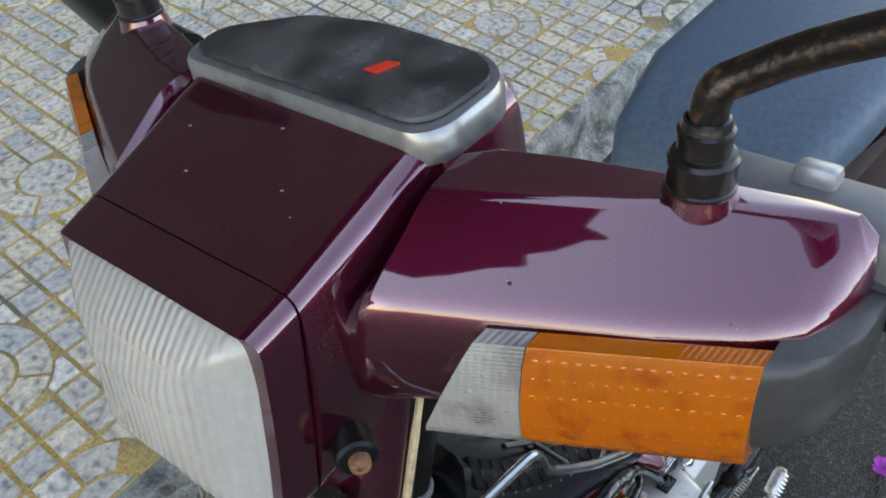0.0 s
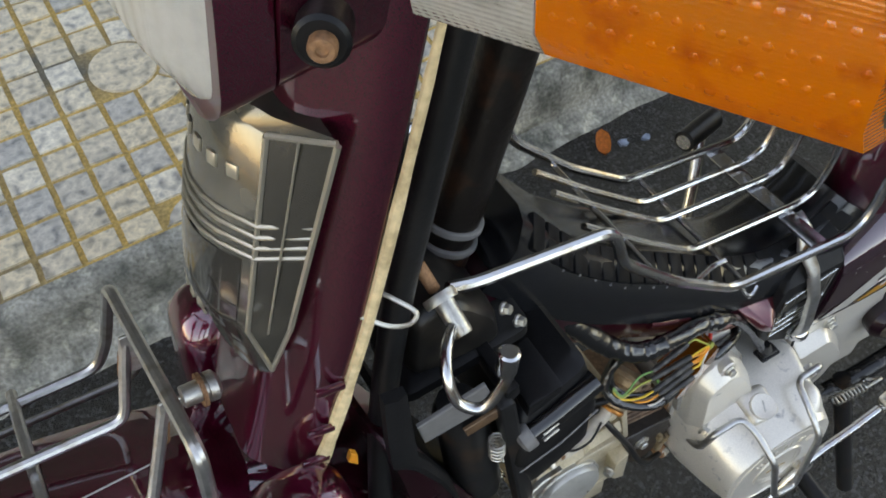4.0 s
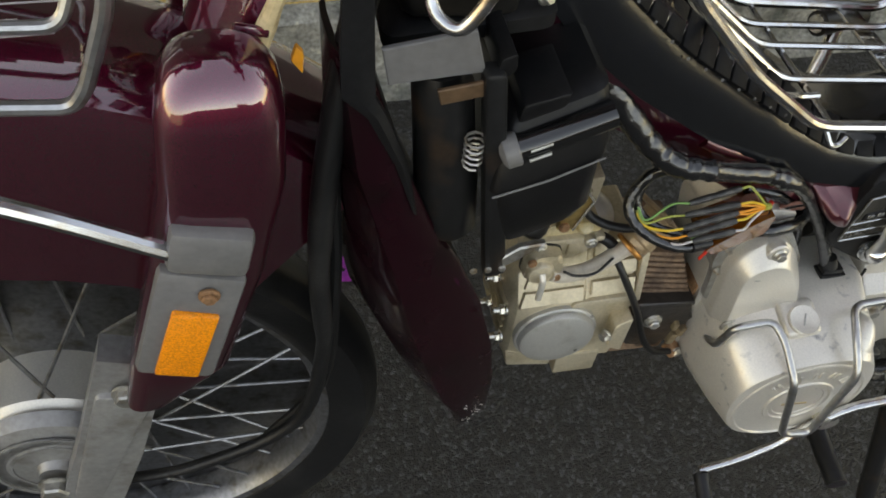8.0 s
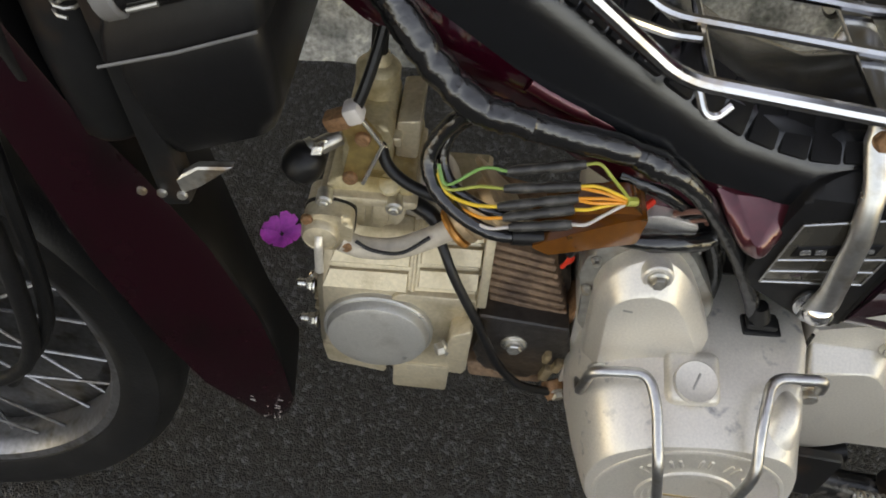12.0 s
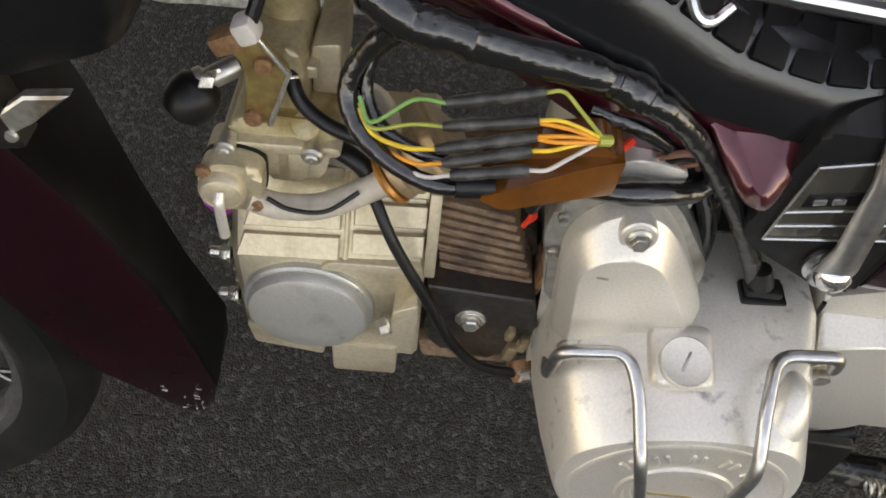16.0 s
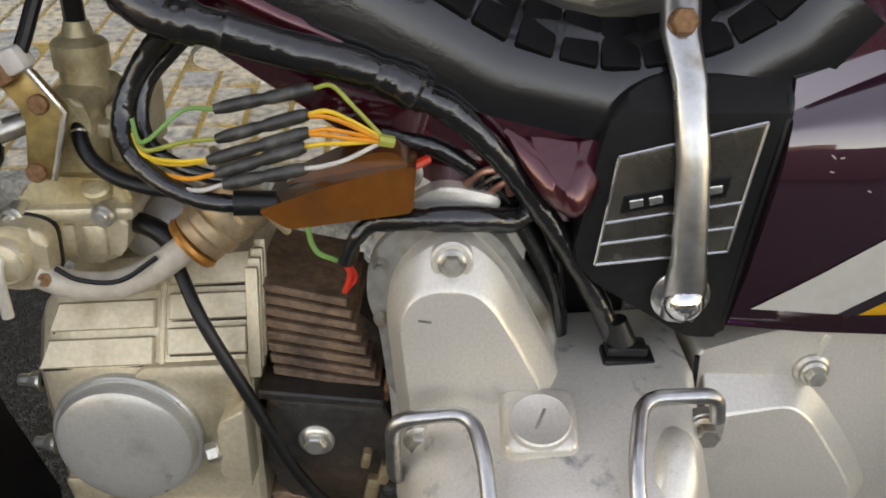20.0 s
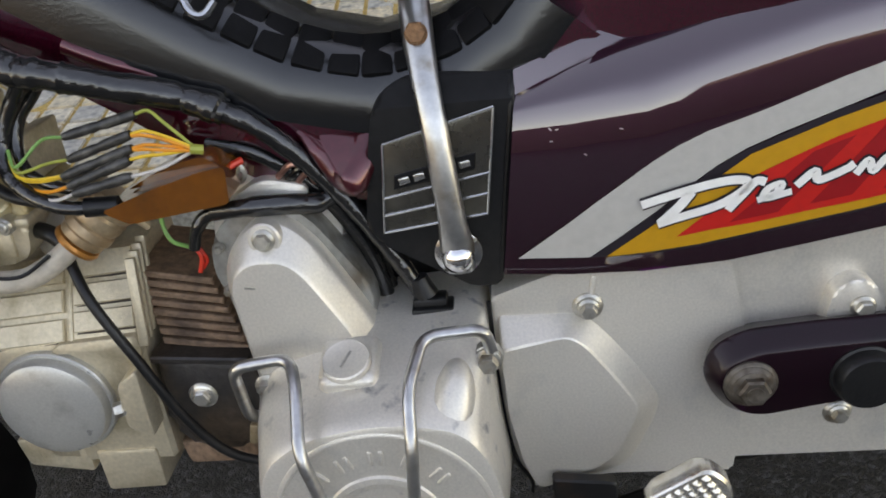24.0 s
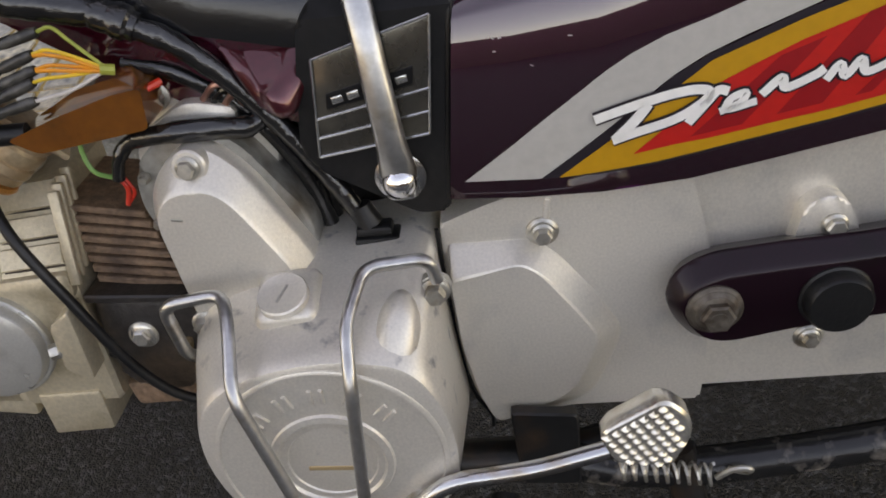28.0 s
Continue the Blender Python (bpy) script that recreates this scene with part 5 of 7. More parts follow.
def carburettor():
    brassy = material("brassy_cast_alloy", (0.62, 0.52, 0.33), 0.42, 0.45, grain=0.12, grain_scale=400, stain=0.55, stain_scale=45, other=(0.40, 0.28, 0.12), bump=0.3, bump_scale=700)
    body = part("carburettor", join(
        prism(rounded([(0.219, 0.420), (0.220, 0.449), (0.226, 0.454), (0.240, 0.453), (0.243, 0.447), (0.243, 0.420)], 0.004, 3), 0.055, 0.095, 0.004, 3),
        lathe([(0.0100, -0.01), (0.0092, 0.004), (0.0088, 0.012), (0.0105, 0.0125), (0.0105, 0.0215), (0.0092, 0.023), (0.0060, 0.0245), (0.0045, 0.030)], (0.2325, 0.080, 0.446), (0.03, 0, 1), 28)), brassy, bike, "weathered brassy cast carburettor")
    part("side_block", join(prism(rounded([(0.2435, 0.424), (0.2440, 0.447), (0.2555, 0.449), (0.2545, 0.424)], 0.002, 3), 0.066, 0.10, 0.003, 2), prism(rounded([(0.2420, 0.436), (0.2420, 0.442), (0.2470, 0.442), (0.2470, 0.436)], 0.001, 2), 0.060, 0.08, 0.002, 2)), ALLOY_WORN, body)
    part("float_lid", join(prism(rounded([(0.2115, 0.413), (0.2140, 0.420), (0.2240, 0.425), (0.2500, 0.4245), (0.2555, 0.420), (0.2550, 0.413)], 0.004, 4), 0.050, 0.10, 0.005, 4), lathe([(0.006, 0), (0.006, 0.004), (0.005, 0.005)], (0.2430, 0.052, 0.419), (0, -0.6, 0.8), 18)), brassy, body, "cast lid with a screw at each corner")
    part("bowl_flange", prism(rounded([(0.2085, 0.4075), (0.2090, 0.4135), (0.2575, 0.4150), (0.2570, 0.4095)], 0.0025, 3), 0.045, 0.10, 0.0015, 2), ALLOY_WORN, body)
    bowl = part("float_bowl", prism(rounded([(0.2115, 0.4085), (0.2530, 0.4100), (0.2500, 0.3950), (0.2440, 0.3890), (0.2230, 0.3885), (0.2130, 0.3970)], 0.005, 4), 0.050, 0.10, 0.004, 3), ALLOY_WORN, body)
    for x0, x1 in ((0.2235, 0.2320), (0.2345, 0.2440)):
        part("bowl_panel", prism(rounded([(x0, 0.3925), (x0 + 0.0003, 0.4055), (x1, 0.4060), (x1 - 0.001, 0.3925)], 0.001, 2), 0.0485, 0.056, 0.0010, 2), ALLOY_WORN, bowl)
    for c in ((0.2125, 0.0450, 0.4115), (0.2465, 0.0450, 0.4125)):
        part("bowl_lug", join(lathe([(0.0044, -0.004), (0.0044, 0.003), (0.0036, 0.004)], c, (0, -1, 0), 18), lathe([(0.0026, 0.003), (0.0026, 0.0048), (0.0020, 0.0054), (0.0008, 0.0054), (0.0008, 0.0044), (0, 0.0044)], c, (0, -1, 0), 14)), STEEL, bowl)
    # brass lever plate with a raised rim, two screws, cable end above
    line = rounded([(0.2175, 0.4620), (0.2295, 0.4675), (0.2405, 0.4520), (0.2315, 0.4260), (0.2205, 0.4250), (0.2255, 0.4505)], 0.003, 3)
    plate = part("throttle_plate", prism(line, 0.0445, 0.0475, 0.0008, 2), material("brass_plate", (0.46, 0.32, 0.13), 0.38, 0.7, grain=0.2, stain=0.5, stain_scale=60, other=(0.28, 0.16, 0.06)), body, "stained brass lever plate")
    part("plate_rim", tube([(0.2302, 0.0435, 0.4667), (0.2400, 0.0435, 0.4520), (0.2312, 0.0435, 0.4265)], 0.0012, 8, smooth=False), POLISHED, plate)
    for c in ((0.2313, 0.0445, 0.4545), (0.2252, 0.0445, 0.4290)):
        part("plate_screw", join(lathe([(0.0036, 0), (0.0036, 0.002), (0.0028, 0.0030), (0, 0.0030)], c, (0, -1, 0), 16), box((c[0], c[1] - 0.0030, c[2]), (0.0045, 0.0006, 0.0009), 0.0001, (0, 35, 0))), RUST, plate)
    part("cable_end", box((0.2205, 0.0430, 0.4650), (0.012, 0.009, 0.008), 0.002, (0, -25, 0)), RUST, plate, "rusty cable end")
    part("cable_clip", box((0.2275, 0.0430, 0.4705), (0.008, 0.010, 0.009), 0.002, (0, -25, 0)), WIRE["white"], plate, "white plastic clip")
    part("choke_cable", tube([(0.2285, 0.044, 0.472), (0.2320, 0.048, 0.482), (0.2370, 0.056, 0.500), (0.2430, 0.066, 0.530)], 0.0026, 10), RUBBER, plate)
    # choke knob on its sprung stem
    part("choke_stem", lathe([(0.0042, 0), (0.0042, 0.012), (0.0060, 0.013), (0.0060, 0.016)], (0.2190, 0.055, 0.4440), (-0.75, -0.5, -0.2), 16), STEEL, body)
    part("choke_spring", tube([(0.2120 - 0.00012 * k + 0.0018 * math.cos(k * 0.8), 0.0475 - 0.00010 * k + 0.0040 * math.sin(k * 0.8), 0.4425 + 0.0042 * math.cos(k * 0.8)) for k in range(44)], 0.0007, 6, smooth=False), POLISHED, body)
    part("choke_knob", lathe([(0.0050, 0), (0.0080, 0.002), (0.0098, 0.006), (0.0100, 0.011), (0.0085, 0.0155), (0.0045, 0.0180), (0, 0.0185)], (0.2080, 0.0470, 0.4430), (-0.45, -0.40, -0.75), 28), BLACK, body, "glossy black rubber knob")
    cup = part("fuel_cup", join(prism(rounded([(0.2015, 0.388), (0.2030, 0.409), (0.2150, 0.4130), (0.2280, 0.4095), (0.2265, 0.3880), (0.2140, 0.3850)], 0.006, 4), 0.034, 0.058, 0.004, 3), lathe([(0.0095, 0), (0.0095, 0.003), (0.0082, 0.005), (0.0075, 0.0045), (0.0040, 0.006), (0, 0.006)], (0.2120, 0.0345, 0.3985), (0, -1, 0), 26)), ALLOY_WORN, body)
    part("cup_gasket", prism(rounded([(0.2010, 0.3875), (0.2025, 0.4095), (0.2150, 0.4136), (0.2286, 0.4100), (0.2270, 0.3875), (0.2140, 0.3844)], 0.006, 4), 0.0435, 0.0455, 0, 1), BLACK, cup)
    for c in ((0.2055, 0.0345, 0.4075), (0.2245, 0.0345, 0.3905)):
        part("cup_screw", lathe([(0.0030, 0), (0.0030, 0.002), (0.0022, 0.0028), (0, 0.0028)], c, (0, -1, 0), 14), RUST, cup)
    part("fuel_lever", tube([(0.2120, 0.0290, 0.4015), (0.2122, 0.0255, 0.3960), (0.2120, 0.0255, 0.3790)], 0.0022, 10), ALLOY, body, "pale metal fuel tap lever")
    # pale drain pipe and warm clamps
    part("drain_pipe", tube([(0.221, 0.037, 0.391), (0.232, 0.038, 0.386), (0.248, 0.041, 0.3845), (0.262, 0.044, 0.390), (0.275, 0.046, 0.399), (0.288, 0.052, 0.410)], 0.0056, 14), material("pale_plastic_pipe", (0.5, 0.44, 0.36), 0.5, grain=0.15, stain=0.4, other=(0.38, 0.28, 0.18)), body, "pale stained plastic pipe")
    part("pipe_clamp", lathe([(0.0095, 0), (0.0112, 0.0005), (0.0118, 0.002), (0.0112, 0.0036), (0.0095, 0.004)], (0.2758, 0.0455, 0.3990), (0.75, 0.25, 0.6), 30), material("brown_clamp", (0.50, 0.20, 0.05), 0.3, 0.5, grain=0.2), body)
    boot = lathe([(0.0105, 0), (0.0112, 0.001), (0.0112, 0.004), (0.0124, 0.0055), (0.0124, 0.0095), (0.0114, 0.0105), (0.0126, 0.0125), (0.0130, 0.0175), (0.0120, 0.0190), (0.0134, 0.0210), (0.0134, 0.0260)], (0.279, 0.0465, 0.4015), (0.72, 0.30, 0.62), 28)
    flange = box((0, 0, 0), (0.030, 0.036, 0.0035), 0.0015)
    flange.transform(Matrix.Translation(Vector((0.279, 0.0465, 0.4015)) + Vector((0.72, 0.30, 0.62)).normalized() * 0.0275) @ Vector((0.72, 0.30, 0.62)).to_track_quat("Z", "Y").to_matrix().to_4x4())
    part("intake_boot", join(boot, flange), material("brown_stained_alloy", (0.40, 0.27, 0.16), 0.4, 0.5, grain=0.2, stain=0.5, other=(0.6, 0.5, 0.36), bump=0.4), body, "brown stained ribbed intake boot")
    part("manifold_dome", lathe([(0.0205, -0.012), (0.0205, 0.0), (0.0185, 0.008), (0.013, 0.0135), (0.006, 0.0155), (0, 0.016)], (0.258, 0.082, 0.393), (0.1, -0.35, 0.93), 30), ALLOY, body)
    part("fuel_hose", tube([(0.2370, 0.062, 0.4450), (0.2385, 0.054, 0.4400), (0.2430, 0.050, 0.4320), (0.2530, 0.046, 0.4265), (0.2660, 0.043, 0.4240), (0.2760, 0.043, 0.4230)], 0.0030, 12), RUBBER, body, "black fuel hose")
    part("hose_clip", lathe([(0.0034, 0), (0.0036, 0.0006), (0.0034, 0.0012)], (0.2382, 0.055, 0.4405), (0.2, -0.7, -0.6), 14), POLISHED, body)
    part("thin_hose", tube([(0.2290, 0.0340, 0.3950), (0.2380, 0.0325, 0.3910), (0.2520, 0.0340, 0.3900), (0.2650, 0.0400, 0.3970)], 0.0010, 8), RUBBER, body)
    part("throttle_hose", tube([(0.2490, 0.062, 0.4010), (0.2560, 0.056, 0.4030), (0.2640, 0.052, 0.4010), (0.2710, 0.050, 0.3930)], 0.0042, 12), RUBBER, body)
    part("carburettor_cable", tube([(0.2332, 0.080, 0.474), (0.235, 0.078, 0.50), (0.242, 0.074, 0.53), (0.258, 0.072, 0.57)], 0.004, 10), RUBBER, body)


crankcase()
cylinder()
carburettor()


def body_panels():
    # side panel with its stripes, curved inwards at the top
    low = [(0.4805, 0.3725), (0.512, 0.3703), (0.545, 0.3700), (0.582, 0.3730), (0.614, 0.3790), (0.672, 0.3905), (0.80, 0.417)]
    fold = [(0.4895, 0.4500), (0.512, 0.4525), (0.545, 0.4550), (0.582, 0.4670), (0.614, 0.4765), (0.672, 0.4890), (0.80, 0.506)]
    ridge = [(0.4905, 0.4548), (0.512, 0.4635), (0.545, 0.4760), (0.582, 0.4875), (0.614, 0.4950), (0.672, 0.5030), (0.80, 0.519)]
    top = [(0.4908, 0.4665), (0.512, 0.4730), (0.545, 0.4835), (0.582, 0.4970), (0.614, 0.5050), (0.672, 0.5135), (0.80, 0.530)]
    face = ((0.0, 0.0365), (0.06, 0.0350), (0.35, 0.0325), (0.70, 0.0318), (0.90, 0.0328), (1.0, 0.0350))
    drift = lambda x: 0.006 * (x - 0.48) / 0.32
    rings = []
    for (x0, z0), (x1, z1), (x2, z2), (x3, z3) in zip(low, fold, ridge, top):
        ring = [(x0 + (x1 - x0) * v, y - drift(x0), z0 + (z1 - z0) * v) for v, y in face]
        # rolled shoulder up to the ridge, then a steep strip to the seat base
        for v in (0.15, 0.3, 0.45, 0.6, 0.75, 0.88, 1.0):
            ring.append((x1 + (x2 - x1) * v, 0.0350 + (z2 - z1) * 0.75 * v ** 1.5 - drift(x0), z1 + (z2 - z1) * v))
        y = 0.0350 + (z2 - z1) * 0.75 - drift(x0)
        for v, inward in ((0.12, 0.0014), (0.5, 0.0026), (1.0, 0.0042), (1.05, 0.010)):
            ring.append((x2 + (x3 - x2) * v, y + inward, z2 + (z3 - z2) * v))
        rings.append(ring + [(x3, 0.090, z3), (x0, 0.090, z0)])
    panel = part("side_panel", loft(rings), PURPLE, bike, "glossy dark plum side panel with a striped decal", 24)

    def on(x, z, lift=0.0006):
        z0, z1 = (float(np.interp(x, [p[0] for p in line], [p[1] for p in line])) for line in (low, fold))
        y = np.interp((z - z0) / (z1 - z0), [v for v, _ in face], [w for _, w in face]) - drift(x)
        return (x, y - lift, z)

    def decal(name, lower, upper, mat, lift):
        """A band on the panel between two lines of the same number of points."""
        bm = bmesh.new()
        n = 24
        def at(line, t):
            u = t * (len(line) - 1)
            i = min(int(u), len(line) - 2)
            a, b = line[i], line[i + 1]
            return (a[0] + (b[0] - a[0]) * (u - i), a[1] + (b[1] - a[1]) * (u - i))
        grid = []
        for i in range(n + 1):
            p, q = at(lower, i / n), at(upper, i / n)
            grid.append([bm.verts.new(on(p[0] + (q[0] - p[0]) * j / 5, p[1] + (q[1] - p[1]) * j / 5, lift)) for j in range(6)])
        for a, b in zip(grid, grid[1:]):
            for j in range(5):
                bm.faces.new((a[j], a[j + 1], b[j + 1], b[j]))
        return part(name, bm, mat, panel, "", 60)

    decal("silver_stripe", [(0.5198, 0.3800), (0.5346, 0.3910), (0.5513, 0.4041), (0.5627, 0.4132), (0.5716, 0.4206), (0.5846, 0.4284), (0.5993, 0.4347), (0.6198, 0.4425), (0.6397, 0.4501), (0.6551, 0.4558), (0.72, 0.474), (0.79, 0.490)], [(0.4876, 0.3815), (0.5044, 0.3940), (0.5218, 0.4073), (0.5360, 0.4176), (0.5453, 0.4247), (0.5564, 0.4316), (0.5694, 0.4376), (0.5884, 0.4437), (0.6089, 0.4515), (0.6267, 0.4582), (0.70, 0.480), (0.79, 0.501)], DECAL["silver"], 0.0006)
    decal("black_band", [(0.5205, 0.3800), (0.5435, 0.3800), (0.567, 0.3825), (0.59, 0.3868), (0.6126, 0.3910), (0.6346, 0.3951), (0.6561, 0.3999), (0.72, 0.413), (0.79, 0.428)], [(0.5205, 0.3806), (0.5360, 0.3918), (0.5520, 0.4045), (0.5640, 0.4140), (0.5730, 0.4212), (0.5860, 0.4286), (0.6200, 0.4423), (0.70, 0.469), (0.79, 0.489)], DECAL["black"], 0.0009)
    decal("ochre_band", [(0.5276, 0.3801), (0.5435, 0.3812), (0.567, 0.3839), (0.59, 0.3882), (0.6126, 0.3924), (0.6346, 0.3965), (0.6561, 0.4013), (0.72, 0.4145), (0.79, 0.4295)], [(0.5276, 0.3805), (0.5440, 0.3927), (0.5581, 0.4034), (0.5670, 0.4106), (0.5760, 0.4178), (0.5868, 0.4260), (0.6201, 0.4391), (0.70, 0.465), (0.79, 0.484)], DECAL["ochre"], 0.0012)
    decal("red_band", [(0.5580, 0.3887), (0.5739, 0.3915), (0.5899, 0.3934), (0.6123, 0.3975), (0.6342, 0.4010), (0.6556, 0.4055), (0.72, 0.419), (0.79, 0.434)], [(0.5580, 0.3890), (0.5670, 0.3968), (0.5761, 0.4049), (0.5892, 0.4164), (0.6021, 0.4227), (0.6207, 0.4313), (0.70, 0.459), (0.79, 0.478)], DECAL["red"], 0.0015)
    for (x0, z0), (x1, z1), w in (((0.5800, 0.3945), (0.6120, 0.4255), 0.020), ((0.6130, 0.4010), (0.6420, 0.4390), 0.017), ((0.6420, 0.4060), (0.672, 0.441), 0.006), ((0.662, 0.4100), (0.70, 0.447), 0.016)):
        decal("dark_red_streak", [(x0, z0), (x0 + w, z0 + 0.0030 * w / 0.017)], [(x1, z1), (x1 + w * 0.8, z1 + 0.0050 * w / 0.017)], DECAL["dark_red"], 0.0017)
    # flowing white strokes with a dark edge, where a script stood
    strokes = [
        ([(0.5420, 0.4062), (0.5511, 0.4089), (0.5624, 0.4120), (0.5720, 0.4142), (0.5810, 0.4152), (0.5862, 0.4138), (0.5838, 0.4095), (0.5735, 0.4034), (0.5577, 0.3989), (0.5490, 0.3962)], 0.0020),
        ([(0.5630, 0.4110), (0.5580, 0.4045), (0.5500, 0.3965)], 0.0022),
        ([(0.5785, 0.4010), (0.5850, 0.4090), (0.5895, 0.4140), (0.5935, 0.4132)], 0.0019),
        ([(0.5905, 0.4048), (0.5980, 0.4078), (0.6000, 0.4120), (0.5945, 0.4100), (0.5935, 0.4056), (0.6045, 0.4080)], 0.0016),
        ([(0.6060, 0.4105), (0.6130, 0.4168), (0.6150, 0.4125), (0.6250, 0.4165), (0.6285, 0.4190)], 0.0018),
        ([(0.6295, 0.4140), (0.6340, 0.4200), (0.6365, 0.4150), (0.6415, 0.4212), (0.6440, 0.4160), (0.6510, 0.4185), (0.6590, 0.4235), (0.6668, 0.4272)], 0.0017),
        ([(0.676, 0.441), (0.680, 0.431), (0.684, 0.427)], 0.0022), ([(0.687, 0.442), (0.689, 0.430)], 0.0022),
    ]
    for line, wide in strokes:
        for r, lift, mat, name in ((wide + 0.0010, 0.0020, DECAL["black"], "stroke_edge"), (wide, 0.0024, DECAL["white"], "white_stroke")):
            pts = glide([Vector((x, 0, z)) for x, z in line], 6)
            bm = bmesh.new()
            rows = []
            for i, q in enumerate(pts):
                way = (pts[min(i + 1, len(pts) - 1)] - pts[max(i - 1, 0)]).normalized()
                n = Vector((-way.z, 0, way.x)) * r
                rows.append([bm.verts.new(on(q.x + n.x * u, q.z + n.z * u, lift)) for u in (-1, 0, 1)])
            for a, b in zip(rows, rows[1:]):
                for j in range(2):
                    bm.faces.new((a[j], a[j + 1], b[j + 1], b[j]))
            part(name, bm, mat, panel, "", 60)
    rnd = random.Random(21)
    for k in range(12):
        x, z, a, n = rnd.uniform(0.496, 0.545), rnd.uniform(0.405, 0.452), rnd.uniform(-0.9, 0.4), rnd.uniform(0.0006, 0.0022)
        if z > 0.400 + (x - 0.496) * 0.85:
            part("paint_scratch", tube([on(x, z, 0.0001), on(x + n * math.cos(a), z + n * math.sin(a), 0.0001)], 0.00022, 5, smooth=False), DECAL["silver"], panel)
    # black end cover with its plate, and the bracket arm
    bm = prism(rounded([(0.426, 0.440), (0.430, 0.458), (0.440, 0.4655), (0.484, 0.4765), (0.4915, 0.4700), (0.4800, 0.3665), (0.466, 0.3665), (0.419, 0.396)], [0.02, 0.012, 0.01, 0.006, 0.004, 0.003, 0.004, 0.01], 4), 0.0375, 0.085, 0.004, 3)
    for z in (0.456, 0.466):
        bmesh.ops.bisect_plane(bm, geom=list(bm.verts) + list(bm.edges) + list(bm.faces), plane_co=(0, 0, z), plane_no=(0, 0, 1))
    for v in bm.verts:
        v.co.y += 0.7 * max(0.0, v.co.z - 0.456) + 0.8 * max(0.0, v.co.z - 0.466)
    cover = part("panel_end_cover", bm, BLACK_MATT, bike, "satin black plastic end cover", 30)
    plate = part("cover_plate", prism([(0.4326, 0.4405), (0.4815, 0.4535), (0.4755, 0.4045), (0.4281, 0.3985)], 0.0360, 0.0395, 0.0012, 2), SMOKE, cover, "tarnished chrome plate with three grooves")
    part("cover_rim", tube([(0.4800, 0.0385, 0.372), (0.4838, 0.0378, 0.41), (0.4888, 0.0385, 0.452), (0.4895, 0.0445, 0.464)], 0.0016, 8), BLACK, cover)
    groove = material("bright_groove", (0.6, 0.6, 0.58), 0.2, 0.9)
    edge = lambda t, u: (0.4281 + 0.0045 * t + (0.0474 + 0.0015 * t) * u, 0.0357, 0.3985 + 0.042 * t + (0.0060 + 0.0070 * t) * u)
    for t in (0.0, 0.20, 0.40, 1.0):
        part("plate_line", tube([edge(t, 0.0), edge(t, 1.0)], 0.0006, 6, smooth=False), groove, plate)
    for u in (0.0, 1.0):
        part("plate_line", tube([edge(0.0, u), edge(1.0, u)], 0.0006, 6, smooth=False), groove, plate)
    slot = [edge(t, u) for t, u in ((0.47, 0.10), (0.63, 0.10), (0.63, 0.86), (0.47, 0.86))]
    part("plate_slot", prism([(x, z) for x, _, z in slot], 0.0352, 0.0375, 0.0004, 1), BLACK, plate)
    for u in (0.20, 0.34, 0.62, 0.76):
        x, _, z = edge(0.55, u)
        part("plate_mark", box((x, 0.0349, z), (0.0050, 0.001, 0.0032), 0.0004, (0, -12, 0)), groove, plate)
    arm = part("carrier_arm", loft([[(x + dx, y + dy, z) for dx, dy in ((-w, 0.0), (-w * 0.7, -0.0025), (0, -0.0035), (w * 0.7, -0.0025), (w, 0.0), (w, 0.002), (-w, 0.002))] for x, y, z, w in ((0.450, 0.066, 0.505, 0.0062), (0.4512, 0.0560, 0.4985, 0.0066), (0.4518, 0.0500, 0.480, 0.0068), (0.4538, 0.0380, 0.467, 0.0058), (0.4570, 0.0300, 0.440, 0.0057), (0.4598, 0.0280, 0.405, 0.0062), (0.4607, 0.0290, 0.392, 0.0078), (0.4607, 0.0325, 0.378, 0.0066))]), GALVANISED, bike, "brushed steel carrier arm", 50)
    part("arm_nut", bolt((0.4514, 0.0490, 0.4835), (0, -1, 0.35), 0.0085, 0.004, 0.005), RUST, arm, "rusty hexagon nut")
    part("arm_washer", lathe([(0.011, 0), (0.011, 0.002), (0.0085, 0.003)], (0.4607, 0.0360, 0.3865), (0, -1, 0), 28), CHROME, arm)
    part("dome_nut", lathe([(0.0075, 0), (0.0075, 0.003), (0.0068, 0.006), (0.004, 0.0085), (0, 0.0095)], (0.4607, 0.0325, 0.3865), (0, -1, 0), 24), CHROME_CLEAN, arm)
    # front of the seat tunnel, maroon, rising behind the floor
    rings = []
    for x, z, w in ((0.494, 0.450, 0.020), (0.4975, 0.485, 0.026), (0.4985, 0.505, 0.029), (0.5010, 0.530, 0.033), (0.5045, 0.56, 0.038), (0.515, 0.62, 0.052), (0.54, 0.66, 0.062)):
        ring = [(x + 0.030 * abs(u) ** 2.6, CENTRE + w * u, z) for u in (-1.0, -0.93, -0.82, -0.65, -0.4, 0, 0.4, 0.65, 0.82, 0.93, 1.0)]
        spread = ((0.06, 1.22), (0.10, 1.40), (0.18, 1.62), (0.30, 1.75))
        ring += [(x + d, CENTRE + w * k, z + 0.04 * d) for d, k in spread] + [(x + d, CENTRE - w * k, z + 0.04 * d) for d, k in spread[::-1]]
        rings.append(ring)
    part("seat_base", loft(rings), MAROON, bike, "glossy maroon seat base", 60)
    rings = []
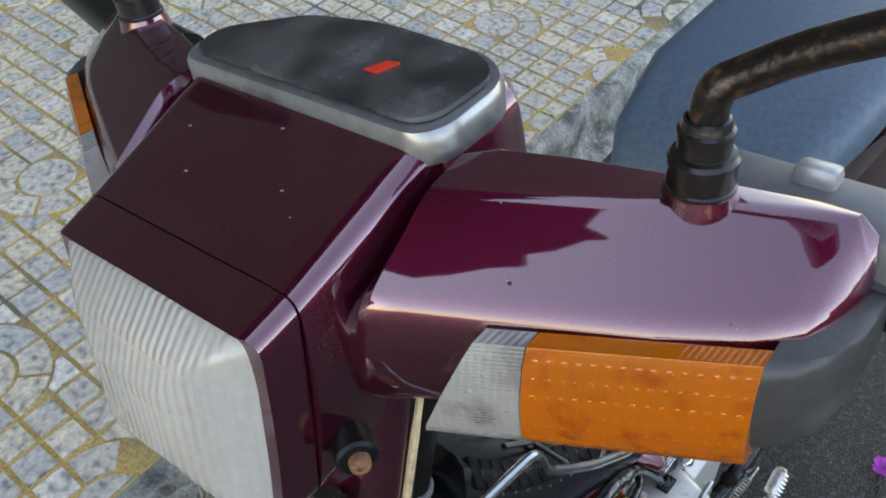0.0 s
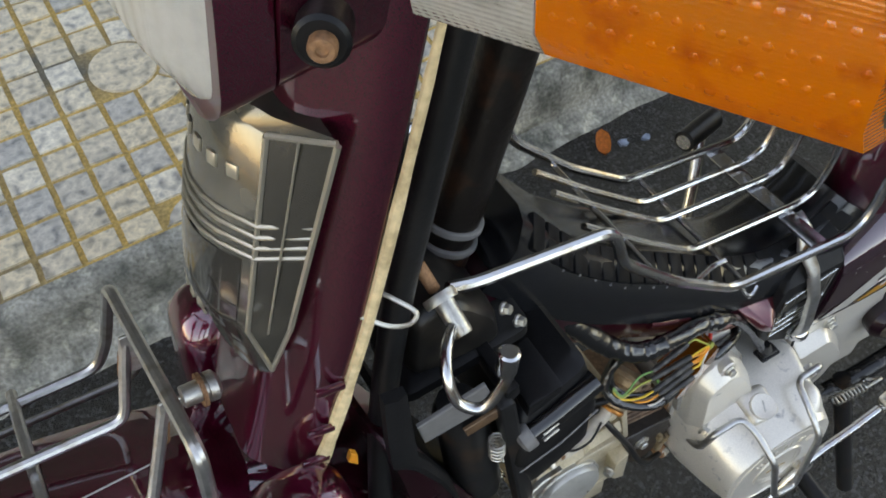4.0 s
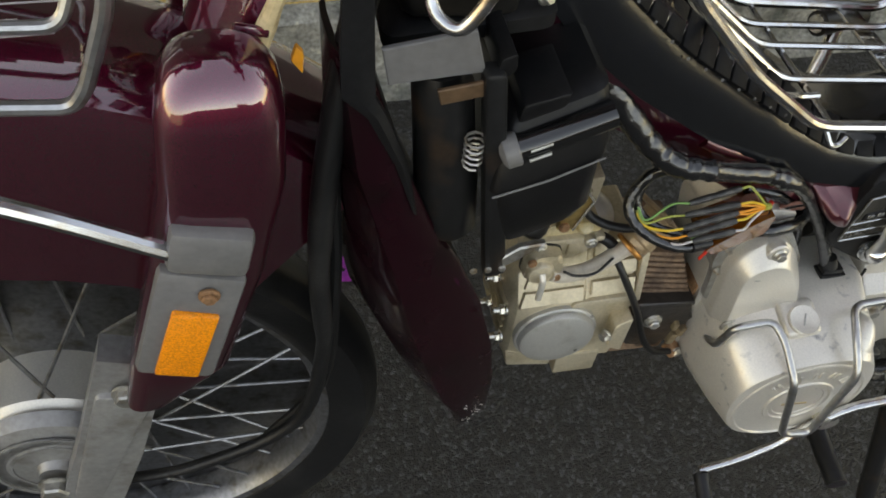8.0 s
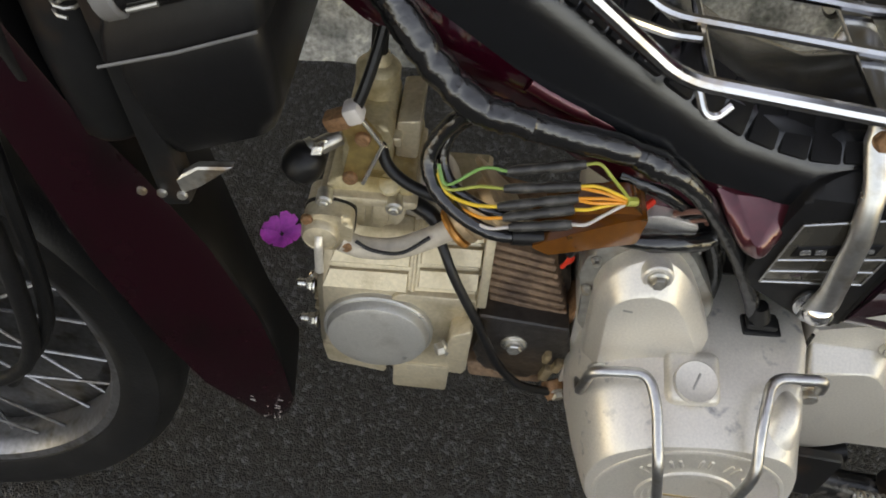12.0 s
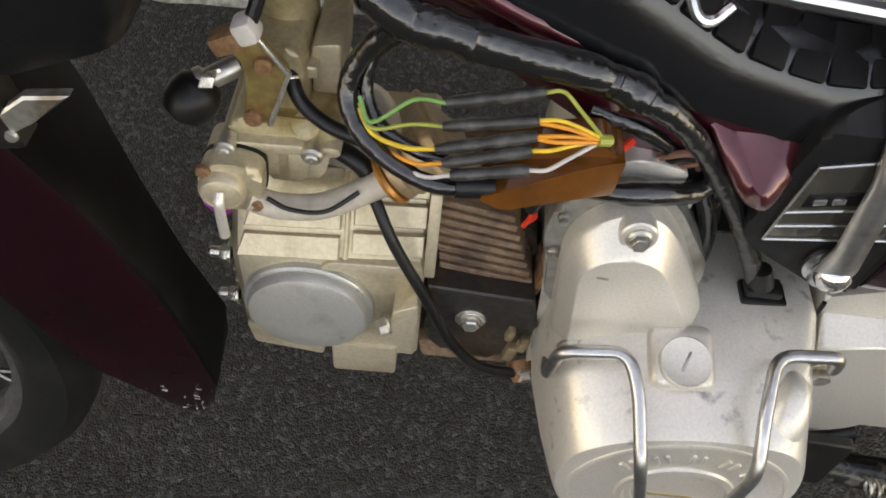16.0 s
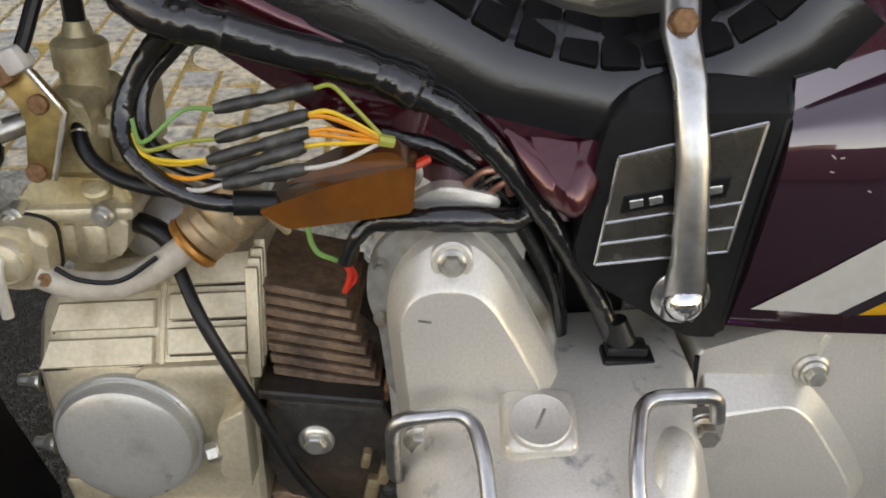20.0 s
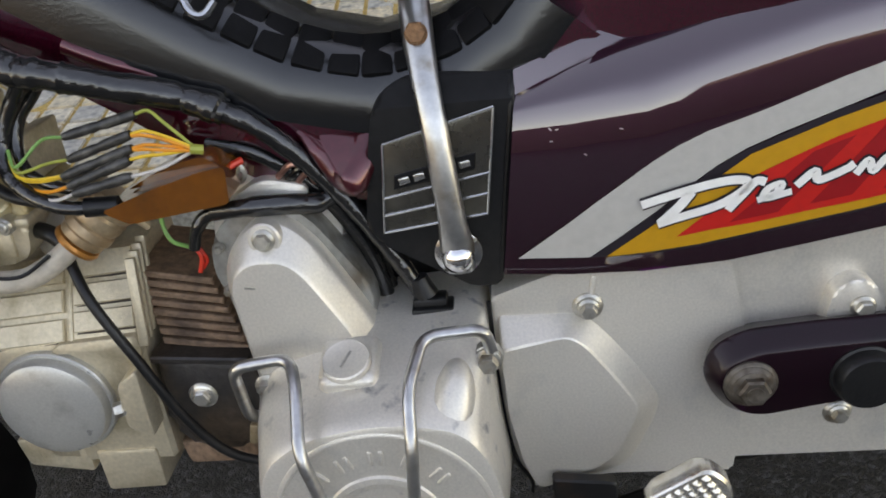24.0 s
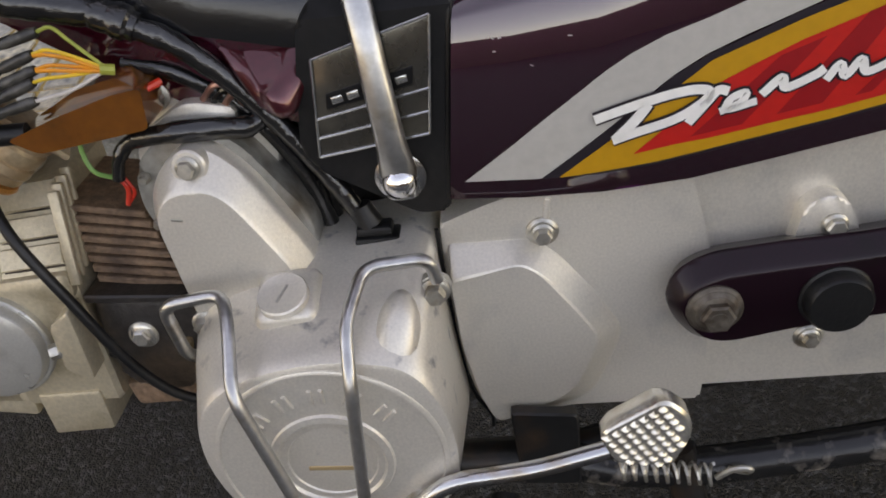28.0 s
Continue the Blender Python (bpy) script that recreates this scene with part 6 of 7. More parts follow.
    for x, z, w, h in ((0.49, 0.655, 0.07, 0.02), (0.52, 0.69, 0.085, 0.05), (0.60, 0.71, 0.10, 0.06), (0.75, 0.715, 0.105, 0.06), (0.95, 0.73, 0.105, 0.06), (1.10, 0.745, 0.09, 0.045), (1.15, 0.74, 0.06, 0.02)):
        out = rounded([(-w, -h * 0.5), (-w, h * 0.4), (w, h * 0.4), (w, -h * 0.5)], 0.03, 5)
        rings.append([(x, CENTRE + a, z + b) for a, b in out])
    part("seat", loft(rings), VINYL, bike, "long dark blue-black vinyl seat", 70)
    part("tail_body", box((0.92, CENTRE, 0.55), (0.5, 0.13, 0.22), 0.05), MAROON_PLAIN, bike)


def floor_tunnel():
    # curved spine cover between the steering head and the seat, black with a maroon lower edge
    mid = [(0.188, 0.640), (0.225, 0.592), (0.266, 0.556), (0.310, 0.526), (0.355, 0.495), (0.393, 0.473), (0.430, 0.464), (0.465, 0.470), (0.488, 0.4835), (0.500, 0.4985)]
    rings = []
    for k, (x, z) in enumerate(mid):
        a = mid[max(0, k - 1)]
        b = mid[min(len(mid) - 1, k + 1)]
        way = Vector((b[0] - a[0], 0, b[1] - a[1])).normalized()
        up = Vector((-way.z, 0, way.x))
        w, d = 0.040, 0.030 - 0.008 * min(1.0, max(0.0, (x - 0.33) / 0.06))
        out = [(-w * 0.75, 0.012), (-w * 0.5, 0.016), (w * 0.5, 0.016), (w * 0.75, 0.012), (w, 0.0), (w * 1.06, -0.012), (w * 1.05, -d), (w * 0.9, -d - 0.002), (-w * 0.9, -d - 0.002), (-w * 1.05, -d), (-w * 1.06, -0.012), (-w, 0.0)]
        rings.append([Vector((x, CENTRE + 0.012 + s, z)) + up * h for s, h in out])
    spine = part("spine_cover", loft(rings), SPINE_GREY, bike, "matt black plastic spine cover with ribbed mat")
    # ribbed mat on the sloping upper edge: wide blocks parted by narrow slots
    line = glide([(x, 0, z) for x, z in mid], 14)
    gone = 0.0
    for p, q in zip(line, line[1:]):
        gone += (q - p).length
        if gone >= 0.0150:
            gone = 0.0
            way = (q - p).normalized()
            up = Vector((-way.z, 0, way.x))
            part("mat_rib", box(Vector((q.x, 0.0575, q.z)) + up * 0.0098, (0.0136, 0.022, 0.0050), 0.0010, (38, -math.degrees(math.atan2(way.z, way.x)), 0)), MAT, spine)
    for k in range(11):
        x = 0.218 + 0.0125 * k
        part("cover_pip", lathe([(0.0010, 0), (0.0007, 0.0004), (0, 0.0006)], (x, 0.0452, float(np.interp(x, [0.218, 0.265, 0.301, 0.342], [0.606, 0.559, 0.5365, 0.5125]))), (0, -1, 0.2), 8), GREY, spine)
    rings = []
    for k, (x, z) in enumerate(mid):
        a = mid[max(0, k - 1)]
        b = mid[min(len(mid) - 1, k + 1)]
        way = Vector((b[0] - a[0], 0, b[1] - a[1])).normalized()
        up = Vector((-way.z, 0, way.x))
        deep = (0.06, 0.062, 0.060, 0.056, 0.056, 0.060, 0.060, 0.05, 0.05, 0.05)[k]
        rings.append([Vector((x, CENTRE + 0.012 + s, z)) + up * h for s, h in ((-0.040, -0.019), (0.040, -0.019), (0.038, -deep * 0.7), (0.030, -deep), (-0.030, -deep), (-0.038, -deep * 0.7))])
    part("frame_spine", loft(rings), MAROON, spine, "maroon pressed frame spine")
    # bulging part of the frame between the loom and the end cover
    # a pinker copy of the frame's maroon, with some sky sheen in its colour
    sheen_maroon = material("sheen_maroon_frame", (0.10, 0.013, 0.02), 0.28, 0.6, grain=0.12, stain=0.35, stain_scale=30, other=(0.06, 0.01, 0.014), coat=1.0)
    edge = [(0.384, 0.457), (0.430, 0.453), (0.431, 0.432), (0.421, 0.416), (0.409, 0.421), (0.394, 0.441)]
    part("frame_cheek", loft([[(0.412 + (x - 0.412) * k, y + (z - 0.44) * 0.6, 0.439 + (z - 0.439) * k) for x, z in rounded(edge, 0.006, 4)] for y, k in ((0.060, 1.0), (0.0495, 0.98), (0.0445, 0.92), (0.0425, 0.78), (0.0418, 0.4))]), sheen_maroon, spine, "glossy maroon frame cheek, pinker for its sky sheen", 60)
    part("frame_lip", tube([(0.300, 0.049, 0.493), (0.314, 0.048, 0.486), (0.330, 0.048, 0.479), (0.348, 0.048, 0.471), (0.372, 0.048, 0.462)], 0.0036, 12, radii=[0.0045, 0.0042, 0.0036, 0.003, 0.0024]), sheen_maroon, spine, "glossy maroon frame lip, pinker for its sky sheen")


def floor_rack():
    rail = lambda y: [(0.139, y, 0.655), (0.154, y, 0.650), (0.240, y, 0.640), (0.250, y, 0.606), (0.300, y, 0.556), (0.355, y, 0.5145), (0.466, y, 0.5045), (0.4775, y, 0.512), (0.4835, y, 0.528), (0.486, y, 0.560), (0.490, y, 0.640)]
    rack = part("centre_carrier", bent(rail(0.0325), 0.0036, 0.012), CHROME, bike, "chrome wire carrier over the spine")
    part("carrier_rail", bent(rail(0.155), 0.0036, 0.012), CHROME, rack)
    for y, dz in ((0.073, 0.0), (0.106, 0.0), (0.128, 0.0)):
        part("carrier_bar", bent([(0.252, y, 0.598), (0.300, y, 0.556), (0.350, y, 0.516), (0.455, y, 0.508), (0.470, y, 0.514), (0.478, y, 0.535), (0.481, y, 0.56)], 0.0025, 0.012, 8), CHROME, rack)
    part("carrier_strap", box((0.443, 0.094, 0.504), (0.014, 0.125, 0.003), 0.0006), CHROME, rack)
    for x, z in ((0.285, 0.567), (0.368, 0.511)):
        part("carrier_cross", tube([(x, 0.0325, z), (x, 0.155, z)], 0.0022, 8, smooth=False), CHROME, rack)
    part("carrier_cross", bent([(0.316, 0.0345, 0.540), (0.350, 0.050, 0.522), (0.362, 0.050, 0.522)], 0.0020, 0.006, 8), CHROME, rack)
    part("carrier_hook", tube([(0.362, 0.031, 0.512), (0.366, 0.027, 0.505), (0.371, 0.027, 0.5035), (0.376, 0.029, 0.508)], 0.0018, 8), CHROME, rack)
    # front mount: stub, rod end and bent hook
    part("mount_stub", lathe([(0.0052, -0.006), (0.0052, 0.014), (0.0045, 0.015), (0, 0.015)], (0.134, 0.024, 0.652), (0.1, -0.75, -0.45), 18), STEEL, rack)
    part("mount_eye", lathe([(0.0085, -0.002), (0.009, 0), (0.0085, 0.003)], (0.133, 0.030, 0.6545), (0.1, -0.75, -0.45), 22), STEEL, rack)
    part("mount_bolt", lathe([(0.0034, 0), (0.0034, 0.016), (0.0028, 0.017), (0, 0.017)], (0.1325, 0.035, 0.656), (-0.25, 0.35, 0.9), 14), RUST, rack, "copper-coloured threaded bolt")
    part("bag_hook", tube([(0.134, 0.018, 0.648), (0.124, 0.006, 0.652), (0.117, -0.006, 0.648), (0.118, -0.014, 0.634), (0.128, -0.020, 0.630), (0.1385, -0.022, 0.648), (0.1395, -0.0215, 0.660)], 0.0030, 12), CHROME, rack, "bent chrome bag hook")
    part("hook_cap", lathe([(0.0045, -0.008), (0.0052, -0.006), (0.0052, 0.006), (0.004, 0.007), (0, 0.007)], (0.1398, -0.0215, 0.662), (0.12, 0, 1), 18), CHROME, rack)


body_panels()
floor_tunnel()
floor_rack()


def leg_shield():
    # left leg shield half, maroon darkened for shade outside, and the black inner box
    table = ((0.60, 0.078, 0.084, 0.005, 0.092, -0.002, 0.092), (0.54, 0.078, 0.090, -0.006, 0.110, -0.006, 0.106), (0.50, 0.078, 0.100, -0.008, 0.124, -0.004, 0.116), (0.46, 0.080, 0.110, -0.010, 0.143, 0.000, 0.132), (0.41, 0.088, 0.120, -0.010, 0.162, 0.005, 0.146), (0.35, 0.110, 0.135, -0.006, 0.178, 0.010, 0.157), (0.298, 0.133, 0.150, 0.000, 0.186, 0.013, 0.168), (0.250, 0.158, 0.168, 0.012, 0.188, 0.019, 0.183), (0.224, 0.166, 0.172, 0.020, 0.182, 0.024, 0.181), (0.213, 0.170, 0.173, 0.026, 0.177, 0.028, 0.176))
    for side in (0,):
        rings, inner = [], []
        for z, xf, xm, ym, xr, yr, xs in table:
            yf = max(0.035, yr + 0.012)
            line = [(xf, yf + 0.010), (xf, yf), ((xf * 2 + xm) / 3, (yf + ym) / 2 - 0.003), (xm, ym), ((xm + xr) / 2, (ym + yr) / 2 - 0.002), (xr, yr)]
            line += [(x + 0.003, y + 0.003) for x, y in line[::-1]]
            rings.append([(x, y, z) for x, y in line])
            lip = [(xr + 0.001, yr + 0.001), (xr + 0.003, yr + 0.006), (xs + 0.001, 0.074), (xs - 0.003, 0.074), (xr - 0.001, yr + 0.007), (xr - 0.002, yr + 0.004)]
            inner.append([(x, y, z) for x, y in lip])
        # the base colour is taken near black to hold the shield's shade
        shield = part("leg_shield", loft(rings), material("shaded_maroon_plastic", (0.013, 0.0008, 0.0030), 0.26, grain=0.1, stain=0.4, stain_scale=22, other=(0.005, 0.001, 0.0014), gloss=0.2, coat=0.4, rough_var=0.06), bike, "maroon leg shield with its shade in the colour, scuffed at its foot")
        part("shield_lining", loft(inner), DEEP_BLACK, shield, "black plastic lining")
    # pale scuffs at the foot
    rnd = random.Random(8)
    for k in range(16):
        z = rnd.uniform(0.222, 0.275)
        row = [float(np.interp(z, [r[0] for r in table[::-1]], [r[c] for r in table[::-1]])) for c in range(7)]
        t = rnd.uniform(0.25, 0.85)
        x, y = row[2] + (row[4] - row[2]) * t, row[3] + (row[5] - row[3]) * t - 0.0014 * 4 * t * (1 - t)
        part("scuff", tube([(x, y, z), (x + rnd.uniform(-0.004, 0.004), y - 0.0002, z + rnd.uniform(-0.002, 0.002))], rnd.uniform(0.0002, 0.0005), 5, smooth=False), DECAL["silver"], shield)
    # dusty grey edge of the shield beside the cable
    rings = []
    for x, z, w in ((0.085, 0.65, 0.0115), (0.083, 0.612, 0.014), (0.083, 0.588, 0.0145), (0.094, 0.576, 0.009), (0.107, 0.546, 0.0065), (0.117, 0.512, 0.0020)):
        rings.append([(x, -0.007, z), (x + w * 0.5, -0.0085, z), (x + w, -0.006, z - 0.002), (x + w, -0.001, z - 0.002), (x, -0.001, z)])
    part("shield_edge", loft(rings), BLACK_MATT, shield, "black edge of the shield")
    # coil pot, its post and spring
    pot = part("coil_pot", lathe([(0.0, 0.0), (0.012, 0.001), (0.0155, 0.006), (0.0165, 0.04), (0.0150, 0.075), (0.0145, 0.100), (0.011, 0.110), (0, 0.111)], (0.140, 0.012, 0.478), (-0.10, 0, 1), 30), BLACK_FRAME, bike, "glossy black metal pot behind the shield")
    part("pot_post", prism(rounded([(0.143, 0.598), (0.153, 0.598), (0.171, 0.458), (0.159, 0.456)], 0.003, 3), -0.010, 0.0, 0.002, 2), BLACK_FRAME, pot, "black painted post")
    part("post_spring", tube([(0.1435 + 0.0045 * math.cos(i * 0.7), -0.006 + 0.0045 * math.sin(i * 0.7), 0.560 - 0.0004 * i) for i in range(44)], 0.0007, 6, smooth=False), STEEL, pot, "small coiled spring")
    part("pot_strap", prism([(0.124, 0.588), (0.146, 0.592), (0.147, 0.584), (0.126, 0.580)], -0.006, -0.004, 0.0005, 1), material("brown_oxide", (0.16, 0.09, 0.05), 0.45, 0.4, grain=0.2), pot)
    def shell(z, x0, x1, y0, y1, r=0.008):
        return [(x, y, z + (x - 0.18) * 0.35) for x, y in rounded([(x0, y0), (x1, y0 + 0.004), (x1, y1), (x0, y1)], r, 3)]
    box_ = part("tool_box", loft([shell(0.536, 0.155, 0.206, -0.012, 0.09), shell(0.528, 0.157, 0.208, -0.014, 0.09), shell(0.500, 0.162, 0.210, -0.012, 0.09), shell(0.488, 0.166, 0.206, -0.008, 0.09), shell(0.484, 0.172, 0.200, 0.0, 0.09)]), BLACK, bike, "glossy black plastic box under the spine")
    lid = part("box_lid", loft([shell(0.538, 0.1525, 0.209, -0.016, 0.09), shell(0.548, 0.1535, 0.209, -0.015, 0.09), shell(0.572, 0.158, 0.206, -0.005, 0.09), shell(0.576, 0.162, 0.202, 0.002, 0.09)]), BLACK, box_, "glossy black lid with a moulded rim")
    part("lid_rim", tube([(0.153, -0.0162, 0.5290), (0.18, -0.0162, 0.5385), (0.207, -0.0130, 0.5480)], 0.0006, 6, smooth=False), GREY, lid)
    coil = part("ignition_coil", tube([(0.160, -0.0085, 0.5530), (0.180, -0.0080, 0.5600), (0.208, -0.0060, 0.5700)], 0.0072, 18, smooth=False), COIL, lid, "glossy black coil on the lid")
    part("coil_end", lathe([(0.0078, -0.004), (0.0086, -0.003), (0.0086, 0.003), (0.0060, 0.005), (0, 0.006)], (0.1605, -0.0085, 0.5532), (-0.94, 0, -0.33), 20), GREY, coil, "grey coil end")
    for k in (0, 1):
        part("coil_terminal", tube([(0.168, -0.0160 + 0.001 * k, 0.5525 + 0.005 * k), (0.178, -0.0155 + 0.001 * k, 0.5560 + 0.005 * k)], 0.0009, 8, smooth=False), STEEL, coil)
    part("lid_step", prism(rounded([(0.163, 0.566), (0.184, 0.5745), (0.186, 0.583), (0.164, 0.577)], 0.002, 2), -0.006, 0.03, 0.002, 2), BLACK, lid)
    part("lid_step", prism(rounded([(0.150, 0.590), (0.158, 0.597), (0.157, 0.606), (0.150, 0.603)], 0.002, 2), -0.006, 0.03, 0.002, 2), BLACK, lid)
    part("bracket_tip", prism([(0.166, 0.472), (0.176, 0.480), (0.190, 0.482), (0.176, 0.470), (0.168, 0.464)], -0.010, -0.006, 0.0008, 1), STEEL, box_)
    for x in (0.152, 0.160, 0.168):
        part("bracket_rivet", lathe([(0.0022, 0), (0.0018, 0.0012), (0, 0.0015)], (x, -0.010, 0.464), (0, -1, 0), 10), STEEL, box_)
    part("frame_web", prism(rounded([(0.125, 0.66), (0.19, 0.64), (0.228, 0.575), (0.212, 0.50), (0.155, 0.475)], 0.01, 3), 0.085, 0.095, 0.002, 1), material("brown_dusty_frame", (0.035, 0.02, 0.013), 0.5, grain=0.3, stain=0.5, stain_scale=25, other=(0.015, 0.012, 0.01)), box_)
    # horn and its plate
    side = rounded([(0.113, 0.630), (0.116, 0.648), (0.132, 0.653), (0.147, 0.645), (0.166, 0.622), (0.168, 0.598), (0.111, 0.600)], 0.007, 4)
    horn = part("horn", loft([[(0.140 + (x - 0.140) * k, y, 0.622 + (z - 0.622) * k) for x, z in side] for y, k in ((0.026, 0.80), (0.028, 0.90), (0.033, 0.97), (0.040, 1.0), (0.075, 1.0))]), material("dusty_black_cap", (0.011, 0.010, 0.009), 0.30, grain=0.25, stain=0.5, stain_scale=40, other=(0.032, 0.026, 0.021), gloss=0.35), bike, "dusty dark grey moulded cap", 40)
    part("horn_flange", loft([[(x, y, z + (x - 0.13) * 0.10) for x, y in rounded([(0.104 + a, 0.022 + a), (0.184 - a, 0.024 + a), (0.184 - a, 0.072), (0.104 + a, 0.072)], 0.008, 4)] for z, a in ((0.590, 0.002), (0.591, 0.0), (0.598, 0.0), (0.600, 0.003))]), BLACK_MATT, horn, "dark moulded flange under the cap", 40)
    part("horn_plate", prism([(0.100, 0.609), (0.139, 0.6165), (0.145, 0.595), (0.103, 0.5905)], -0.0035, -0.001, 0.0006, 1), GREY, horn, "bare grey metal plate")
    for c in ((0.175, 0.026, 0.611), (0.166, 0.026, 0.628)):
        part("horn_bolt", bolt(c, (0.5, -0.8, 0.3), 0.0052, 0.004, 0.0036), STEEL, horn)
    part("orange_clip", prism(rounded([(0.0635, 0.603), (0.066, 0.610), (0.069, 0.606), (0.068, 0.596)], 0.001, 2), 0.000, 0.003, 0.0006, 1), WIRE["orange"], horn)
    # steering mast and frame tube behind
    part("down_tube", tube([(0.228, 0.075, 0.842), (0.1943, 0.075, 0.737), (0.1640, 0.075, 0.650), (0.150, 0.075, 0.605)], 0.0148, 20), material("brown_dusty_tube", (0.008, 0.006, 0.005), 0.36, grain=0.3, stain=0.4, stain_scale=34, other=(0.050, 0.020, 0.009), gloss=0.25, bump=0.5, bump_scale=200), bike, "dusty black frame tube")
    for z in (0.640, 0.652):
        part("cable_clip", lathe([(0.0165, -0.002), (0.0172, -0.0015), (0.0172, 0.0015), (0.0165, 0.002)], (0.1640 + (z - 0.65) * 0.352, 0.075, z), (0.352, 0, 1), 24), GREY, bike)
    part("brake_cable", tube([(0.162, 0.03, 0.85), (0.139, 0.03, 0.763), (0.1256, 0.03, 0.717), (0.110, 0.028, 0.666), (0.090, 0.018, 0.60), (0.076, 0.008, 0.53), (0.069, 0.0, 0.46), (0.068, 0.0, 0.38), (0.045, 0.002, 0.29), (-0.03, 0.006, 0.235), (-0.09, 0.012, 0.215)], 0.0046, 14, radii=[0.0078, 0.0076, 0.0074, 0.0072, 0.0068, 0.0060, 0.0048, 0.0044, 0.0042]), RUBBER, bike, "thick black brake cable")
    part("speed_cable", tube([(0.150, 0.045, 0.85), (0.126, 0.042, 0.75), (0.108, 0.034, 0.665), (0.082, 0.02, 0.54), (0.078, 0.012, 0.44), (0.066, 0.01, 0.33), (0.02, 0.012, 0.25)], 0.0042, 10), RUBBER, bike, "black cable")
    part("cable_ring", tube([(0.084, 0.002, 0.707), (0.094, -0.004, 0.700), (0.103, -0.004, 0.695), (0.107, -0.003, 0.699), (0.101, 0.004, 0.704), (0.096, 0.010, 0.706)], 0.0011, 8), STEEL, bike)


def wiring():
    wrap = random.Random(3)
    loom = part("taped_loom", tube([(0.190, 0.066, 0.60), (0.220, 0.060, 0.552), (0.243, 0.050, 0.522), (0.262, 0.042, 0.500), (0.280, 0.036, 0.4875), (0.296, 0.034, 0.484), (0.315, 0.036, 0.478), (0.345, 0.040, 0.469), (0.360, 0.040, 0.4625)], 0.0068, 16, steps=9, radii=[(0.0088 - 0.0028 * k / 60) * wrap.uniform(0.88, 1.06) for k in range(62)]), TAPE, bike, "wiring loom wrapped in shiny black tape")
    part("tape_end", tube([(0.352, 0.040, 0.4665), (0.360, 0.040, 0.463), (0.366, 0.040, 0.4595)], 0.0070, 14, radii=[0.0066, 0.0074, 0.0062]), TAPE, loom)
    part("lower_loom", tube([(0.360, 0.040, 0.462), (0.376, 0.042, 0.453), (0.391, 0.044, 0.438), (0.405, 0.046, 0.420), (0.419, 0.045, 0.400), (0.431, 0.044, 0.380), (0.440, 0.043, 0.362)], 0.0046, 14, steps=8, radii=[(0.0050 - 0.0008 * k / 40) * wrap.uniform(0.95, 1.04) for k in range(40)]), TAPE, loom)
    part("loom_plug", join(box((0.4455, 0.041, 0.3545), (0.0205, 0.013, 0.0045), 0.0015), box((0.4445, 0.041, 0.3590), (0.0165, 0.010, 0.0050), 0.0018), lathe([(0.0062, 0), (0.0045, 0.010)], (0.4425, 0.042, 0.361), (-0.3, 0.05, 1), 14)), RUBBER, loom)
    part("loop_branch", tube([(0.282, 0.040, 0.482), (0.272, 0.044, 0.472), (0.263, 0.042, 0.458), (0.262, 0.037, 0.447), (0.269, 0.029, 0.4385), (0.283, 0.022, 0.4320), (0.297, 0.019, 0.4290), (0.312, 0.022, 0.4280)], 0.0034, 14, steps=8, radii=[(0.0042 - 0.0011 * k / 50) * wrap.uniform(0.94, 1.05) for k in range(52)]), TAPE, loom)
    part("second_branch", tube([(0.288, 0.042, 0.480), (0.279, 0.046, 0.472), (0.270, 0.045, 0.462), (0.268, 0.040, 0.449), (0.276, 0.032, 0.4405), (0.290, 0.027, 0.4360), (0.303, 0.026, 0.4340)], 0.0026, 12), TAPE, loom)
    # connector sleeves with coloured wires at both ends
    sleeves = (((0.296, 0.031, 0.4575), (0.329, 0.034, 0.4640), ("green",), ("lime",)), ((0.296, 0.030, 0.4475), (0.328, 0.027, 0.4575), ("lime",), ("yellow", "orange")), ((0.294, 0.024, 0.4420), (0.328, 0.025, 0.4520), ("yellow", "yellow"), ("orange", "orange")), ((0.297, 0.021, 0.4385), (0.327, 0.022, 0.4480), ("orange",), ("yellow",)), ((0.300, 0.018, 0.4360), (0.327, 0.019, 0.4415), ("white",), ("white",)))
    rnd = random.Random(11)
    for n, (a, b, left, right) in enumerate(sleeves):
        a, b = Vector(a), Vector(b)
        part("connector_sleeve", tube([a, a.lerp(b, 0.12), a.lerp(b, 0.42), a.lerp(b, 0.5), a.lerp(b, 0.58), a.lerp(b, 0.9), b], 0.0023, 12, smooth=False, radii=[0.0017, 0.0023, 0.0023, 0.0019, 0.0024, 0.0024, 0.0019]), material("dusty_vinyl", (0.034, 0.032, 0.029), 0.32, grain=0.3, stain=0.55, stain_scale=120, other=(0.095, 0.088, 0.076), bump=0.4) if n == 0 else bpy.data.materials["dusty_vinyl"], loom, "grey-black connector sleeve")
        for q, colour in enumerate(left):
            d = Vector((0, -0.001, 0.0014)) * q
            part("wire", tube([Vector((0.266, 0.036, 0.452 - 0.003 * n)) + d, Vector((0.271, 0.030, 0.446 - 0.0028 * n)) + d, a + Vector((-0.011, 0.001, -0.001 - 0.0004 * n)) + d, a + d * 0.4], 0.0008, 8), WIRE[colour], loom)
        for q, colour in enumerate(right):
            d = Vector((0, -0.0012, -0.0016)) * q
            mid = b.lerp(Vector((0.352, 0.031, 0.4475)), 0.5) + Vector((0.001, 0, 0.0035 - 0.0012 * n + rnd.uniform(-0.0006, 0.0006)))
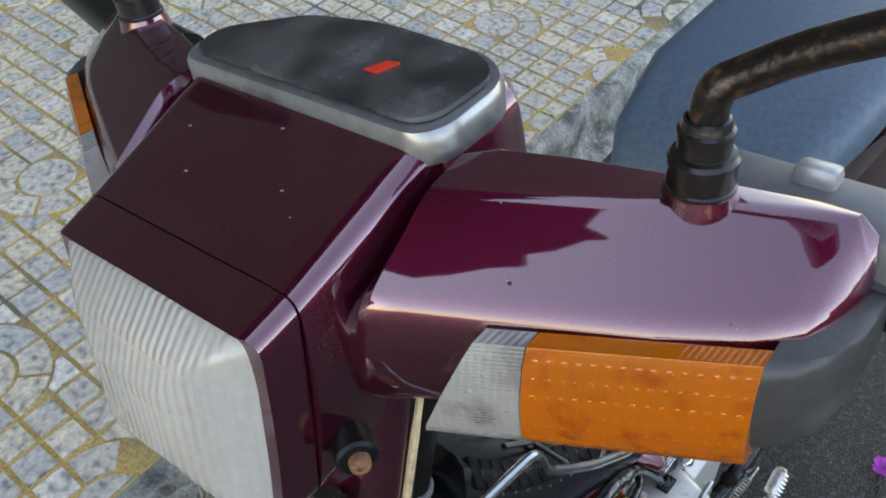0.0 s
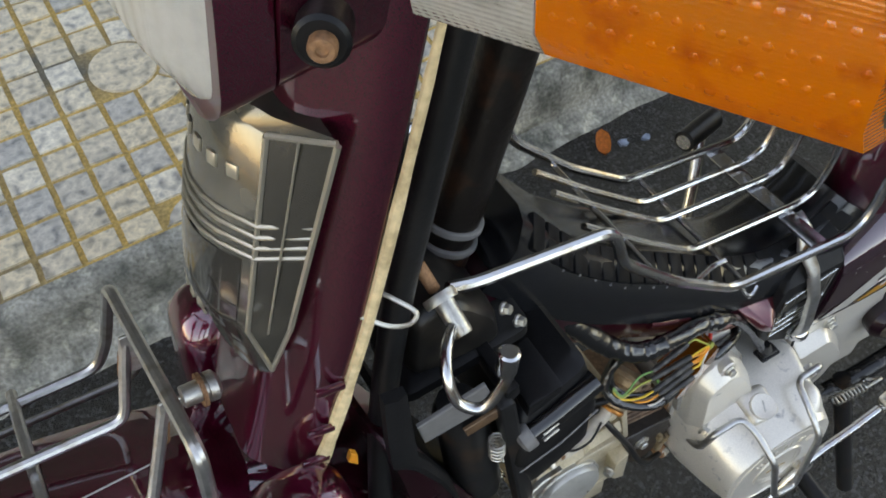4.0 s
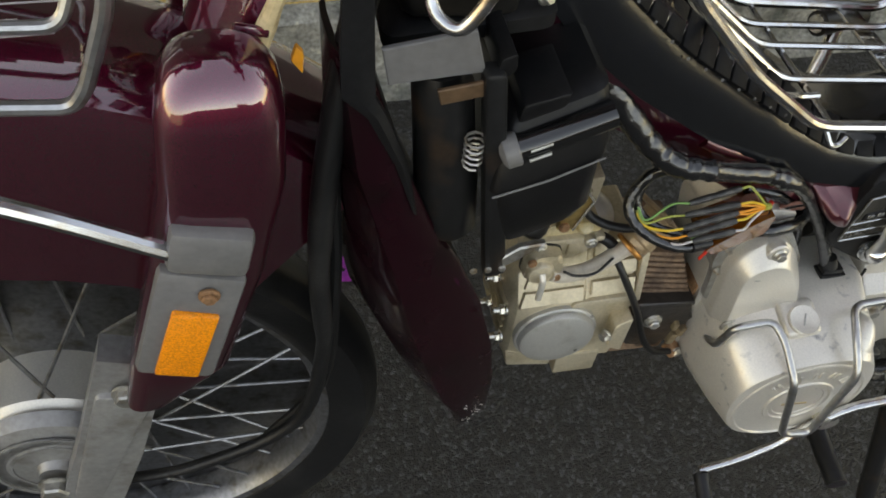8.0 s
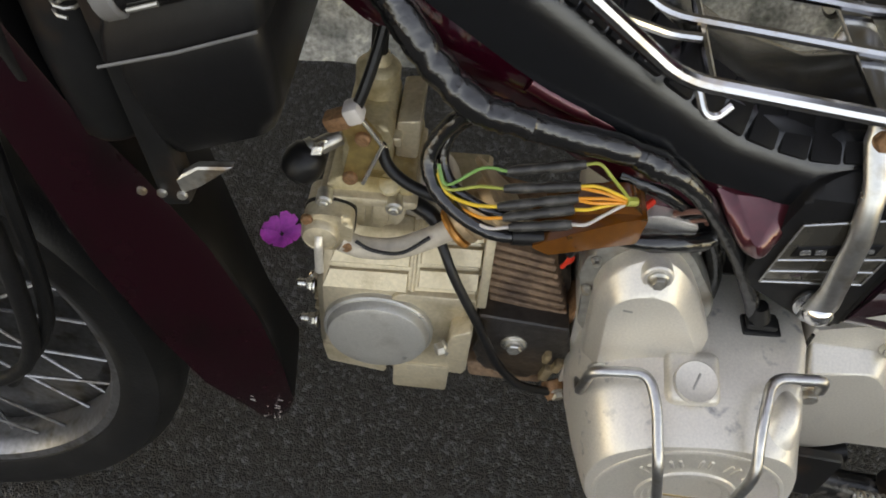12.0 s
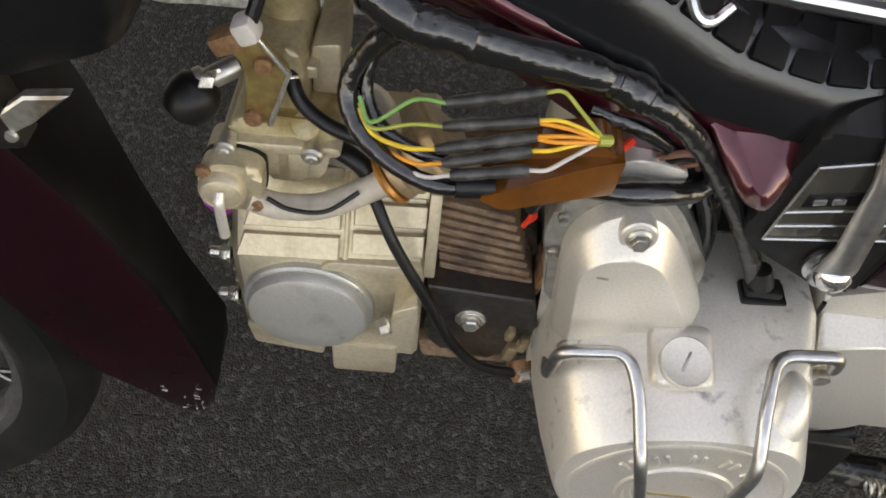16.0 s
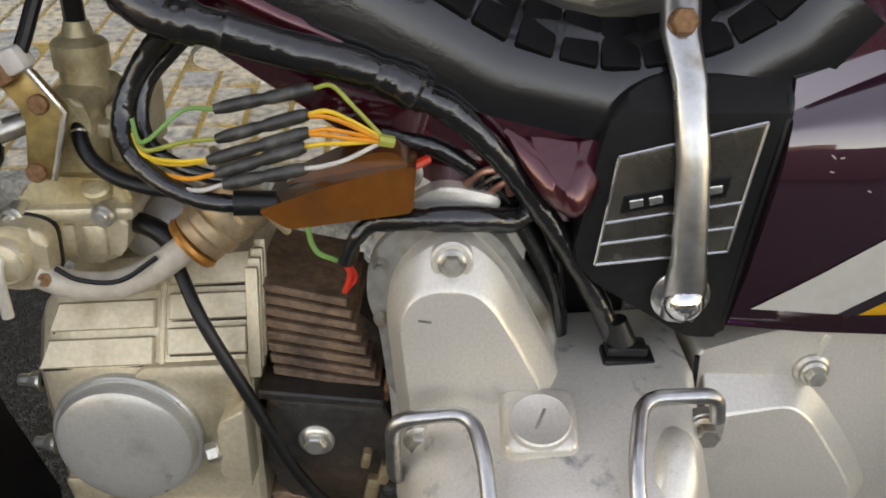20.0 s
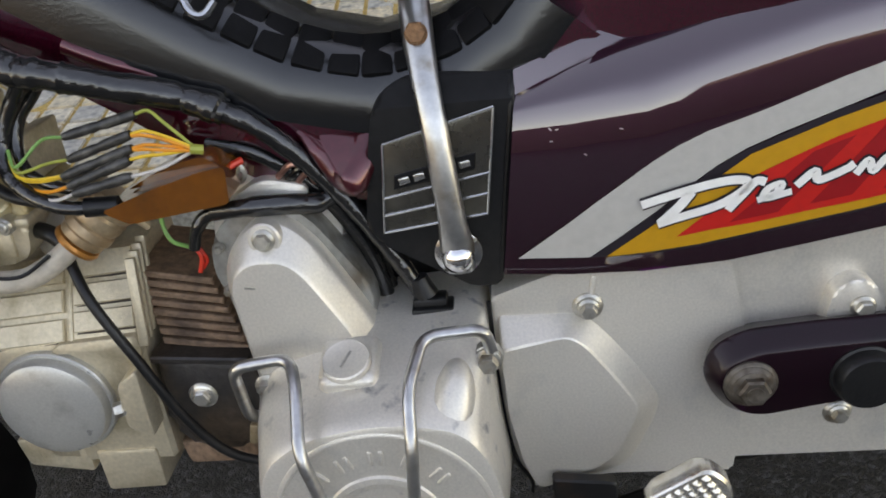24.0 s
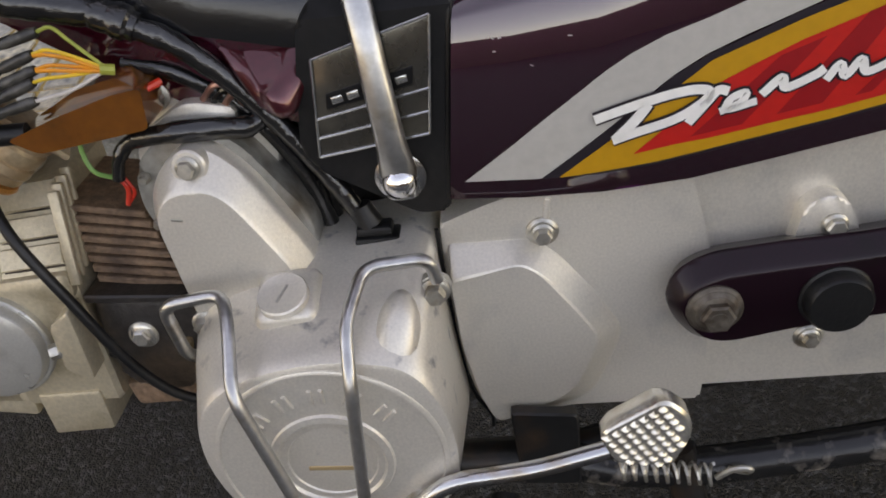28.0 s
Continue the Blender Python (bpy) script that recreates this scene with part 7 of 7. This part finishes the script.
            part("wire", tube([b + d * 0.4, b + Vector((0.006, 0.0, 0.001)) + d, mid + d, Vector((0.3525, 0.032, 0.4470)) + d * 0.5], 0.0008, 8), WIRE[colour], loom)
    part("wire_knot", tube([(0.350, 0.031, 0.4475), (0.355, 0.033, 0.4460)], 0.0022, 8), WIRE["lime"], loom)
    case = part("relay_case", join(loft([[(x, y + (x - 0.32) * 0.30, z) for x, z in rounded([(0.3105, 0.4275), (0.320, 0.4195), (0.3615, 0.4205), (0.3630, 0.4380), (0.352, 0.4375), (0.330, 0.4330)], 0.0025, 3)] for y in (0.0185, 0.046)]), loft([[(x, y, z) for x, z in rounded([(0.316, 0.430), (0.336, 0.4395), (0.354, 0.443), (0.3615, 0.437)], 0.003, 3)] for y in (0.033, 0.048)])), ORANGE_BOX, bike, "translucent brown plastic relay case")
    part("case_sleeve", tube([(0.302, 0.020, 0.4285), (0.316, 0.0225, 0.4275)], 0.0044, 14, smooth=False), RUBBER, case)
    part("wire_end", tube([(0.3615, 0.040, 0.4345), (0.3665, 0.045, 0.4355)], 0.0017, 8), WIRE["red"], case)
    part("black_lead", tube([(0.335, 0.043, 0.394), (0.339, 0.042, 0.404), (0.347, 0.042, 0.4115), (0.366, 0.037, 0.4155), (0.384, 0.040, 0.4145), (0.398, 0.046, 0.4115), (0.406, 0.05, 0.415)], 0.0034, 14, radii=[0.0028, 0.0034, 0.0042, 0.0050, 0.0050, 0.0042]), TAPE, case, "shiny black sleeved lead")
    part("green_lead", tube([(0.324, 0.046, 0.420), (0.3215, 0.046, 0.408), (0.324, 0.045, 0.398), (0.332, 0.045, 0.394)], 0.0011, 8), WIRE["green"], case)
    part("bare_ends", join(tube([(0.334, 0.045, 0.394), (0.3365, 0.045, 0.388), (0.334, 0.045, 0.380)], 0.0012, 8), tube([(0.336, 0.046, 0.393), (0.3385, 0.046, 0.386), (0.335, 0.046, 0.381)], 0.0009, 8)), WIRE["red"], case)
    copper = material("copper_strap", (0.45, 0.22, 0.17), 0.3, 0.7)
    for k in range(3):
        part("lead_clip", tube([(0.380 + 0.004 * k, 0.050, 0.424 - 0.002 * k), (0.388 + 0.004 * k, 0.046, 0.431 - 0.002 * k), (0.394 + 0.004 * k, 0.047, 0.429 - 0.003 * k), (0.397 + 0.004 * k, 0.050, 0.420 - 0.003 * k)], 0.0015, 8), copper if k != 1 else TAPE, case)
    part("silver_lead", tube([(0.402, 0.049, 0.422), (0.409, 0.050, 0.410)], 0.0018, 8), STEEL, case)
    for k, (y, dz) in enumerate(((0.060, 0.0), (0.066, -0.006), (0.054, -0.010))):
        part("case_lead", tube([(0.350, y, 0.452 + dz), (0.372, y - 0.004, 0.447 + dz), (0.394, y, 0.428 + dz), (0.410, y + 0.003, 0.402 + dz), (0.418, y + 0.005, 0.378 + dz), (0.422, y + 0.008, 0.345 + dz)], 0.0042, 12), TAPE, case)
    part("engine_top", prism(rounded([(0.342, 0.395), (0.356, 0.43), (0.37, 0.436), (0.39, 0.43), (0.404, 0.40), (0.406, 0.36), (0.39, 0.36)], 0.006, 3), 0.056, 0.12, 0.004, 2), ALLOY, case)
    part("frame_gusset", prism(rounded([(0.388, 0.440), (0.440, 0.440), (0.452, 0.350), (0.402, 0.350)], 0.006, 3), 0.078, 0.092, 0.003, 2), DEEP_BLACK, case, "near-black frame gusset")
    part("top_bolt", bolt((0.358, 0.055, 0.426)), STEEL, case)


def foot_controls():
    lever = part("gear_lever", bent([(0.371, -0.031, 0.186), (0.403, -0.031, 0.199), (0.430, -0.031, 0.222), (0.446, -0.031, 0.248), (0.468, -0.031, 0.2715), (0.506, -0.030, 0.2745), (0.538, -0.029, 0.283)], 0.0040, 0.012, 12), CHROME, bike, "dull chrome gear lever")
    pad = part("heel_pad", loft([[(x, y, z) for x, z in rounded([(0.5515 + (px - 0.5515) * k, 0.2965 + (pz - 0.2965) * k) for px, pz in ((0.533, 0.2985), (0.5595, 0.3155), (0.5695, 0.306), (0.5705, 0.295), (0.563, 0.278), (0.540, 0.281))], 0.005, 4)] for y, k in ((-0.0362, 0.93), (-0.0350, 1.0), (-0.0280, 1.0), (-0.0240, 0.85))]), POLISHED, lever, "cast knurled heel pad")
    face = [(0.533, 0.2985), (0.5595, 0.3155), (0.5695, 0.306), (0.5705, 0.295), (0.563, 0.278), (0.540, 0.281)]
    for i in range(-8, 9):
        for j in range(-8, 9):
            x, z = 0.552 + 0.0036 * i - 0.0022 * j, 0.2965 + 0.0023 * i + 0.0034 * j
            sides = [(b[0] - a[0]) * (z - a[1]) - (b[1] - a[1]) * (x - a[0]) for a, b in zip(face, face[1:] + face[:1])]
            if max(sides) < -4e-5:
                part("pad_stud", lathe([(0.0026, -0.0004), (0.0005, 0.0020)], (x, -0.036, z), (0, -1, 0), 4), POLISHED, pad)
    part("toe_rubber", lathe([(0.006, 0), (0.0065, 0.002), (0.006, 0.004), (0.0065, 0.006), (0.006, 0.008), (0.0065, 0.010), (0.006, 0.012), (0.0065, 0.014), (0.006, 0.03)], (0.371, -0.034, 0.186), (-0.1, -0.9, -0.3), 16), RUBBER, lever)
    part("lever_boss", lathe([(0.009, 0), (0.009, 0.012), (0.006, 0.013)], (0.456, -0.022, 0.252), (0, -1, 0), 18), STEEL, lever)
    stand = part("side_stand", tube([(0.505, 0.03, 0.222), (0.56, 0.03, 0.206), (0.64, 0.028, 0.212), (0.80, 0.028, 0.238)], 0.0100, 16), SCRAPED, bike, "black folded side stand, scraped to bare metal")
    part("stand_bracket", prism(rounded([(0.497, 0.262), (0.530, 0.258), (0.53, 0.210), (0.50, 0.212)], 0.003, 2), 0.018, 0.024, 0.001, 1), BLACK_FRAME, stand)
    helix = [(0.547 + 0.00055 * i, 0.012 + 0.0052 * math.cos(i * 0.66), 0.2266 - 0.0001 * i + 0.0052 * math.sin(i * 0.66)) for i in range(88)]
    part("return_spring", tube(helix, 0.0010, 6, smooth=False), STEEL, stand, "coiled steel return spring")
    part("spring_hook", tube([(0.595, 0.010, 0.2180), (0.603, 0.008, 0.2255), (0.611, 0.009, 0.2235), (0.610, 0.014, 0.2165), (0.603, 0.018, 0.2150)], 0.0016, 8), STEEL, stand)
    peg = part("foot_peg", tube([(0.49, 0.02, 0.20), (0.485, -0.02, 0.19), (0.482, -0.06, 0.188)], 0.0085, 14), RUBBER, bike, "black rubber foot peg")
    kick = part("kick_pedal", tube([(0.487, 0.225, 0.440), (0.535, 0.240, 0.436)], 0.0105, 18, smooth=False), RUBBER, bike, "black rubber kick pedal")
    for c in ((0.487, 0.225, 0.440), (0.535, 0.240, 0.436)):
        part("pedal_end", lathe([(0.0075, -0.002), (0.0075, 0.003), (0.004, 0.004)], c, (0.95, 0.3, -0.08), 18), POLISHED, kick)
    part("pedal_arm", tube([(0.512, 0.232, 0.438), (0.490, 0.205, 0.400), (0.465, 0.180, 0.330), (0.455, 0.150, 0.270)], 0.0060, 14), POLISHED, kick, "bare metal kick arm")
    part("lower_frame", tube([(0.44, 0.05, 0.20), (0.52, 0.05, 0.20), (0.56, 0.06, 0.20)], 0.011, 14), BLACK_FRAME, bike)
    # centre stand
    part("centre_stand", join(tube([(0.58, 0.03, 0.22), (0.62, -0.02, 0.0165)], 0.009, 12, smooth=False), tube([(0.58, 0.13, 0.22), (0.62, 0.17, 0.045)], 0.009, 12, smooth=False)), BLACK_FRAME, bike, "black centre stand")
    # near-black exhaust shape on the far side, added to darken the gap below
    part("silencer", lathe([(0.0, 0.0), (0.016, 0.0), (0.020, 0.02), (0.036, 0.09), (0.040, 0.12), (0.040, 0.46), (0.036, 0.48), (0.0, 0.482)], (0.470, 0.150, 0.185), (1, 0.02, 0.10), 28), DEEP_BLACK, bike, "near-black exhaust shape, added to fill the dark gap under the bike")
    c = (1.0, CENTRE, 0.262)
    hub = part("rear_wheel_hub", lathe([(0.0, -0.04), (0.06, -0.04), (0.06, 0.04), (0, 0.04)], c, (0, -1, 0), 32), ALLOY, bike)
    part("rear_rim", lathe([(0.188, -0.017), (0.196, -0.019), (0.197, -0.012), (0.186, 0.0), (0.197, 0.012), (0.196, 0.019), (0.188, 0.017), (0.183, 0.006), (0.183, -0.006), (0.188, -0.017)], c, (0, -1, 0), 48), CHROME, hub)
    part("rear_tyre", lathe([(0.194, -0.020), (0.208, -0.03), (0.228, -0.028), (0.240, -0.012), (0.242, 0.0), (0.240, 0.012), (0.228, 0.028), (0.208, 0.03), (0.194, 0.020), (0.194, -0.020)], c, (0, -1, 0), 56), RUBBER, hub)


leg_shield()
wiring()
foot_controls()


# ---- litter on the ground ----
def flower(x, y, z=0.0, size=0.03):
    bm = bmesh.new()
    for k in range(5):
        a = k * 2 * math.pi / 5
        rows = []
        for r, w in ((0.1, 0.08), (0.5, 0.42), (0.85, 0.5), (1.0, 0.2)):
            rows.append([bm.verts.new((size * (r * math.cos(a) - u * w * math.sin(a)), size * (r * math.sin(a) + u * w * math.cos(a)), size * (0.1 + 0.5 * r * r * (0.6 + 0.4 * math.sin(k * 2.2)) + 0.2 * u * u))) for u in (-1, -0.3, 0.3, 1)])
        for p, q in zip(rows, rows[1:]):
            for j in range(3):
                bm.faces.new((p[j], p[j + 1], q[j + 1], q[j]))
    bmesh.ops.solidify(bm, geom=list(bm.faces), thickness=0.0006)
    bm.transform(Matrix.Translation((SCALE * x, SCALE * y, SCALE * z)))
    return tagged(part("fallen_flower", bm, PETAL, angle=80), "magenta bougainvillea petals lying on the asphalt", "flower")


def leaf(x, y, z=0.0, size=0.03, turn=0.0):
    bm = bmesh.new()
    rows = []
    for i in range(7):
        u = -1 + i / 3
        w = 0.45 * math.sqrt(max(0.0, 1 - u * u)) + 0.02
        rows.append([bm.verts.new((size * u, size * w * v, size * (0.12 + 0.1 * math.sin(3 * u) + 0.1 * abs(v)))) for v in (-1, 0, 1)])
    for p, q in zip(rows, rows[1:]):
        for j in range(2):
            bm.faces.new((p[j], p[j + 1], q[j + 1], q[j]))
    bmesh.ops.solidify(bm, geom=list(bm.faces), thickness=0.0005)
    bm.transform(Matrix.Translation((SCALE * x, SCALE * y, SCALE * z)) @ Matrix.Rotation(turn, 4, "Z"))
    return tagged(part("fallen_leaf", bm, LEAF, angle=80), "curled orange leaf lying on the asphalt", "leaf")


flower(0.105, 0.318, 0, 0.023)
flower(0.62, -0.19, 0, 0.020)
flower(0.887, -0.082, 0, 0.018)
leaf(0.674, 0.566, 0, 0.028, 1.1)

def paint_fleck(x, y, size):
    rnd = random.Random(int(x * 1000))
    bm = bmesh.new()
    ring = [(size * rnd.uniform(0.5, 1.0) * math.cos(a), size * rnd.uniform(0.4, 0.8) * math.sin(a)) for a in (2 * math.pi * k / 11 for k in range(11))]
    top = [bm.verts.new((SCALE * (x + a), SCALE * (y + b), 0.004)) for a, b in ring]
    low = [bm.verts.new((SCALE * (x + a * 1.1), SCALE * (y + b * 1.1), -0.001)) for a, b in ring]
    bm.faces.new(top)
    for k in range(11):
        bm.faces.new((top[k], low[k], low[(k + 1) % 11], top[(k + 1) % 11]))
    return tagged(part("paper_scrap", bm, material("pale_blue_scrap", (0.25, 0.32, 0.42), 0.7, grain=0.3, stain=0.5, stain_scale=90, other=(0.08, 0.09, 0.11)), angle=40), "trodden pale blue scrap lying on the asphalt", "scrap")


paint_fleck(0.703, 0.553, 0.012)
paint_fleck(0.742, 0.545, 0.009)

# ---- kerb: rounded nose, rough face, mortar apron, last the tiles ----
def kerb_stones():
    prof = [(0.0, -0.05), (0.0, 0.097), (-0.014, 0.0975), (-0.026, 0.092), (-0.034, 0.07), (-0.040, 0.035), (-0.050, 0.016), (-0.068, 0.008), (-0.085, 0.001), (-0.09, -0.02)]
    bm = bmesh.new()
    rows = []
    steps = [-9, -4, -2, -1.2] + [-1.0 + 0.03 * i for i in range(101)] + [2.3, 3, 5, 9]
    for u in steps:
        row = []
        for i, (v, z) in enumerate(prof):
            n1 = noise.noise(Vector((u * 9, v * 30, i * 0.7))) * 0.007 + noise.noise(Vector((u * 31, v * 60, 3.3 + i))) * 0.0035
            edge = 1.0 if 1 < i < 9 else 0.0
            x, y = along(u, v + edge * n1 * (2.2 if i > 6 else 1.0))
            row.append(bm.verts.new((SCALE * x, SCALE * y, SCALE * (z + edge * n1 * 0.5 - (0.004 if i == 8 else 0) * 0))))
        rows.append(row)
    for a, b in zip(rows, rows[1:]):
        for i in range(len(prof) - 1):
            bm.faces.new((a[i], a[i + 1], b[i + 1], b[i]))
    return tagged(part("kerb", bm, CONCRETE, angle=50), "cracked weathered concrete kerb with a mortar apron", "kerb", kind="structure")


kerb_stones()

PITCH, U0, V0 = 0.0525, -0.238, -0.011
near, far = [], []
for i in range(-84, 84):
    for j in range(0, 60):
        u0, v0 = U0 + i * PITCH, V0 + j * PITCH
        fan = (i // 6) % 2 == 1
        reach = 0.106 if fan else 0.0545
        g = 0.0038
        cell = []
        c4 = [(u0 + g, v0 + g), (u0 + PITCH - g, v0 + g), (u0 + PITCH - g, v0 + PITCH - g), (u0 + g, v0 + PITCH - g)]
        for a, b in zip(c4, c4[1:] + c4[:1]):
            for q in range(12):
                cell.append((a[0] + (b[0] - a[0]) * q / 12, a[1] + (b[1] - a[1]) * q / 12))
        cu = U0 + round((u0 + PITCH / 2 - U0) / (6 * PITCH)) * 6 * PITCH
        cv = V0 + round((v0 + PITCH / 2 - V0) / (6 * PITCH)) * 6 * PITCH
        free = [math.hypot(u - cu, v - cv) >= reach for u, v in cell]
        if not any(free):
            continue
        if all(free):
            shape = cell[::3]
        else:
            start = next(k for k in range(len(cell)) if free[k] and not free[k - 1])
            turned = cell[start:] + cell[:start]
            shape = turned[:next(k for k in range(len(cell)) if not free[(start + k) % len(cell)])]
            a1, a0 = (math.atan2(q[1] - cv, q[0] - cu) for q in (shape[0], shape[-1]))
            sweep = (a1 - a0 + math.pi) % (2 * math.pi) - math.pi
            shape += [(cu + reach * math.cos(a0 + sweep * k / 6), cv + reach * math.sin(a0 + sweep * k / 6)) for k in range(1, 6)]
        moved = [(u + noise.noise(Vector((u * 60, v * 60, 1))) * 0.0010, max(0.004, v + noise.noise(Vector((u * 60, v * 60, 7))) * 0.0010)) for u, v in shape]
        area = 0.5 * abs(sum(p[0] * q[1] - q[0] * p[1] for p, q in zip(moved, moved[1:] + moved[:1])))
        if area < 0.00025 or v0 + PITCH < 0.01:
            continue
        (near if -0.55 < u0 < 0.25 and v0 < 0.75 and len(near) < 240 else far).append(moved)
for i in range(-14, 15):
    for j in range(0, 11):
        cu, cv = U0 + i * 6 * PITCH, V0 + j * 6 * PITCH
        disc = [(cu + 0.050 * math.cos(a), max(0.004, cv + 0.050 * math.sin(a))) for a in (2 * math.pi * q / 20 for q in range(20))]
        (near if -0.6 < cu < 0.3 and cv < 0.8 else far).append(disc)
        side = 0 if i % 2 == 0 else math.pi
        side = 0 if (i % 2) else math.pi
        for q in range(4):
            a0, a1 = side - math.pi / 2 + math.pi * q / 4 + 0.04, side - math.pi / 2 + math.pi * (q + 1) / 4 - 0.04
            arc = [(cu + 0.0555 * math.cos(a0 + (a1 - a0) * k / 5), cv + 0.0555 * math.sin(a0 + (a1 - a0) * k / 5)) for k in range(6)] + [(cu + 0.101 * math.cos(a1 + (a0 - a1) * k / 5), cv + 0.101 * math.sin(a1 + (a0 - a1) * k / 5)) for k in range(6)]
            if min(v for _, v in arc) > 0.003:
                (near if -0.6 < cu < 0.3 and cv < 0.8 else far).append(arc)


def tile_mesh(bm, outline):
    kept = []
    for q in outline:
        if not kept or min(math.dist(q, kept[-1]), math.dist(q, kept[0]) if len(kept) > 2 else 1) > 0.0008:
            kept.append(q)
    outline = kept
    pts = [along(u, v) for u, v in outline]
    cx, cy = sum(p[0] for p in pts) / len(pts), sum(p[1] for p in pts) / len(pts)
    top = [bm.verts.new((SCALE * (cx + (x - cx) * 0.975), SCALE * (cy + (y - cy) * 0.975), SCALE * 0.1)) for x, y in pts]
    low = [bm.verts.new((SCALE * x, SCALE * y, SCALE * 0.095)) for x, y in pts]
    bm.faces.new(top)
    for i in range(len(top)):
        bm.faces.new((top[i], low[i], low[(i + 1) % len(top)], top[(i + 1) % len(top)]))


for outline in near:
    bm = bmesh.new()
    tile_mesh(bm, outline)
    part("tile", bm, TERRAZZO, angle=1).parent = paving
bm = bmesh.new()
for outline in far:
    tile_mesh(bm, outline)
part("tile_field", bm, TERRAZZO_FAR, angle=1, kind="stuff").parent = paving
